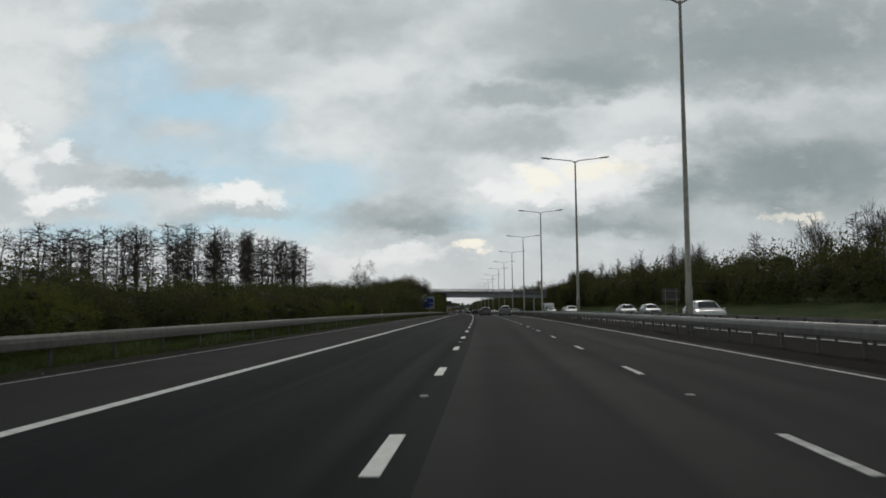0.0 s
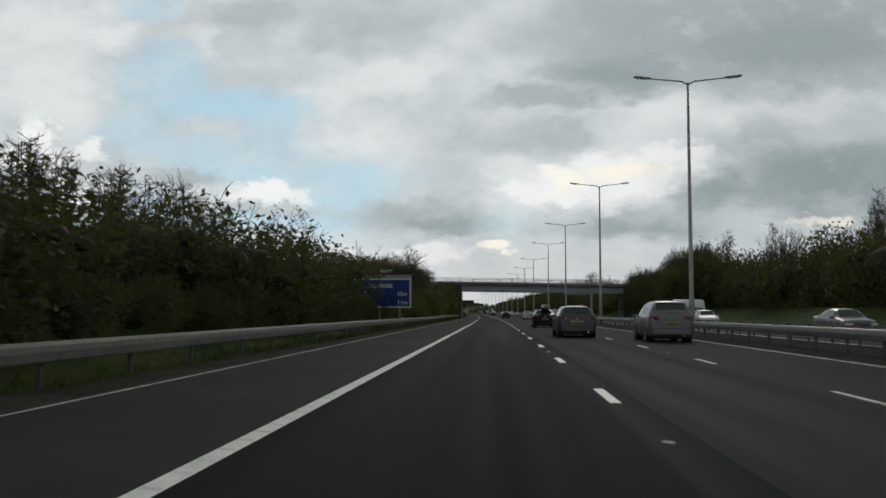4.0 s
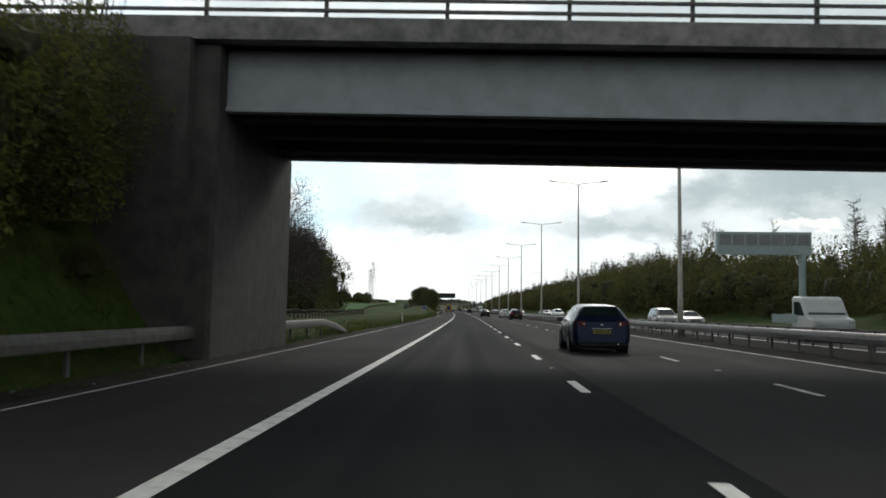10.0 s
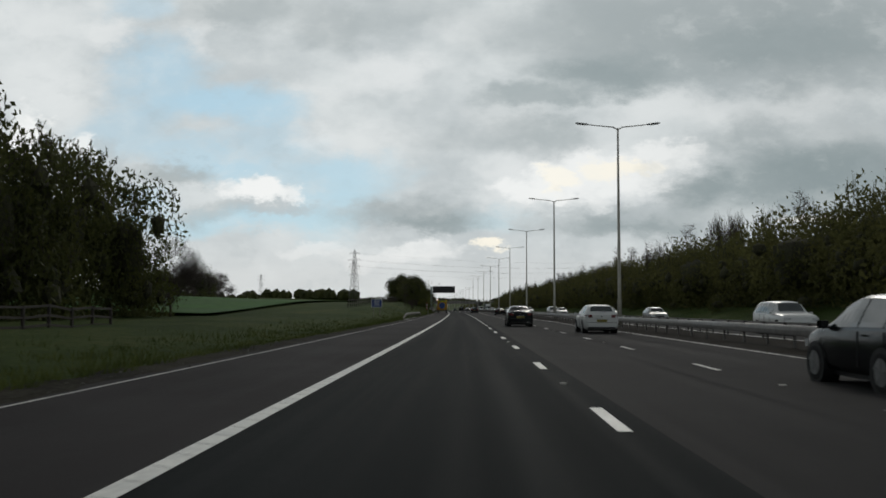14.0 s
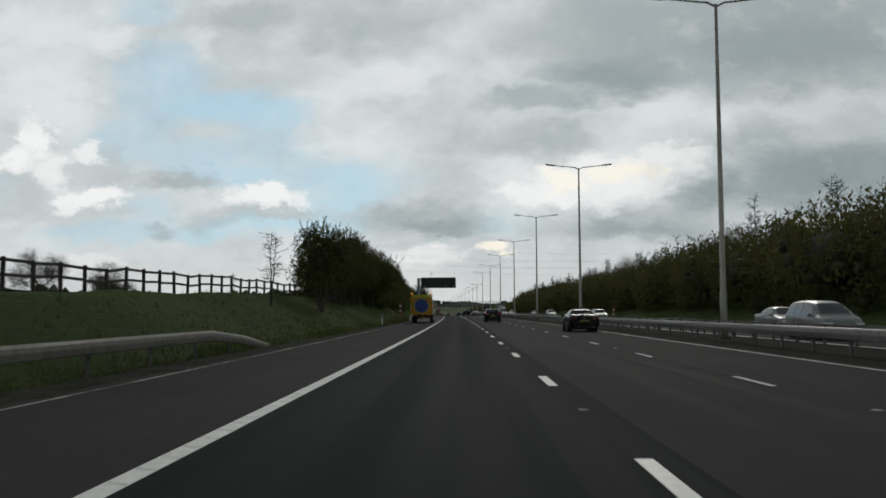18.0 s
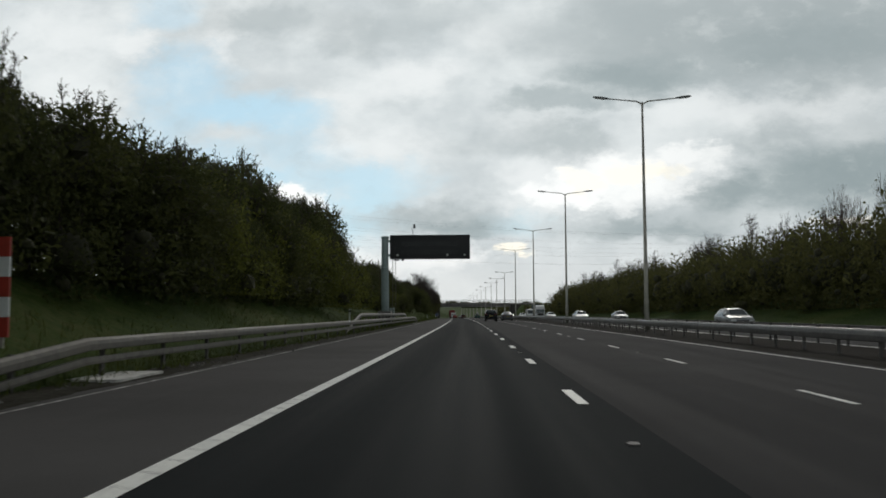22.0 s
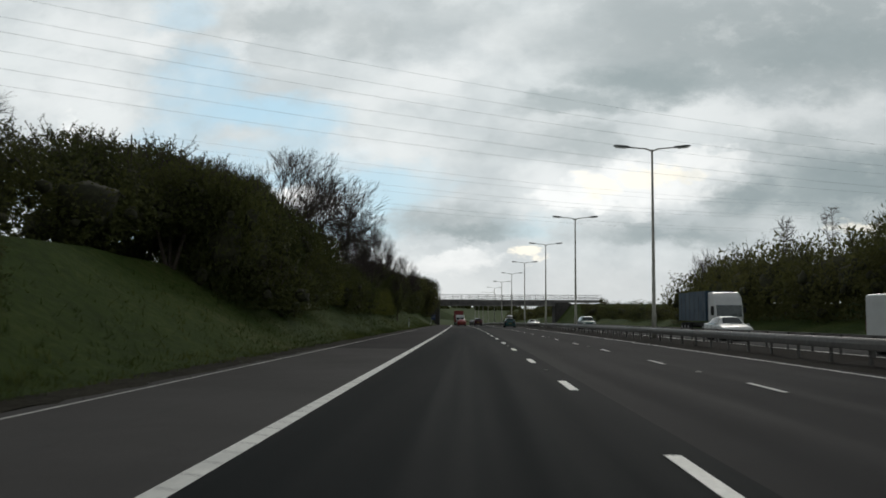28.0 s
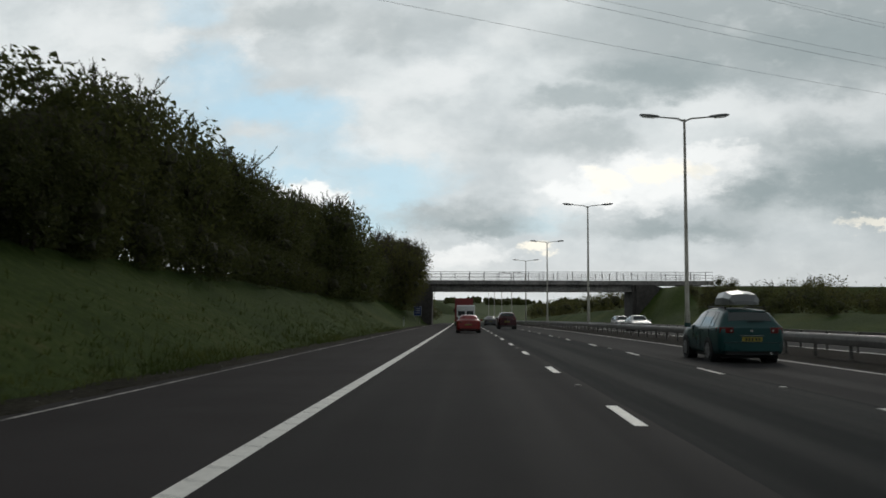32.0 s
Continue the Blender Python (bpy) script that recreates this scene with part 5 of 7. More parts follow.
belt(WOOD_D, 556, 577, 3.4, -11.0, -10.0, ([556, 577], [4.3, 4.3]), 1.1)
belt(WOOD_D, 579, 594, 3.4, -11.0, -10.0, ([579, 594], [5.4, 5.6]), 1.1)
belt(WOOD_D, 594, 905, 3.6, -15.5, -13.0, ([560, 905], [5.6, 6.0]), 1.3)
belt(LEAFY, 750, 830, 4.6, -14.5, -12.0, ([750, 770, 790, 797, 808, 830], [7.6, 7.4, 7.2, 8.6, 9.4, 8.4]), 1.0)
belt(WOOD_D, 752, 905, 5.2, -12.5, -10.6, ([750, 800, 830, 905], [5.2, 6.8, 6.8, 6.6]), 1.2)
for s, d, w, h in ((786, -13, 0.6, 0.87), (808, -11.0, 0.6, 0.96), (818.5, -10.1, 0.95, 1.22), (823.0, -8.2, 0.92, 1.14), (829, -12.0, 0.6, 1.05), (836, -12, 0.55, 1.0), (849.8, -7.3, 0.5, 1.07), (851.5, -10.0, 0.42, 1.21), (858, -11.0, 0.4, 1.0),
                   (863, -9.4, 0.6, 1.18), (867, -10.6, 0.5, 1.0), (872.5, -6.3, 0.52, 0.94), (884, -10.5, 0.4, 0.8)):
    tree(ASH_FINE, s, d, w, h)
belt(LEAFY + DARK, 799, 813, 3.0, -8.2, -7.0, ([799, 813], [6.6, 6.2]), 0.9)
belt(DARK + GREEN, 814, 868, 3.4, -8.4, -7.2, ([814, 868], [4.9, 4.4]), 1.2)
DARK[0].put(872.0, -6.9, 3.6, 3.3, turn=0.5)
DARK[1].put(875.5, -7.6, 3.4, 3.0, turn=2.1)
belt(LEAFY, 798, 824, 3.0, -10.4, -8.6, ([798, 806, 816, 824], [7.6, 8.2, 7.8, 6.4]), 1.0)
belt(LEAFY, 838, 900, 2.8, -10.0, -8.8, ([838, 842, 850, 857, 863, 870, 874, 877, 886, 898], [6.0, 6.3, 5.8, 5.0, 7.3, 8.4, 8.0, 5.4, 5.5, 6.6]), 1.0)
belt(GREEN + DARK, 830, 905, 3.8, -11.0, -9.4, ([830, 850, 905], [5.0, 5.0, 5.4]), 1.1)
belt(LEAFY + DARK, 893, 1000, 3.8, -13.2, -10.6, ([890, 908, 915, 928, 952, 977, 1000], [8.5, 9.0, 9.7, 10.3, 10.6, 10.0, 9.6]), 1.0)
belt(WOOD_D, 896, 1004, 3.8, -10.6, -9.2, ([890, 1000], [5.2, 6.0]), 1.2)
belt(LEAFY + BUSH, 1000, 1028, 3.0, -9.5, -6.8, ([1000, 1028], [12.0, 14.2]), 0.8)
for s in (1003, 1009, 1015, 1021):
    tree(ASH, s, -9 - rng.uniform(0, 3), 0.6, 1.5)
for s, d, h in ((779, -6.9, 2.9), (806, -6.6, 2.6), (716, -6.4, 3.4), (744, -7.2, 3.6)):
    bush(DARK, s, d, h, 2.2)

# right side woodland, beyond the opposite carriageway
R_S = [-60, 55, 124, 155, 220, 284, 344, 378, 400, 490, 570, 615, 720, 830, 905]
R_H = [8.2, 8.2, 9.6, 11.2, 10.8, 12.2, 9.0, 10.4, 13.0, 13.0, 13.0, 12.8, 11.6, 11.6, 11.2]
belt(WOOD_R, -20, 268, 4.4, 36.5, 40, (R_S, [h * 0.82 for h in R_H]), 1.0)
belt(WOOD_R, 0, 268, 5.0, 42, 47, (R_S, R_H), 0.85)
belt(WOOD_R, 303, 905, 4.4, 35.8, 39, (R_S, [h * 0.82 for h in R_H]), 1.0)
belt(WOOD_R, 303, 905, 5.0, 41, 46, (R_S, R_H), 0.85)
belt(WOOD_R, 310, 900, 24, 34.2, 35.4, ([310, 900], [3.2, 3.4]), 1.4)
for s in np.arange(60, 905, 17):
    if 262 < s < 305:
        continue
    rng.choice(ASH + ALDER).put(s + rng.uniform(-7, 7), 42 + rng.uniform(-2, 5), rng.uniform(0.6, 0.85), np.interp(s, R_S, R_H) * 0.1 * rng.uniform(0.95, 1.12))
belt(FINE + BUSH, 236, 281, 3.0, 32.2, 34.6, ([236, 262, 281], [8.5, 9.5, 8.6]), 0.9)
belt(WOOD_R, 232, 276, 3.6, 37, 42, ([232, 262, 276], [12.4, 12.8, 10.5]), 0.8)
for s, d in ((246, 39), (252, 41), (258, 38), (264, 40)):
    tree(ASH, s, d, 0.75, 1.42)
belt(WOOD_R, 294, 330, 3.4, 32.6, 35.2, ([294, 330], [7.2, 5.0]), 1.0)
belt(FINE + BUSH, 292, 304, 3.2, 33.6, 37, ([292, 304], [8.6, 8.2]), 0.9)
belt(BUSH + DARK, 908, 1016, 7.0, 34.5, 40, ([905, 937, 984, 1016], [3.6, 3.4, 4.6, 7.0]), 1.3, 0.4)
belt(WOOD_R, 905, 1025, 6.0, 40, 50, ([905, 937, 984, 1025], [4.4, 4.2, 5.6, 8.6]), 1.3, 0.4)
belt(WOOD_R, 905, 1060, 9.0, 52, 70, ([905, 1060], [5.0, 6.5]), 1.4)
ASH[1].put(899, 40, 0.8, 1.15)
ASH[0].put(908, 43, 0.8, 0.95)

# beyond the far bridge
belt(WOOD_L, 1046, 1290, 8.0, -16, -8, ([1046, 1290], [9.0, 8.0]), 1.2)
belt(WOOD_R, 1046, 1290, 9.0, 36, 46, ([1046, 1290], [8.0, 9.0]), 1.2)
for group_ in (ASH_FINE, FINE, BUSH, GREEN, DARK, LEAFY, ALDER, ASH, BIG, [CROOK], [PINE], WOOD_L, WOOD_R, WOOD_D):
    for kind_ in group_:
        kind_.done()

# far woods and hedgerows on the hills
fw, r = Mesh(), random.Random(5)
for i in range(520):
    if i % 2:
        s, d = r.uniform(1250, 2400), r.uniform(-700, 700)
    else:
        s, d = r.uniform(500, 1500), r.choice((-1, 1)) * r.uniform(170, 900)
    if abs(d - 13) < 26 and s < 1500:
        continue
    c = at(min(s, 2580), d)
    h = r.uniform(5, 11)
    row = r.randrange(1, 6)
    for k in range(row):
        x, y = c.x + k * r.uniform(4, 8) * (1 if d > 0 else -1), c.y + r.uniform(-3, 3)
        lumpy(fw, (x, y, np.interp(np.clip(s, -60, 1300), GS, RZ) + ground_at(s, d) + h * 0.4 + 0.25), (h * 0.6, h * 0.6, h * 0.62), r, 1, 0.5)
for s0, d0, s1, d1, h in ((880, -110, 1100, -430, 6.5), (1020, -60, 1250, -520, 8.0), (760, -150, 980, -520, 6.0), (1280, -40, 1500, -620, 9.0), (1290, 60, 1500, 600, 9.0)):
    n = int(math.hypot(s1 - s0, d1 - d0) / 5)
    for i in range(n):
        s, d = s0 + (s1 - s0) * i / n, d0 + (d1 - d0) * i / n
        if r.random() < 0.12:
            continue
        c = at(s, d + r.uniform(-2, 2))
        q = h * r.uniform(0.55, 1.1)
        lumpy(fw, (c.x, c.y, np.interp(np.clip(s, -60, 1300), GS, RZ) + ground_at(s, d) + q * 0.42), (q * 0.62, q * 0.62, q * 0.6), r, 1, 0.5)
tagged(part("far_woods", fw, M_LEAF_DARK, fix=False), "distant dark woods and hedgerows on low hills", "woods", kind="stuff")
# ---- vehicles ----


def paint(name, colour, rough=0.28, metal=0.3):
    return material(name, colour, rough, metal=metal, vary=0.06, grain=3, patch=0.6, bump=0.0, local=True, coat=0.3, spec=0.4)


P_BLACK = material("black_car_paint", (0.004, 0.005, 0.006), 0.25, vary=0.06, grain=3, patch=0.6, bump=0.0, local=True, coat=0.12, spec=0.2)
P_WHITE = paint("white_car_paint", (0.53, 0.54, 0.53), 0.35, 0.0)
P_SILVER = paint("silver_car_paint", (0.17, 0.178, 0.178), 0.38, 0.5)
P_GREEN = paint("teal_car_paint", (0.008, 0.050, 0.050), 0.35, 0.2)
P_RED = paint("red_car_paint", (0.20, 0.012, 0.010), 0.35, 0.1)
P_GREY = paint("grey_car_paint", (0.09, 0.095, 0.10), 0.35, 0.5)
P_BLUE = paint("blue_car_paint", (0.012, 0.020, 0.055), 0.35, 0.3)
P_MAROON = paint("maroon_car_paint", (0.045, 0.010, 0.012), 0.3, 0.3)
M_GLASS = material("tinted_car_glass", (0.020, 0.030, 0.030), 0.06, vary=0.1, bump=0, spec=0.9, local=True)
M_TYRE = material("tyre_rubber", (0.010, 0.010, 0.010), 0.85, vary=0.2, bump=0.1, local=True)
M_RIM = material("alloy_rim", (0.24, 0.24, 0.24), 0.4, metal=0.4, vary=0.1, bump=0, local=True)
M_CHROME = material("bright_trim", (0.55, 0.56, 0.56), 0.2, metal=0.9, vary=0.05, bump=0, local=True)
M_TRIM = material("black_plastic_trim", (0.012, 0.012, 0.012), 0.6, vary=0.1, bump=0, local=True)
M_PLATE_Y = material("yellow_plate", (0.24, 0.20, 0.02), 0.5, vary=0.05, bump=0, local=True)
M_PLATE_W = material("white_plate", (0.55, 0.55, 0.52), 0.5, vary=0.05, bump=0, local=True)
M_TAIL = material("red_tail_lamp", (0.12, 0.008, 0.007), 0.25, vary=0.1, bump=0, local=True)
M_HEAD = material("headlamp_glass", (0.55, 0.57, 0.57), 0.1, vary=0.1, bump=0, local=True)
M_BRAKE = glow("lit_brake_lamp", (0.22, 0.010, 0.008), 0.16)
M_AMBER = glow("lit_amber_lamp", (1.0, 0.36, 0.03), 0.7)

# y, half width, sill, belt, roof, half width of roof
SHAPES = {
    "saloon": [(-2.30, .78, .38, .93, .94, .62), (-2.22, .86, .24, 1.00, 1.03, .66), (-1.62, .89, .20, .99, 1.09, .66), (-0.95, .90, .20, .97, 1.39, .57), (-0.2, .90, .20, .95, 1.45, .57), (0.35, .90, .20, .94, 1.40, .55), (1.10, .89, .20, .92, .98, .68), (1.9, .87, .22, .80, .84, .66), (2.22, .78, .26, .62, .66, .60), (2.30, .68, .36, .50, .52, .55)],
    "estate": [(-2.36, .80, .36, .98, 1.00, .66), (-2.28, .88, .24, 1.02, 1.10, .66), (-1.96, .90, .20, 1.00, 1.44, .60), (-0.9, .91, .20, .97, 1.49, .60), (-0.1, .91, .20, .95, 1.49, .59), (0.40, .91, .20, .94, 1.43, .56), (1.15, .90, .20, .92, .99, .70), (1.95, .88, .22, .82, .86, .68), (2.30, .79, .26, .64, .68, .60), (2.38, .70, .36, .52, .54, .55)],
    "hatch": [(-2.02, .78, .36, .93, .95, .64), (-1.95, .85, .24, .98, 1.06, .64), (-1.60, .87, .20, .97, 1.40, .56), (-0.8, .88, .20, .95, 1.46, .57), (-0.1, .88, .20, .94, 1.47, .57), (0.40, .88, .20, .93, 1.41, .55), (1.10, .87, .20, .92, .98, .68), (1.65, .85, .22, .80, .84, .64), (1.95, .76, .26, .62, .66, .58), (2.02, .66, .36, .50, .52, .52)],
    "mpv": [(-2.10, .80, .36, 1.00, 1.02, .68), (-2.04, .88, .24, 1.06, 1.16, .68), (-1.85, .90, .20, 1.05, 1.60, .62), (-0.9, .90, .20, 1.02, 1.66, .62), (0.0, .90, .20, 1.00, 1.64, .60), (0.55, .90, .20, .99, 1.54, .58), (1.35, .89, .20, .98, 1.05, .70), (1.80, .86, .22, .84, .88, .66), (2.08, .78, .26, .66, .70, .60), (2.14, .70, .36, .54, .56, .55)],
    "suv": [(-2.22, .84, .46, 1.10, 1.12, .70), (-2.15, .91, .36, 1.12, 1.22, .70), (-1.90, .93, .32, 1.10, 1.64, .64), (-0.9, .94, .32, 1.08, 1.70, .65), (0.0, .94, .32, 1.06, 1.69, .64), (0.50, .94, .32, 1.05, 1.62, .62), (1.15, .93, .32, 1.04, 1.12, .76), (1.95, .90, .34, .98, 1.02, .74), (2.24, .84, .38, .80, .86, .68), (2.32, .74, .48, .66, .68, .62)],
    "coupe": [(-2.10, .76, .38, .90, .91, .62), (-2.02, .86, .24, .94, .97, .66), (-1.30, .89, .20, .93, 1.00, .66), (-0.72, .90, .20, .90, 1.30, .56), (-0.1, .90, .20, .89, 1.34, .56), (0.25, .90, .20, .88, 1.30, .54), (0.95, .89, .20, .87, .93, .68), (1.7, .87, .22, .76, .80, .66), (2.05, .78, .26, .60, .64, .60), (2.12, .68, .36, .48, .50, .55)],
}


def car(shape, colour, label, rear_glass=(1, 2), brake=False, roof=None, rails=False, group="motorway traffic", front=True):
    st = SHAPES[shape]
    c = thing("car", label, "car", group=group)
    ys = np.array([q[0] for q in st])
    table = np.array([q[1:] for q in st])
    # slopes of a smooth curve through the stations that never overshoots
    h = np.diff(ys)[:, None]
    dl = np.diff(table, axis=0) / h
    m = np.zeros_like(table)
    m[0], m[-1] = dl[0], dl[-1]
    ok = dl[:-1] * dl[1:] > 0
    m[1:-1][ok] = (2 * dl[:-1] * dl[1:])[ok] / (dl[:-1] + dl[1:])[ok]

    def station(y):
        i = int(np.clip(np.searchsorted(ys, y) - 1, 0, len(ys) - 2))
        t, hh = (y - ys[i]) / (ys[i + 1] - ys[i]), ys[i + 1] - ys[i]
        return (table[i] * (1 + 2 * t) * (1 - t) ** 2 + m[i] * hh * t * (1 - t) ** 2 + table[i + 1] * t * t * (3 - 2 * t) + m[i + 1] * hh * t * t * (t - 1))

    def section(y):
        w, lo, be, ro, wr = station(y)
        wb = w * .965
        side = [(0.0, lo), (w * .80, lo), (w * .94, lo + .05), (w * .985, lo + .15), (w, lo + (be - lo) * .52), (w * .992, be - .09 * (be - lo)), (wb, be)]
        for k in (.12, .5, .84):
            side.append((wb + (wr - wb) * k ** 1.15, be + (ro - be) * k))
        return side + [(wr * .90, ro - (ro - be) * .03), (wr * .6, ro + .008), (0.0, ro + .016)]

    def surface(y, j):
        """Point of the half body at y and the fractional place j round its section."""
        sec = section(y)
        i = int(min(max(j, 0), len(sec) - 1.001))
        a, b = Vector((sec[i][0], y, sec[i][1])), Vector((sec[i + 1][0], y, sec[i + 1][1]))
        return a.lerp(b, j - i)

    cuts = sorted(set([round(float(q), 3) for q in ys] + [round(float(q), 3) for q in np.linspace(ys[0], ys[-1], 27)]))
    body, k = Mesh(), 13
    for sx in (1, -1):
        base = len(body.v)
        ends = [(cuts[0] - .035, cuts[0], .93)] + [(y, y, 1.0) for y in cuts] + [(cuts[-1] + .035, cuts[-1], .92)]
        for y, yy, f in ends:
            sec = section(yy)
            zm = (sec[0][1] + sec[-1][1]) / 2
            for x, z in sec:
                body.v.append((sx * x * f, y, zm + (z - zm) * f))
        n = len(ends)
        for i in range(n - 1):
            for j in range(k - 1):
                body.f.append((base + i * k + j, base + (i + 1) * k + j, base + (i + 1) * k + j + 1, base + i * k + j + 1))
        for i in (0, n - 1):
            body.f.append(tuple(base + i * k + j for j in range(k)))
    me = body.data("body", colour)
    bm = bmesh.new()
    bm.from_mesh(me)
    bmesh.ops.remove_doubles(bm, verts=bm.verts, dist=0.0005)
    bmesh.ops.recalc_face_normals(bm, faces=bm.faces)
    bm.to_mesh(me)
    bm.free()
    me.polygons.foreach_set("use_smooth", [len(q.vertices) == 4 for q in me.polygons])
    ob = new("body", me)
    ob.parent = c

    def P(i, j, sx=1):
        q = surface(st[i][0], j)
        return Vector((sx * q.x, q.y, q.z))

    def skin(name, corner, sx, mat, nu, nv, push=.010, parent=c):
        """A curved panel lying on the body; corner(u, v) gives y and the place round the section."""
        mb = Mesh()
        for off in (push, -.02):
            for a in range(nu + 1):
                for b in range(nv + 1):
                    y, j = corner(a / nu, b / nv)
                    p = surface(y, j)
                    e1, e2 = surface(y + .02, j) - p, surface(y, min(j + .08, 11.99)) - p
                    nrm = e1.cross(e2)
                    nrm = nrm.normalized() if nrm.length > 1e-9 else Vector((1, 0, 0))
                    if nrm.dot(Vector((p.x, 0, p.z - .7))) < 0:
                        nrm = -nrm
                    p = p + nrm * off
                    mb.v.append((sx * p.x, p.y, p.z))
        q = (nu + 1) * (nv + 1)
        for a in range(nu):
            for b in range(nv):
                i = a * (nv + 1) + b
                mb.f.append((i, i + nv + 1, i + nv + 2, i + 1))
        rim = [b for b in range(nv + 1)] + [a * (nv + 1) + nv for a in range(1, nu + 1)] + [nu * (nv + 1) + b for b in range(nv - 1, -1, -1)] + [a * (nv + 1) for a in range(nu - 1, 0, -1)]
        for i in range(len(rim)):
            mb.f.append((rim[i], rim[(i + 1) % len(rim)], q + rim[(i + 1) % len(rim)], q + rim[i]))
        return part(name, mb, mat, parent, smooth_on=False)

    g0, g1 = rear_glass
    y_rear, y_screen, y_nose = st[g1][0], st[5][0], st[6][0]
    hatchy = shape in ("estate", "hatch", "mpv", "suv")
    for sx in (1, -1):
        back = y_rear + (.06 if hatchy else -.10)
        posts = [back, back + (y_screen - back) * (.34 if shape in ("estate", "mpv", "suv") else .22), back + (y_screen - back) * .66, y_screen + (y_nose - y_screen) * .62]
        for i in range(3):
            lo_y, hi_y = posts[i] + .03, posts[i + 1] - .03

            def outline(u, v, lo_y=lo_y, hi_y=hi_y, i=i):
                a, b = lo_y, hi_y
                if i == 2:
                    b = hi_y - v * (hi_y - y_screen) * .92
                if i == 0:
                    a = lo_y + v * .22
                return a + (b - a) * u, 6.12 + v * 2.95
            skin("side_window", outline, sx, M_GLASS, 5, 3)
        for y in posts[1:3]:
            part("door_seam", Mesh().box((sx * (station(y - .02)[0] + .001), y - .02, station(y)[1] + (station(y)[2] - station(y)[1]) * .56), (.012, .012, (station(y)[2] - station(y)[1]) * .74)), M_TRIM, c)
        # door seams and handle
        part("door_handle", Mesh().box((sx * (station(-.55)[0] + .004), -0.55, station(-.55)[2] - .11), (0.03, 0.16, 0.03), bev=0.008), colour, c)
        part("mirror", Mesh().box((sx * (station(y_screen + .45)[0] + .07), y_screen + .42, station(y_screen + .45)[2] + .05), (0.19, 0.10, 0.13), bev=0.04), colour, c)
        for y in (st[2][0] + .62 - (0.2 if shape in ("estate",) else 0.1), st[-3][0] - .48 + (0.0 if shape != "hatch" else 0.15)):
            r = 0.315 if shape != "suv" else 0.36
            wx = .90 if shape != "suv" else .94
            # no arch is cut; a black disc stands in for its shaded hollow
            part("wheel_arch", Mesh().turned((sx * (wx - .30), y, r), (sx * (wx - .004), y, r), [(0, r * 1.16), (1, r * 1.16)], 22), M_TRIM, c)
            wh = part("wheel", Mesh().turned((sx * (wx - .24), y, r), (sx * (wx + .005), y, r), [(0, r * .9), (0.12, r), (0.88, r), (1, r * .9)], 24), M_TYRE, c)
            rim = Mesh().turned((sx * (wx - .1), y, r), (sx * (wx + .008), y, r), [(0, r * .62), (1, r * .66)], 20)
            for q in range(5):
                w = q * 1.2566
                rim.box((sx * (wx + .012), y + math.sin(w) * r * .36, r + math.cos(w) * r * .36), (0.02, 0.05, r * .6), Matrix.Rotation(-w, 3, "X"))
            part("rim", rim, M_RIM, wh)
    # back and front screens lie over the roof line
    for ya, yb, nm in ((st[g0][0] + .05, y_rear - .02, "rear_window"), (y_nose - .10, y_screen + .06, "windscreen")):
        glass = Mesh()
        for off in (.012, -.02):
            for a in range(7):
                y = ya + (yb - ya) * a / 6
                w, lo, be, ro, wr = station(y)
                e = Vector((0, .02, station(y + .02)[3] - ro)).normalized()
                nrm = Vector((0, -e.z, e.y))
                for b in range(9):
                    f = b / 4 - 1
                    q = Vector((f * (wr * .88 + (w * .8 - wr) * .25 * (1 - a / 6)), y, ro + .014 * (1 - f * f) - .012 * f ** 4)) + nrm * off
                    glass.v.append(tuple(q))
        for a in range(6):
            for b in range(8):
                i = a * 9 + b
                glass.f += [(i, i + 1, i + 10, i + 9), (63 + i, 63 + i + 1, 63 + i + 10, 63 + i + 9)]
        part(nm, glass, M_GLASS, c)
    if hatchy:
        yt = y_rear
        w, lo, be, ro, wr = station(yt)
        part("spoiler", Mesh().extrude([(yt + .12, ro + .012), (yt - .10, ro + .004), (yt - .12, ro - .022), (yt + .10, ro - .02)], "x", -wr * .86, wr * .86), colour, c)
        part("rear_wiper", Mesh().box((.12, st[g0][0] - .0, st[1][3] + .13), (.42, .02, .018)), M_TRIM, c)
    yr, yf = st[0][0], st[-1][0]
    zb = st[1][3]
    for sx in (1, -1):
        # the lamp wraps round the corner of the body
        w0, w1, lo_, hi_ = st[0][1], st[1][1], zb - (.17 if hatchy else .21), zb - (.02 if hatchy else .07)
        tl = Mesh()
        ring = [(w0 * .62, yr - .044), (w0 * .86, yr - .040), (w1 * .955, yr + .04), (w1 * 1.008, yr + .26), (w1 * .97, yr + .26), (w0 * .62, yr + .03)]
        for z, k in ((lo_, .0), (lo_ + .02, .006), (hi_ - .02, .006), (hi_, .0)):
            tl.v += [(sx * (x + (k if q > 1 else 0)), y - (k if q < 3 else 0), z) for q, (x, y) in enumerate(ring)]
        for z in range(3):
            for q in range(6):
                tl.f.append((z * 6 + q, z * 6 + (q + 1) % 6, z * 6 + 6 + (q + 1) % 6, z * 6 + 6 + q))
        tl.f += [tuple(range(6)), tuple(range(18, 24))]
        lamp = part("tail_lamp", tl, M_BRAKE if brake else M_TAIL, c, "glowing red tail lamp" if brake else "")
        part("reversing_lens", Mesh().turned((sx * w0 * .70, yr - .03, zb - .10), (sx * w0 * .70, yr - .056, zb - .10), [(0, .036), (1, .032)], 14), M_CHROME, lamp)
        part("headlamp", Mesh().box((sx * st[-2][1] * .82, yf - .10, st[-2][3] + .02), (.34, .18, .13), bev=0.03), M_HEAD, c)
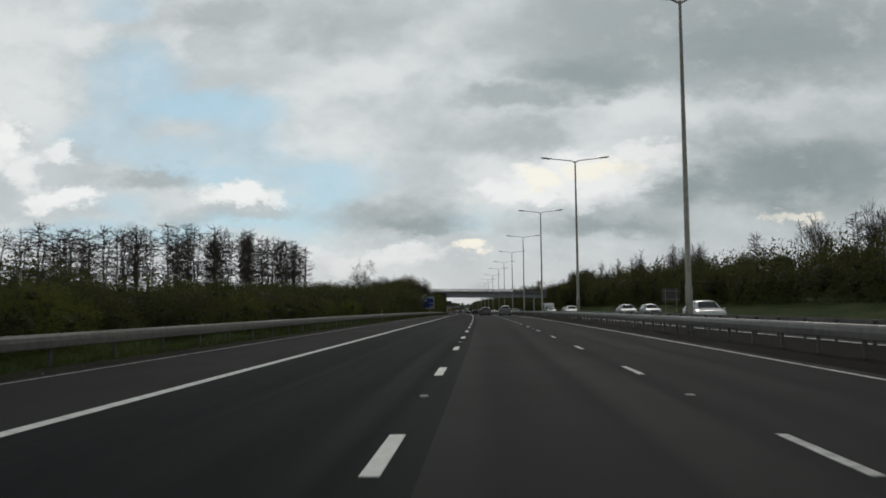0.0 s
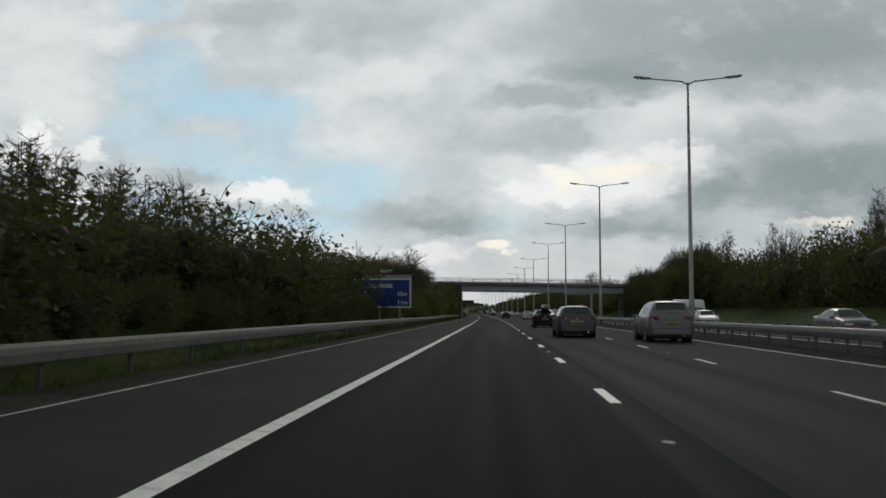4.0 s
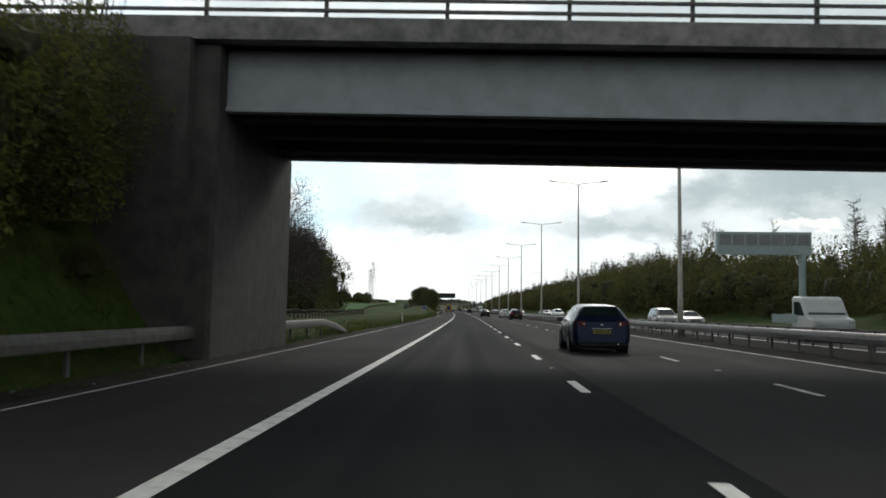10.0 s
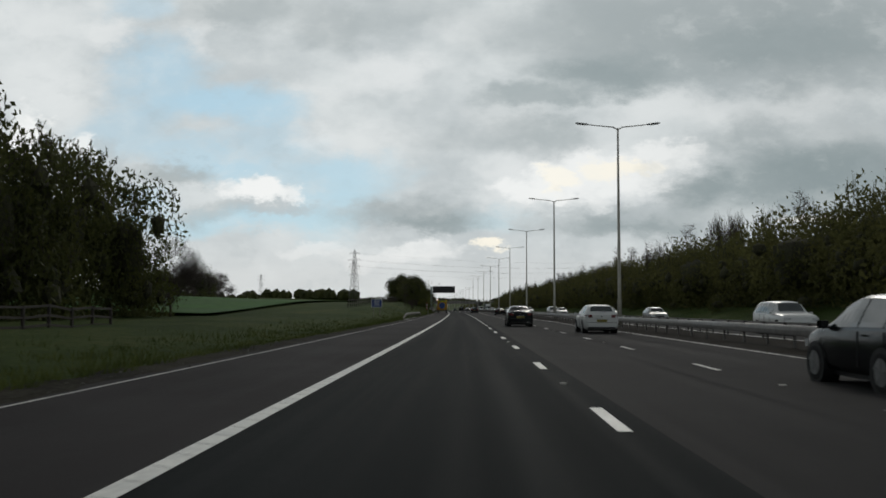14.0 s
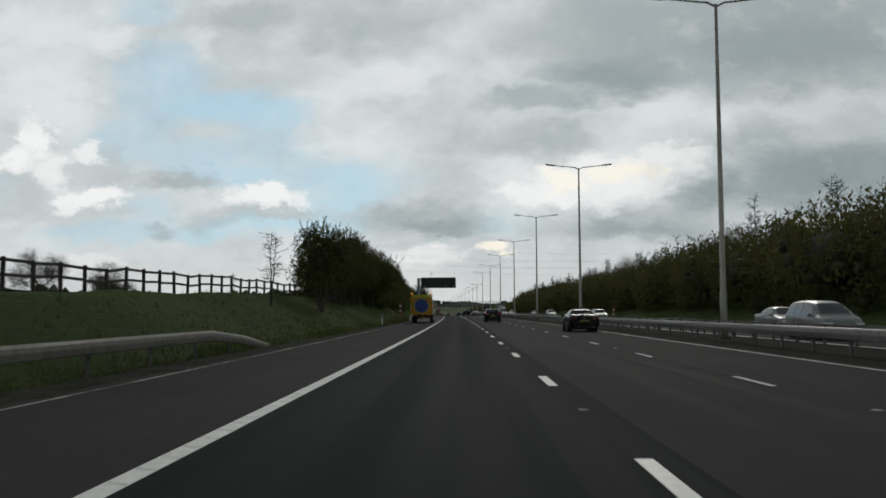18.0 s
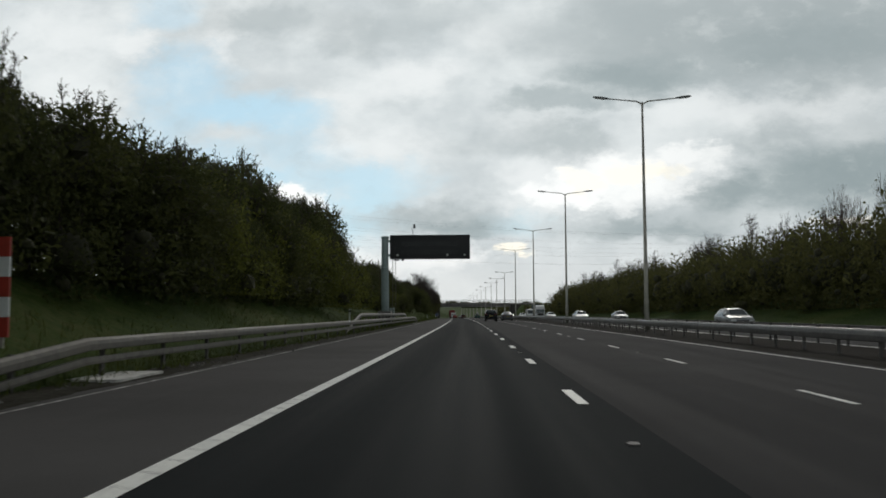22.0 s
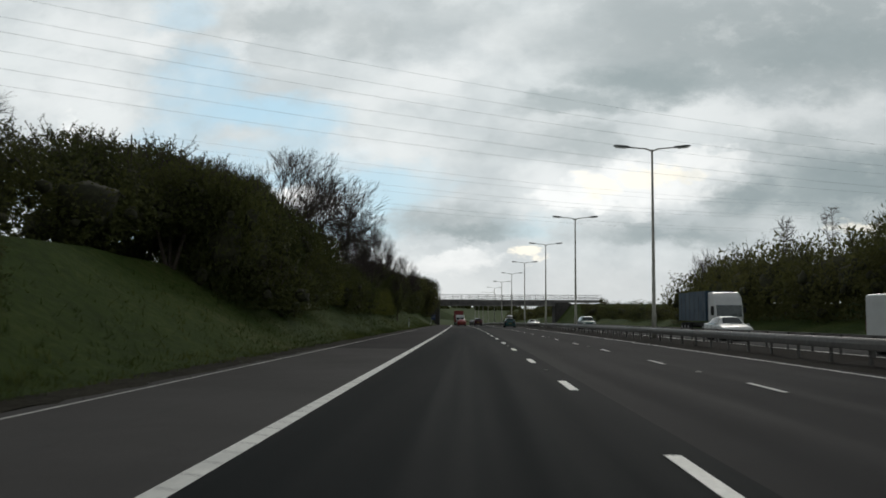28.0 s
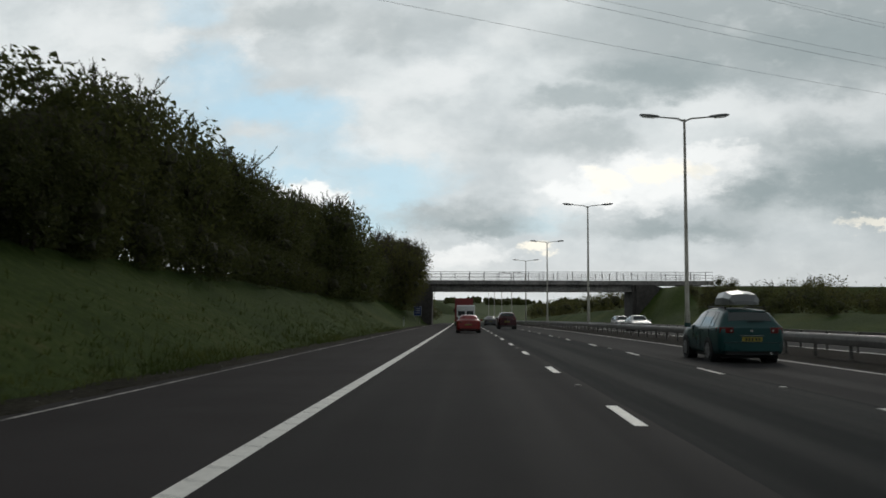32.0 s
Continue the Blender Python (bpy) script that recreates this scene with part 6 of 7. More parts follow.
    pl = part("number_plate", Mesh().box((0, yr - .045, zb - .33), (.52, .03, .115)), M_PLATE_Y, c, "yellow plate with dark bars")
    for x in (-.16, -.08, 0.0, .10, .18):
        part("plate_bar", Mesh().box((x, yr - .062, zb - .33), (.045, .006, .07)), M_TRIM, pl)
    part("number_plate", Mesh().box((0, yf + .005, .42), (.52, .03, .115)), M_PLATE_W, c, "white plate")
    part("rear_bumper", Mesh().box((0, yr + .02, st[0][2] + .10), (st[0][1] * 1.98, .18, .24), bev=0.07), colour, c)
    part("skirt", Mesh().box((0, yr + .08, st[0][2] - .06), (st[0][1] * 1.8, .14, .12), bev=0.04), M_TRIM, c)
    part("boot_strip", Mesh().box((0, yr - .045, zb - .235), (.62, .02, .018), bev=0.008), M_CHROME, c, "bright strip over the plate")
    part("badge", Mesh().turned((0, yr - .02, zb - .11), (0, yr - .045, zb - .11), [(0, .045), (1, .04)], 12), M_CHROME, c)
    part("bumper_groove", Mesh().box((0, yr - .066, st[0][2] + .20), (st[0][1] * 1.9, .02, .018)), M_TRIM, c)
    part("exhaust", Mesh().turned((st[0][1] * .62, yr + .02, st[0][2] - .08), (st[0][1] * .62, yr - .05, st[0][2] - .08), [(0, .035), (1, .037)], 10), M_CHROME, c)
    part("grille", Mesh().box((0, yf - .03, .56), (.8, .06, .14), bev=0.02), M_TRIM, c)
    part("underside", Mesh().box((0, 0, st[4][2] - .01), (1.45, yf - yr - .7, .10)), M_TRIM, c)
    if shape in ("saloon", "estate"):
        for sx in (1, -1):
            part("window_trim", Mesh().tube(P(g1, 6, sx) + Vector((sx * .006, 0, .0)), P(5, 6, sx) + Vector((sx * .006, 0, .0)), .011, .011, 5), M_CHROME, c)
    if rails or roof:
        for sx in (1, -1):
            part("roof_rail", Mesh().tube((sx * .52, -1.5, st[3][4] + .03), (sx * .50, .15, st[4][4] + .035), .018, .018, 6).tube((sx * .52, -1.5, st[3][4] - .05), (sx * .52, -1.5, st[3][4] + .03), .02, .02, 5).tube((sx * .50, .15, st[4][4] - .04), (sx * .50, .15, st[4][4] + .035), .02, .02, 5), M_CHROME if rails else M_TRIM, c)
    if roof == "box":
        bx = Mesh()
        prof = [(-.95, .30, .10), (-.85, .40, .30), (-.3, .43, .40), (.4, .40, .36), (.85, .30, .20), (.98, .2, .08)]
        ring = [(-1, 0), (-1, .5), (-.8, .9), (0, 1), (.8, .9), (1, .5), (1, 0)]
        for y, w, h in prof:
            for a, b in ring:
                bx.v.append((a * w, y - .6, st[3][4] + .10 + b * h))
        m = len(ring)
        for i in range(len(prof) - 1):
            for j in range(m):
                bx.f.append((i * m + j, i * m + (j + 1) % m, (i + 1) * m + (j + 1) % m, (i + 1) * m + j))
        bx.f += [tuple(range(m)), tuple((len(prof) - 1) * m + j for j in range(m))]
        part("roof_box", bx, P_SILVER, c, "silver-grey roof box")
    if roof == "boards":
        for k, (x, z, w) in enumerate(((.12, .17, .36), (.15, .24, .33), (.10, .31, .30))):
            bd = Mesh()
            prof = [(-1.02, .72, .0), (-.98, .88, .0), (-.4, 1, -.015), (.5, .98, -.015), (.95, .8, .01), (1.05, .55, .03)]
            for y, q, dz in prof:
                for a, b in ((-1, 0), (0, .026), (1, 0), (0, -.026)):
                    bd.v.append((x + a * q * w, y - .3, st[4][4] + z + dz + b))
            for i in range(len(prof) - 1):
                for j in range(4):
                    bd.f.append((i * 4 + j, i * 4 + (j + 1) % 4, (i + 1) * 4 + (j + 1) % 4, (i + 1) * 4 + j))
            bd.f += [(0, 1, 2, 3), tuple(len(bd.v) - 4 + j for j in range(4))]
            part("roof_board", bd, (P_SILVER, P_BLACK, P_GREY)[k], c, "board strapped on the roof rack")
        part("rack_bar", Mesh().box((.1, -.9, st[3][4] + .13), (1.1, .06, .05)).box((.1, .1, st[3][4] + .13), (1.1, .06, .05)), M_TRIM, c)
    return c


def van(colour, label, h=2.3, l=5.2, w=1.95, flat=False):
    v = thing("van", label, "van", group="motorway traffic")
    hl = l / 2
    sec = [(-hl, .45), (hl - .1, .45), (hl, .8), (hl - .1, 1.05), (hl - .85, 1.2), (hl - 1.55, h - .12), (hl - 1.9, h), (-hl + .1, h), (-hl, h - .1)]
    if flat:
        sec = [(hl - 2.6, .45), (hl - .1, .45), (hl, .8), (hl - .1, 1.05), (hl - .8, 1.2), (hl - 1.4, h - .12), (hl - 1.7, h), (hl - 2.6, h)]
        bed = part("load_bed", Mesh().box((0, -.9, .85), (w, l - 2.0, .12)).box((0, -.9, 1.1), (w, .05, .4)).box((w / 2, -.9, 1.05), (.05, l - 2.0, .4)).box((-w / 2, -.9, 1.05), (.05, l - 2.0, .4)), M_GREYGREEN, v)
    b = part("body", Mesh().extrude(sec, "x", -w / 2, w / 2), colour, v)
    b.modifiers.new("bevel", "BEVEL").width = 0.09
    b.modifiers["bevel"].segments = 2
    part("windscreen", Mesh().extrude([(hl - .86, 1.24), (hl - .82, 1.26), (hl - 1.50, h - .18), (hl - 1.54, h - .20)], "x", -w / 2 + .12, w / 2 - .12), M_GLASS, v)
    for sx in (1, -1):
        part("side_window", Mesh().extrude([(hl - 1.0, 1.2), (hl - 1.58, h - .25), (hl - 2.3, h - .25), (hl - 2.3, 1.2)], "x", sx * (w / 2 - .01), sx * (w / 2 + .012)), M_GLASS, v)
        part("headlamp", Mesh().box((sx * w * .40, hl - .06, .86), (.26, .14, .22), bev=0.04), M_HEAD, v)
        part("tail_lamp", Mesh().box((sx * w * .46, -hl - .005, 1.0), (.13, .06, .5), bev=0.02), M_TAIL, v)
        for y in (-hl + 1.0, hl - .9):
            wh = part("wheel", Mesh().turned((sx * (w / 2 - .22), y, .33), (sx * (w / 2 + .015), y, .33), [(0, .30), (.1, .33), (.9, .33), (1, .30)], 20), M_TYRE, v)
            part("rim", Mesh().turned((sx * (w / 2 - .05), y, .33), (sx * (w / 2 + .022), y, .33), [(0, .2), (1, .2)], 14), M_RIM, wh)
    if not flat:
        for x in (-.45, .45):
            part("rear_window", Mesh().box((x, -hl - .006, 1.62), (.72, .03, .52), bev=0.005), M_GLASS, v)
        part("door_seam", Mesh().box((0, -hl - .006, 1.3), (.02, .02, 1.6)), M_TRIM, v)
    part("bumper", Mesh().box((0, hl - .02, .52), (w * .96, .16, .25), bev=0.05).box((0, -hl - .03, .52), (w * .92, .14, .2), bev=0.04), M_TRIM, v)
    part("number_plate", Mesh().box((0, -hl - .11, .55), (.52, .02, .11)), M_PLATE_Y, v)
    return v


def lorry(cab_mat, box_mat, label, l=13.0, h=3.9):
    v = thing("lorry", label, "lorry", group="motorway traffic")
    w = 2.48
    b = part("trailer_box", Mesh().box((0, -1.2, h / 2 + .6), (w, l - 3.4, h - 1.2)), box_mat, v, "curtain-sided trailer")
    for i in range(6):
        part("strap", Mesh().box((w / 2 + .006, -l / 2 + 1.6 + i * 1.55, h / 2 + .6), (.02, .05, h - 1.3)), M_TRIM, b)
        part("strap", Mesh().box((-w / 2 - .006, -l / 2 + 1.6 + i * 1.55, h / 2 + .6), (.02, .05, h - 1.3)), M_TRIM, b)
    y1 = l / 2
    cab = part("cab", Mesh().extrude([(y1 - 2.2, .5), (y1, .5), (y1, 1.5), (y1 - .15, 2.6), (y1 - .5, 3.3), (y1 - 1.2, 3.75), (y1 - 2.2, 3.75)], "x", -1.22, 1.22), cab_mat, v)
    cab.modifiers.new("bevel", "BEVEL").width = 0.08
    part("windscreen", Mesh().extrude([(y1 + .02, 1.62), (y1 - .12, 2.6), (y1 - .16, 2.6), (y1 - .04, 1.6)], "x", -1.08, 1.08), M_GLASS, cab)
    for sx in (1, -1):
        part("side_window", Mesh().box((sx * 1.222, y1 - .8, 2.1), (.03, .9, .8)), M_GLASS, cab)
        part("headlamp", Mesh().box((sx * .92, y1, .85), (.36, .12, .2), bev=0.03), M_HEAD, cab)
        part("mirror", Mesh().box((sx * 1.42, y1 - .3, 2.2), (.2, .12, .5), bev=0.03), M_TRIM, cab)
        for y in (-l / 2 + 1.5, -l / 2 + 2.7, -l / 2 + 3.9, y1 - 1.2, y1 - 4.0):
            wh = part("wheel", Mesh().turned((sx * .85, y, .5), (sx * 1.2, y, .5), [(0, .46), (.1, .5), (.9, .5), (1, .46)], 20), M_TYRE, v)
            part("rim", Mesh().turned((sx * 1.1, y, .5), (sx * 1.21, y, .5), [(0, .28), (1, .26)], 14), M_RIM, wh)
    part("grille", Mesh().box((0, y1 + .01, 1.15), (1.7, .05, .55)), M_TRIM, cab)
    part("bumper", Mesh().box((0, y1, .55), (2.3, .2, .3), bev=0.05), M_TRIM, cab)
    for sx in (1, -1):
        part("rear_door", Mesh().box((sx * w * .246, -l / 2 + .47, h / 2 + .6), (w * .485, .07, h - 1.25)), box_mat, b)
    part("chassis", Mesh().box((0, -.5, .85), (1.1, l - 1.5, .35)).box((0, -l / 2 + .7, .6), (2.3, .12, .18)), M_TRIM, v)
    return v


def set_car(ob, s, d, back=False, turn=0.0):
    ob.matrix_basis = place(s, d, 0.0, (180 if back else 0) + turn)
    return ob


# on our side
set_car(car("mpv", P_SILVER, "silver people carrier in the outside lane"), 130.0, 9.3)
set_car(car("estate", P_GREY, "dark grey estate car in the middle lane"), 136.0, 6.1)
# next four: stand-ins repeating moving cars further along, placed to fit the view
set_car(car("hatch", P_BLUE, "dark blue hatchback standing in for the black saloon"), 290.0, 6.0)
set_car(car("hatch", P_WHITE, "white hatchback standing in for the white estate car"), 421.0, 9.2)
set_car(car("saloon", P_BLACK, "black saloon repeating the one with roof boards"), 437.0, 6.1)
set_car(car("suv", P_BLACK, "black off-road car standing in for the black estate"), 727.0, 6.1)
set_car(car("saloon", P_GREY, "grey saloon car in the outside lane"), 741.0, 9.3)
set_car(car("saloon", P_BLACK, "glossy black saloon car with boards strapped on its roof", roof="boards"), 163.6, 6.25)
set_car(car("estate", P_WHITE, "white estate car in the outside lane", rails=True), 257.5, 9.2)
set_car(car("hatch", P_BLACK, "black hatchback in the outside lane", brake=True), 388.3, 9.15)
set_car(car("coupe", P_BLACK, "black convertible with its soft top closed"), 539.4, 9.6)
set_car(car("estate", P_BLACK, "black estate car with silver roof rails and glowing tail lamps", brake=True, rails=True), 586.2, 6.15)
set_car(car("hatch", P_GREEN, "teal-green small hatchback with a silver roof box", roof="box"), 902.6, 9.4)
set_car(car("suv", P_MAROON, "dark maroon off-road car in the middle lane"), 967.0, 6.15)
set_car(car("coupe", P_RED, "small red car in the inside lane"), 943.0, 2.1)
set_car(van(P_WHITE, "white panel van in the inside lane", 2.5), 973.0, 2.0)
set_car(lorry(P_RED, paint("red_curtain", (0.16, 0.015, 0.015), 0.6, 0.0), "red curtain-sided lorry in the inside lane"), 1003.0, 1.9)
set_car(car("saloon", P_GREY, "dark grey saloon car far down the middle lane"), 1012.0, 6.0)
set_car(car("hatch", P_SILVER, "silver hatchback far down the outside lane"), 1060.0, 9.2)

# coming the other way
L3, L2, L1 = 18.0, 21.2, 24.8
set_car(car("hatch", P_WHITE, "white hatchback coming the other way"), 34.0, L3, True)
set_car(car("saloon", P_SILVER, "silver saloon car on the opposite carriageway"), 80.0, L2, True)
set_car(car("estate", P_SILVER, "pale estate car on the opposite carriageway"), 84.5, L1, True)
set_car(car("saloon", P_WHITE, "white saloon car on the opposite carriageway"), 107.0, L3, True)
set_car(car("saloon", P_GREY, "grey saloon car on the opposite carriageway"), 141.0, L2, True)
set_car(car("hatch", P_WHITE, "white hatchback on the opposite carriageway towing a caravan"), 172.0, L2, True)
set_car(car("mpv", P_SILVER, "silver people carrier on the opposite carriageway"), 251.0, L3, True)
set_car(car("mpv", P_WHITE, "white people carrier on the opposite carriageway"), 268.5, L3, True)
set_car(car("hatch", P_BLUE, "dark blue hatchback on the opposite carriageway"), 274.0, L2, True)
set_car(van(P_WHITE, "white drop-side van on the opposite carriageway", 2.1, 5.4, 1.95, flat=True), 304.5, L3 + .6, True)
set_car(car("mpv", P_SILVER, "silver people carrier close to the median"), 333.5, L3, True)
set_car(car("saloon", P_GREY, "grey saloon car beside the silver one"), 338.0, L2, True)
set_car(car("estate", P_SILVER, "pale silver estate car on the opposite carriageway"), 399.0, L3 + 1, True)
set_car(car("suv", P_WHITE, "white off-road car on the opposite carriageway"), 420.0, L3 + .8, True)
set_car(car("hatch", P_SILVER, "silver hatchback on the opposite carriageway"), 461.0, L2, True)
set_car(car("saloon", P_WHITE, "pale saloon car on the opposite carriageway"), 507.0, L1, True)
set_car(car("mpv", P_SILVER, "silver people carrier on the opposite carriageway"), 524.0, L3, True)
set_car(car("saloon", P_SILVER, "silver-green saloon car on the opposite carriageway"), 537.5, L2, True)
set_car(car("estate", P_SILVER, "silver estate car on the opposite carriageway"), 603.0, L2, True)
set_car(car("hatch", P_SILVER, "silver hatchback on the opposite carriageway"), 659.0, L2, True)
set_car(car("hatch", P_WHITE, "white hatchback on the opposite carriageway"), 716.0, L3, True)
set_car(car("saloon", P_SILVER, "silver saloon car on the opposite carriageway"), 724.0, L1, True)
set_car(car("saloon", P_WHITE, "white saloon car on the opposite carriageway"), 784.0, L2, True)
set_car(van(P_WHITE, "white panel van on the opposite carriageway", 2.2), 795.0, L3, True)
set_car(car("saloon", P_WHITE, "white saloon car near the lorry"), 818.0, L3, True)
set_car(lorry(P_WHITE, paint("blue_curtain", (0.018, 0.045, 0.075), 0.6, 0.0), "lorry with white cab and dark blue curtain sides"), 846.5, L1, True)
set_car(car("suv", P_GREEN, "green off-road car on the opposite carriageway"), 878.0, L3, True)
set_car(car("hatch", P_WHITE, "white hatchback on the opposite carriageway"), 900.0, L2, True)
set_car(car("saloon", P_WHITE, "white saloon car on the opposite carriageway"), 959.0, L3, True)
set_car(car("estate", P_SILVER, "silver estate car on the opposite carriageway"), 985.0, L2, True)

cv = thing("caravan", "white touring caravan towed on the opposite carriageway", "caravan", m=place(178.6, L2, 0, 180))
sh = part("shell", Mesh().extrude([(-2.4, .5), (2.2, .5), (2.5, 1.0), (2.35, 1.9), (1.8, 2.5), (-1.9, 2.55), (-2.45, 2.1), (-2.5, 1.0)], "x", -1.1, 1.1), P_WHITE, cv)
sh.modifiers.new("bevel", "BEVEL").width = 0.1
part("front_window", Mesh().extrude([(2.50, 1.1), (2.42, 1.75), (2.38, 1.75), (2.46, 1.1)], "x", -.85, .85), M_GLASS, sh)
for sx in (1, -1):
    part("side_window", Mesh().box((sx * 1.105, .6, 1.5), (.03, 1.2, .6)), M_GLASS, sh)
    part("wheel", Mesh().turned((sx * .9, -.2, .32), (sx * 1.1, -.2, .32), [(0, .3), (.1, .32), (.9, .32), (1, .3)], 18), M_TYRE, cv)
part("drawbar", Mesh().tube((.4, 2.3, .55), (0, 3.5, .5), .05, .04).tube((-.4, 2.3, .55), (0, 3.5, .5), .05, .04), M_TRIM, cv)

# ---- highway maintenance lorry parked on the hard shoulder ----
P_YELLOW = material("faded_sign_yellow", (0.36, 0.19, 0.005), 0.55, vary=0.12, grain=3, patch=0.7, bump=0.02, local=True)
M_KEEP = material("arrow_sign_blue", (0.010, 0.045, 0.19), 0.45, vary=0.08, bump=0, local=True)
M_FLUO = material("fluorescent_yellow", (0.55, 0.62, 0.02), 0.5, vary=0.05, bump=0, local=True)
M_ALU = material("dropside_aluminium", (0.42, 0.43, 0.43), 0.45, metal=0.4, vary=0.12, grain=5, patch=0.8, bump=0.03, local=True)
M_CONE = material("cone_red", (0.33, 0.035, 0.02), 0.6, vary=0.15, bump=0, local=True)
M_MESH = material("green_crate_plastic", (0.012, 0.07, 0.05), 0.6, vary=0.2, bump=0, local=True)
tk = thing("maintenance_lorry", "white maintenance lorry with yellow rear board parked on the shoulder", "lorry", m=place(576.2, -1.62, 0))
board = part("rear_board", Mesh().box((0, 0, 1.77), (2.24, .09, 1.82), bev=0.01), P_YELLOW, tk, "large yellow rear warning board")
part("sign_disc", Mesh().turned((0, -.035, 1.79), (0, -.062, 1.79), [(0, .71), (1, .71)], 48), M_KEEP, board, "plain blue disc")
part("disc_rim", Mesh().turned((0, -.03, 1.79), (0, -.052, 1.79), [(0, .735), (1, .735)], 48), M_ALU, board)
part("top_panel", Mesh().box((0, -.002, 2.79), (2.10, .07, .20)), M_FLUO, tk, "fluorescent yellow heading panel")
for i in range(6):
    x = -.92 + i * .37
    part("chevron", Mesh().extrude([(x - .10, 2.895), (x + .06, 2.895), (x + .13, 2.96), (x - .03, 2.96)], "y", -.04, .03), M_FLUO, tk)
for i in range(5):
    x = -.74 + i * .37
    part("red_chevron", Mesh().extrude([(x - .12, 2.892), (x + .04, 2.892), (x + .10, 2.95), (x - .06, 2.95)], "y", -.036, .028), M_CONE, tk)
lettering("HIGHWAY MAINTENANCE", 0.185, Matrix.Translation((-1.04, -.040, 2.725)) @ Matrix.Rotation(radians(90), 4, "X"), M_TRIM, tk, 0.93)
for x in (-1.0, .98):
    bc = part("beacon_mount", Mesh().box((x, .12, 2.93), (.22, .2, .18)), M_CONE, tk)
    part("beacon", Mesh().turned((x, .1, 3.01), (x, .1, 3.17), [(0, .07), (.7, .07), (1, .05)], 14), M_AMBER, bc, "orange flashing beacon")
# chassis, wheels, cab
part("chassis", Mesh().box((-.35, 4.2, .72), (.14, 8.0, .22)).box((.35, 4.2, .72), (.14, 8.0, .22)).box((0, .25, .58), (2.1, .12, .14)), M_TRIM, tk)
part("tail_lamp", Mesh().box((.80, .02, .74), (.32, .08, .11), bev=0.02), M_TAIL, tk)
part("tail_lamp", Mesh().box((-.80, .02, .74), (.32, .08, .11), bev=0.02), M_TAIL, tk)
part("number_plate", Mesh().box((.15, .0, .62), (.5, .03, .12)), M_PLATE_Y, tk)
part("indicator", Mesh().box((1.16, .12, 1.84), (.06, .08, .16), bev=0.02), M_AMBER, tk, "lit amber side lamp")
bedp = part("load_bed", Mesh().box((0, 3.45, 1.00), (2.28, 6.8, .14), bev=0.02), M_ALU, tk)
for sx in (1, -1):
    x = sx * 1.13
    for k, (y0, y1) in enumerate(((.12, 2.25), (2.3, 4.35), (4.4, 5.3), (5.35, 6.85))):
        sd = part("dropside", Mesh().box((x, (y0 + y1) / 2, 1.27), (.05, y1 - y0, .38)).box((x + sx * .02, (y0 + y1) / 2, 1.12), (.03, y1 - y0, .04)).box((x + sx * .02, (y0 + y1) / 2, 1.42), (.03, y1 - y0, .04)), M_ALU, tk)
        part("stripe", Mesh().box((x + sx * .03, (y0 + y1) / 2, 1.27), (.012, y1 - y0 - .02, .09)), M_FLUO, sd, "fluorescent yellow stripe")
    for y in (.12, 2.27, 4.37, 5.32, 6.85):
        part("stake", Mesh().box((x, y, 1.55), (.06, .07, .95)), M_ALU, tk)
    part("side_rail", Mesh().tube((x, .12, 2.0), (x, 6.85, 2.0), .03, .03, 5), M_ALU, tk)
    for y0, y1 in ((2.3, 4.33), (4.42, 5.28), (5.38, 6.8)):
        part("side_mesh", Mesh().box((x - sx * .06, (y0 + y1) / 2, 1.72), (.03, y1 - y0, .52)), M_MESH, tk, "green stacked crate side")
    for y in (3.4, 7.4):
        wh = part("wheel", Mesh().turned((sx * .78, y, .44), (sx * 1.10, y, .44), [(0, .40), (.1, .44), (.9, .44), (1, .40)], 24), M_TYRE, tk)
        part("rim", Mesh().turned((sx * 1.0, y, .44), (sx * 1.11, y, .44), [(0, .26), (1, .22)], 16), M_RIM, wh)
        part("mudguard", Mesh().extrude([(y - .58, .42), (y - .48, .80), (y - .2, .97), (y + .2, .97), (y + .48, .80), (y + .58, .42), (y + .54, .42), (y + .45, .77), (y + .18, .93), (y - .18, .93), (y - .45, .77), (y - .54, .42)], "x", sx * .75, sx * 1.12), M_TRIM, tk)
    part("side_step", Mesh().box((sx * 1.02, 4.75, .30), (.3, .62, .05)).box((sx * 1.14, 4.45, .62), (.03, .04, .65)).box((sx * 1.14, 5.05, .62), (.03, .04, .65)).box((sx * 1.1, 4.75, .62), (.04, .6, .6)), M_ALU, tk, "side access step")
    part("side_guard", Mesh().box((sx * 1.08, 5.9, .62), (.08, 1.2, .5)), M_TRIM, tk)
cab = part("cab", Mesh().extrude([(6.95, .6), (8.45, .6), (8.55, 1.35), (8.25, 2.25), (7.9, 2.45), (6.95, 2.45)], "x", -1.08, 1.08), P_WHITE, tk, "white lorry cab")
cab.modifiers.new("bevel", "BEVEL").width = 0.07
part("windscreen", Mesh().extrude([(8.56, 1.42), (8.27, 2.22), (8.23, 2.2), (8.50, 1.42)], "x", -.95, .95), M_GLASS, cab)
for sx in (1, -1):
    part("side_window", Mesh().box((sx * 1.085, 7.8, 1.85), (.03, .75, .62)), M_GLASS, cab)
    part("mirror", Mesh().box((sx * 1.32, 8.35, 1.95), (.10, .18, .42), bev=0.03).tube((sx * 1.08, 8.25, 2.2), (sx * 1.32, 8.35, 2.15), .02, .02, 5), P_WHITE, cab)
cage = Mesh()
for x in (.45, .75, 1.08):
    for y in (.2, .75, 1.3):
        cage.tube((x, y, 1.1), (x, y, 2.80), .02, .02, 5)
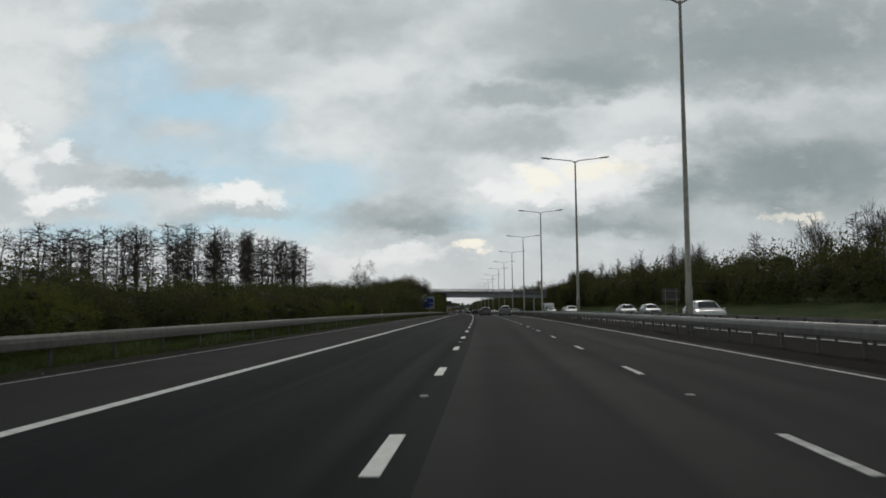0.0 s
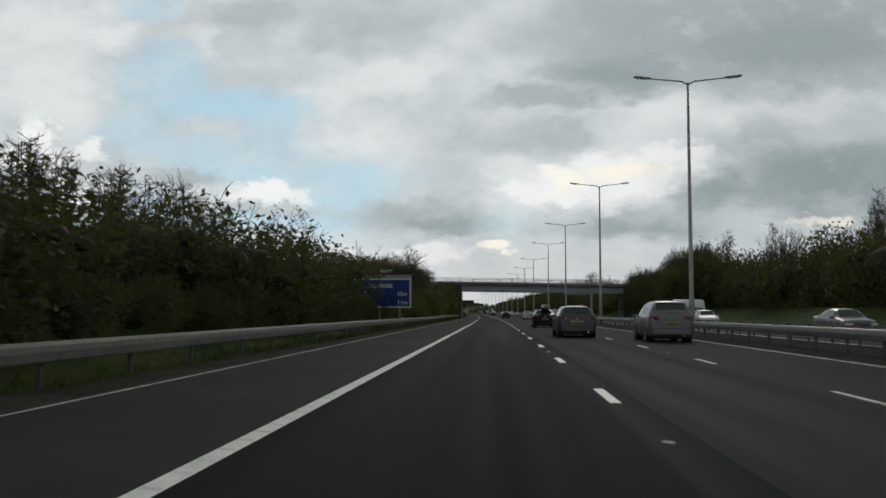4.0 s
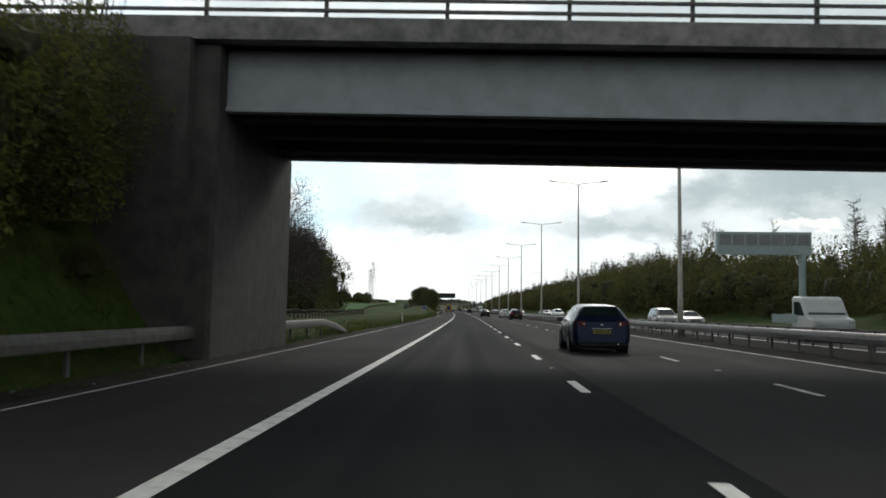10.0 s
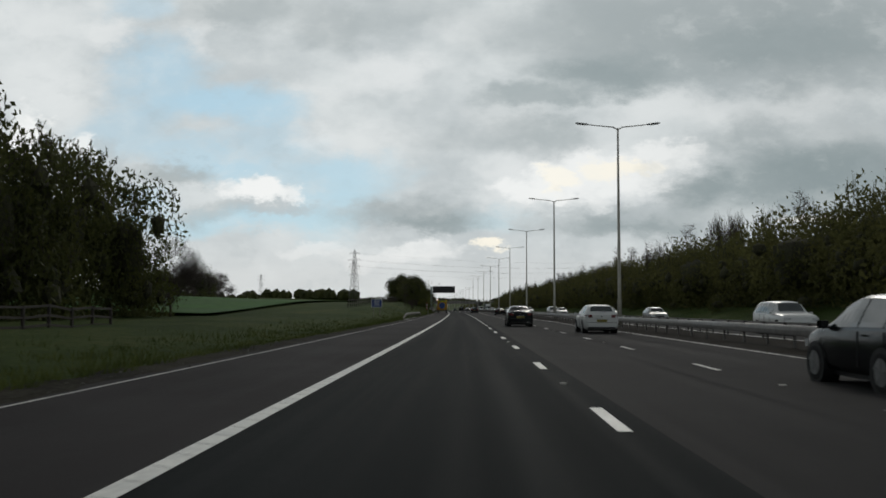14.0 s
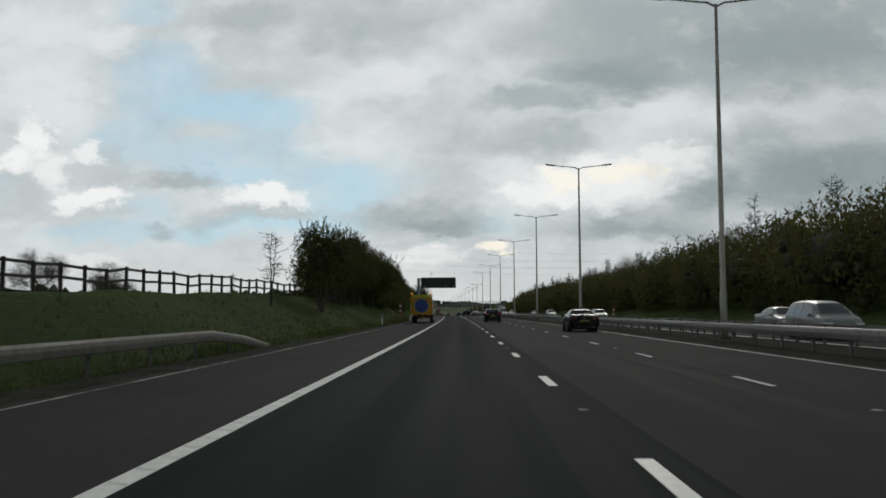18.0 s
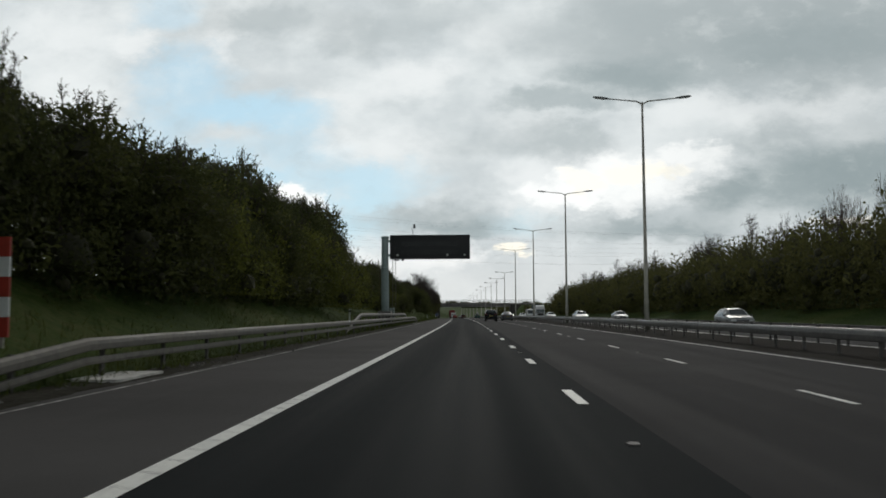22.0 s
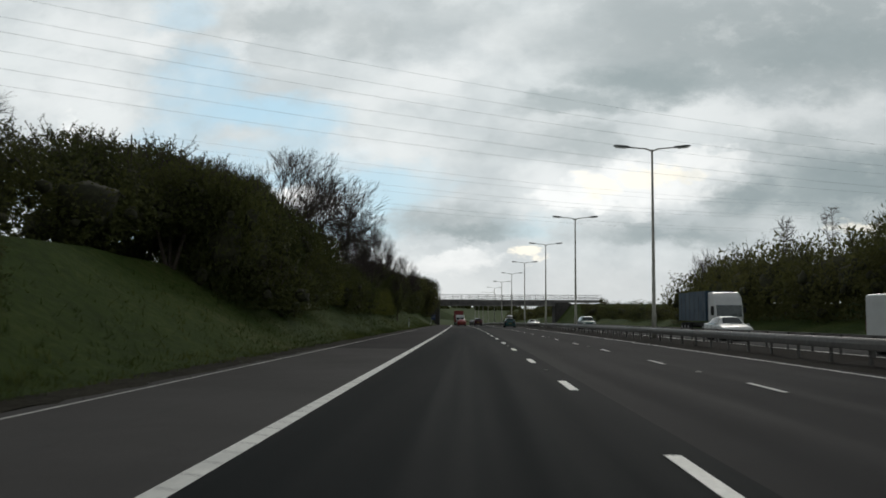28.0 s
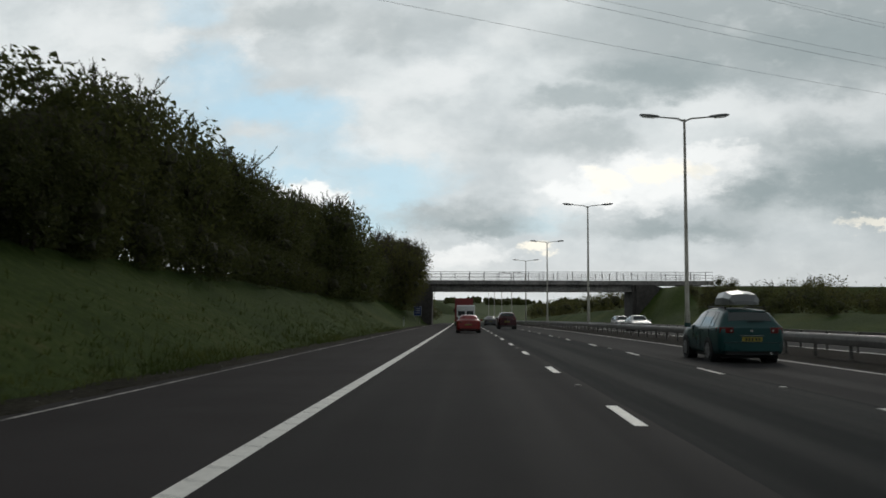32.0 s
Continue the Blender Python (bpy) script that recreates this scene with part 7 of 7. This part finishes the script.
for z in (1.5, 2.2, 2.5, 2.78):
    for y in (.2, .75, 1.3):
        cage.tube((.45, y, z), (1.08, y, z), .015, .015, 5)
    for x in (.45, 1.08):
        cage.tube((x, .2, z), (x, 1.3, z), .015, .015, 5)
part("cone_cage", cage, M_ALU, tk, "welded steel cone cage")


def cone(x, y, z):
    c = thing("traffic_cone", "red and white traffic cone standing on the lorry bed", "traffic cone", group="cones on the lorry", m=place(576.2, -1.62, 0) @ Matrix.Translation((x, y, z)))
    part("base", Mesh().box((0, 0, .03), (.42, .42, .06), bev=0.04), M_TRIM, c)
    part("cone_body", Mesh().turned((0, 0, .05), (0, 0, .98), [(0, .17), (.28, .13), (.281, .12), (.72, .07), (.721, .07), (1, .03)], 18), M_CONE, c)
    part("white_band", Mesh().turned((0, 0, .36), (0, 0, .76), [(0, .127), (1, .070)], 18), M_WHITE, c)


for x, y, z in ((.85, 1.85, 1.75), (.78, 2.5, 1.72), (.62, .7, 1.25), (.35, 1.9, 1.75)):
    cone(x, y, z)
for x, y, z, sx, sy, sz in ((.1, 2.6, 1.4, 1.3, 1.6, .65), (0, 5.0, 1.35, 1.6, 2.4, .55)):
    cr = thing("crate", "green plastic crate of road equipment on the lorry", "crate", group="crates on the lorry", m=place(576.2, -1.62, 0) @ Matrix.Translation((x, y, 1.08)))
    part("crate_body", Mesh().box((0, 0, sz / 2), (sx, sy, sz), bev=0.04), M_MESH, cr)
    part("crate_rim", Mesh().box((0, 0, sz - .04), (sx + .05, sy + .05, .07), bev=0.04), M_MESH, cr)
for x, y, h, tl in ((.9, 5.0, 1.75, .05), (.75, 4.4, 1.6, -.05), (.95, 6.3, 1.7, 0), (.5, 4.6, 1.5, .1), (.3, 5.6, 1.3, -.1), (.6, 5.4, 1.65, .04)):
    po = thing("sign_frame_pole", "dark steel pole standing on the lorry bed", "pole", group="poles on the lorry", m=place(576.2, -1.62, 0) @ Matrix.Translation((x, y, 1.08)))
    part("tube", Mesh().tube((0, 0, 0), (tl, tl, h), .03, .03, 7), M_TRIM, po)
    part("foot", Mesh().box((0, 0, .02), (.2, .2, .04)), M_TRIM, po)
# ---- roadside fence, posts, signs, pylons, wires ----


def fence(s0, s1, d0, d1, height, gap, label, rails=2):
    f = thing("fence", label, "fence")
    n = int((s1 - s0) / gap)
    pm = Mesh().box((0, 0, height / 2 - .15), (.13, .13, height + .3), bev=0.02).data("post", M_WOOD)
    pts = []
    for i in range(n + 1):
        s = s0 + i * gap
        d = d0 + (d1 - d0) * i / n
        g = ground_at(s, d)
        ob = part("post", pm, M_WOOD, f)
        ob.matrix_basis = place(s, d, g) @ Matrix.Rotation(rng.uniform(-.03, .03), 4, "Y")
        pts.append(at(s, d, g))
    for i in range(n):
        for k in range(rails):
            z = height * (0.90 - 0.42 * k)
            a, b = pts[i] + Vector((0, 0, z + rng.uniform(-.03, .03))), pts[i + 1] + Vector((0, 0, z + rng.uniform(-.03, .03)))
            q = (b - a).to_track_quat("Y", "Z").to_matrix()
            part("rail", Mesh().box((a + b) / 2, (.045, (b - a).length + .05, .11), q), M_WOOD, f)
    return f


fence(493, 566, -13.4, -10.6, 1.12, 1.9, "darkened timber post-and-rail fence along the bank")
fence(566, 640, -10.6, -10.2, 1.15, 1.9, "darkened timber post-and-rail fence behind the hawthorns")
fence(312, 420, -14.0, -16.5, 1.0, 2.4, "low timber fence below the oaks, toned dark for their shade", 3)
fence(893, 960, -11.0, -11.0, 1.25, 2.0, "timber fence along the top of the grass bank")

mp = thing("marker_post", "white marker post with dark top beside the shoulder", "marker post", group="marker posts")
part("shaft", Mesh().box((0, 0, .42), (.10, .06, 1.05), bev=0.02), M_WHITE, mp)
part("band", Mesh().box((0, -.004, .80), (.104, .062, .16), bev=0.02), M_BLACK, mp)
part("reflector", Mesh().box((0, -.034, .62), (.06, .012, .12)), M_LENS, mp)
for s, d in ((67.2, -5.2), (163.0, -5.2), (261.0, -5.0), (354.1, -4.9), (562.2, -4.5), (656, -5.8), (774.5, -5.0), (976, -5.0)):
    copy_thing(mp, place(s, d, ground_at(s, d)))
mp.matrix_basis = place(875.0, -5.0, ground_at(875.0, -5.0))

rw = thing("striped_post", "red and white striped post board near the barrier", "marker board", group="striped boards", m=place(611.9, -6.0, ground_at(611.9, -6.0)))
for i in range(5):
    part("stripe", Mesh().box((0, 0, .35 + i * .36), (.30, .05, .355)), M_CONE if i % 2 == 0 else M_WHITE, rw)
part("stake", Mesh().box((0, .05, .1), (.07, .05, 1.0)), M_COLUMN, rw)
copy_thing(rw, place(648, 31.6, 0.0, 180))

# small blue signs
for s, d, w, h, z, lab in ((472, -7.5, 1.2, 0.9, 1.0, "small blue information sign on a post beside the field"), (1012, -5.2, 1.2, 1.5, 0.9, "small blue countdown sign on the bank")):
    b = thing("blue_sign", lab, "road sign", m=place(s, d, ground_at(s, d)))
    part("panel", Mesh().box((0, 0, z + h / 2), (w, .04, h), bev=0.01), M_WHITE, b)
    part("blue_face", Mesh().box((0, -.024, z + h / 2), (w - .1, .01, h - .1)), M_BLUE, b)
    for i in range(3):
        part("text_bar", Mesh().box((0, -.031, z + h * (.75 - .22 * i)), (w * .55, .006, h * .07)), M_WHITE, b)
    for x in (-w * .3, w * .3):
        part("sign_post", Mesh().tube((x, .05, -.3), (x, .05, z + h), .035, .035, 7), M_COLUMN, b)
bk = thing("direction_sign", "grey back of a sign for the opposite carriageway", "road sign", m=place(107, 32.3, ground_at(107, 32.3)))
part("panel", Mesh().box((0, 0, 2.6), (2.6, .06, 2.0), bev=0.01), M_POST, bk)
for x in (-.8, .8):
    part("sign_post", Mesh().tube((x, -.08, -.4), (x, -.08, 3.6), .06, .06, 8), M_COLUMN, bk)
for z in (2.0, 3.2):
    part("back_rail", Mesh().box((0, -.06, z), (2.5, .06, .08)), M_COLUMN, bk)

# drain covers and broken kerb stones beside the shoulder
for s, d, w, l in ((612.6, -4.15, .95, 2.2), (470, -4.1, .7, 1.6), (478, -4.2, .5, 1.2), (486, -4.1, .6, .9), (700, -4.0, .7, .8)):
    dc = thing("drain_slab", "pale concrete drain slab sunk in the verge", "drain", group="drain slabs", m=place(s, d, 0.02))
    part("slab", Mesh().box((0, 0, .01), (w, l, .06), bev=0.05), M_WORN, dc)


def pylon(s, d, base, height, label):
    p = thing("pylon", label, "pylon", group="power line", m=place(s, d, base, -28))

    def half(z):
        k = z / height
        return 1.7 * (1 - k) ** 1.2 + 0.40

    legs, lace = Mesh(), Mesh()
    zs = [0, .16, .30, .42, .52, .61, .70, .79, .88, .96]
    zs = [z * height for z in zs]
    for i in range(len(zs) - 1):
        a, b = half(zs[i]), half(zs[i + 1])
        cs = [(1, 1), (-1, 1), (-1, -1), (1, -1)]
        for j in range(4):
            x, y = cs[j]
            u, v = cs[(j + 1) % 4]
            legs.tube((x * a, y * a, zs[i]), (x * b, y * b, zs[i + 1]), .08, .07, 4, False)
            lace.tube((x * a, y * a, zs[i]), (u * b, v * b, zs[i + 1]), .035, .035, 3, False)
            lace.tube((u * a, v * a, zs[i]), (x * b, y * b, zs[i + 1]), .035, .035, 3, False)
    legs.tube((0, 0, zs[-1]), (0, 0, height), .25, .06, 4, False)
    part("leg_frame", legs, M_POST, p)
    part("lattice", lace, M_POST, p)
    for z, w in ((.62, 3.2), (.76, 3.8), (.90, 3.0)):
        arm = Mesh()
        for sx in (1, -1):
            arm.tube((sx * half(z * height), .4, z * height), (sx * w, 0, z * height + .2), .07, .05, 3, False).tube((sx * half(z * height), -.4, z * height), (sx * w, 0, z * height + .2), .07, .05, 3, False).tube((sx * half(z * height), 0, z * height + 1.0), (sx * w, 0, z * height + .2), .06, .05, 3, False)
            arm.tube((sx * w, 0, z * height + .2), (sx * w, 0, z * height - .7), .07, .07, 5, False)
        part("cross_arm", arm, M_POST, p)
    return p


pylon(840.5, -47, 8.0, 25.0, "steel lattice electricity pylon in the field")
pylon(903, -52, 6.0, 25.0, "second steel lattice electricity pylon")
pylon(1150, -150, 10.0, 24.0, "distant steel lattice electricity pylon")
M_WIRE = material("power_wire", (0.05, 0.05, 0.05), 0.6, metal=0.5, bump=0)
for (s, d), (s2, d2) in (((840.5, -47), (930, 112)), ((903, -52), (988, 100))):
    for k in range(6):
        h = 23.8 + (k // 2) * 3.4
        off = 3.4 if k % 2 else -3.4
        a, b = at(s, d, h) + Vector((off * .85, -off * .5, 0)), at(s2, d2, h + 1.0) + Vector((off * .85, -off * .5, 0))
        cu = Mesh()
        for i in range(25):
            t = i / 24
            p = a.lerp(b, t) + Vector((0, 0, -8.8 * t * (1 - t)))
            cu.v += [tuple(p + Vector((.012 * math.cos(w), 0, .012 * math.sin(w)))) for w in (0, 2.09, 4.19)]
        for i in range(24):
            for j in range(3):
                cu.f.append((3 * i + j, 3 * i + (j + 1) % 3, 3 * i + 3 + (j + 1) % 3, 3 * i + 3 + j))
        tagged(part("power_wire", cu, M_WIRE, fix=False), "thin overhead power wire crossing the motorway", "wire", group="overhead wires")
far_mast = thing("mast", "slim distant lattice mast above the trees", "mast", m=place(1500, 330, ground_at(1500, 330)))
part("shaft", Mesh().tube((0, 0, 0), (0, 0, 34), 1.0, .7, 4).tube((0, 0, 34), (0, 0, 38), .2, .1, 4), M_POST, far_mast)
part("gantry", Mesh().box((0, 0, 22), (3.0, 3.0, .4)), M_POST, far_mast)

# tufts of grass along both verges and on the banks
gr, r = Mesh(), random.Random(3)
for i in range(44000):
    s = r.uniform(-15, 960)
    d = -4.05 - abs(r.gauss(0, 1.0)) * 2.4 if r.random() < 0.9 else r.uniform(31.0, 34)
    if r.random() < 0.35:
        d = -4.1 - r.random() * 0.9
    g = at(s, d, ground_at(s, d) - .02)
    tall = 1.6 if math.sin(s * 0.31) + math.sin(s * 0.083 + d) > 0.5 else 1.0
    for k in range(3):
        a = r.uniform(0, 6.28)
        h = r.uniform(.07, .22) * tall
        w = Vector((math.cos(a), math.sin(a), 0)) * .018
        o = Vector((r.gauss(0, .10), r.gauss(0, .10), 0))
        tip = g + o + Vector((r.gauss(0, .09), r.gauss(0, .09), h))
        gr.add([g + o - w, g + o + w, tip], [(0, 1, 2)])
M_BLADE = material("grass_blades", (0.046, 0.074, 0.015), 0.9, vary=0.3, grain=1.0, patch=0.15, bump=0, second=(0.082, 0.096, 0.026), island=0.3)
leafy(M_BLADE, 0.5)
tagged(part("grass", gr, M_BLADE, fix=False), "rough grass tufts along the verges", "grass", kind="stuff")

# loose stones and bits of litter along the shoulder's edge
st_, r = Mesh(), random.Random(9)
for i in range(4200):
    s = r.uniform(-10, 930)
    d = -3.95 + r.gauss(0, 0.26)
    z = r.uniform(.012, .04) * (1.6 if 596 < s < 730 else 1.0)
    c = at(s, d, max(ground_at(s, d), 0.0) + z * .3)
    a = r.uniform(0, 6.28)
    vs = [c + Vector((math.cos(a + k * 2.09) * z * r.uniform(.7, 1.3), math.sin(a + k * 2.09) * z * r.uniform(.7, 1.3), 0)) for k in range(3)]
    st_.add(vs + [c + Vector((0, 0, z * .8)), c - Vector((0, 0, z * .5))], [(0, 1, 3), (1, 2, 3), (2, 0, 3), (1, 0, 4), (2, 1, 4), (0, 2, 4)])
M_STONE = material("loose_stones", (0.075, 0.070, 0.062), 0.9, vary=0.5, grain=6, patch=0.8, bump=0.2, second=(0.16, 0.155, 0.145), island=0.6, spec=0.1)
tagged(part("gravel", st_, M_STONE, fix=False), "loose grey stones and grit along the shoulder", "gravel", kind="stuff")
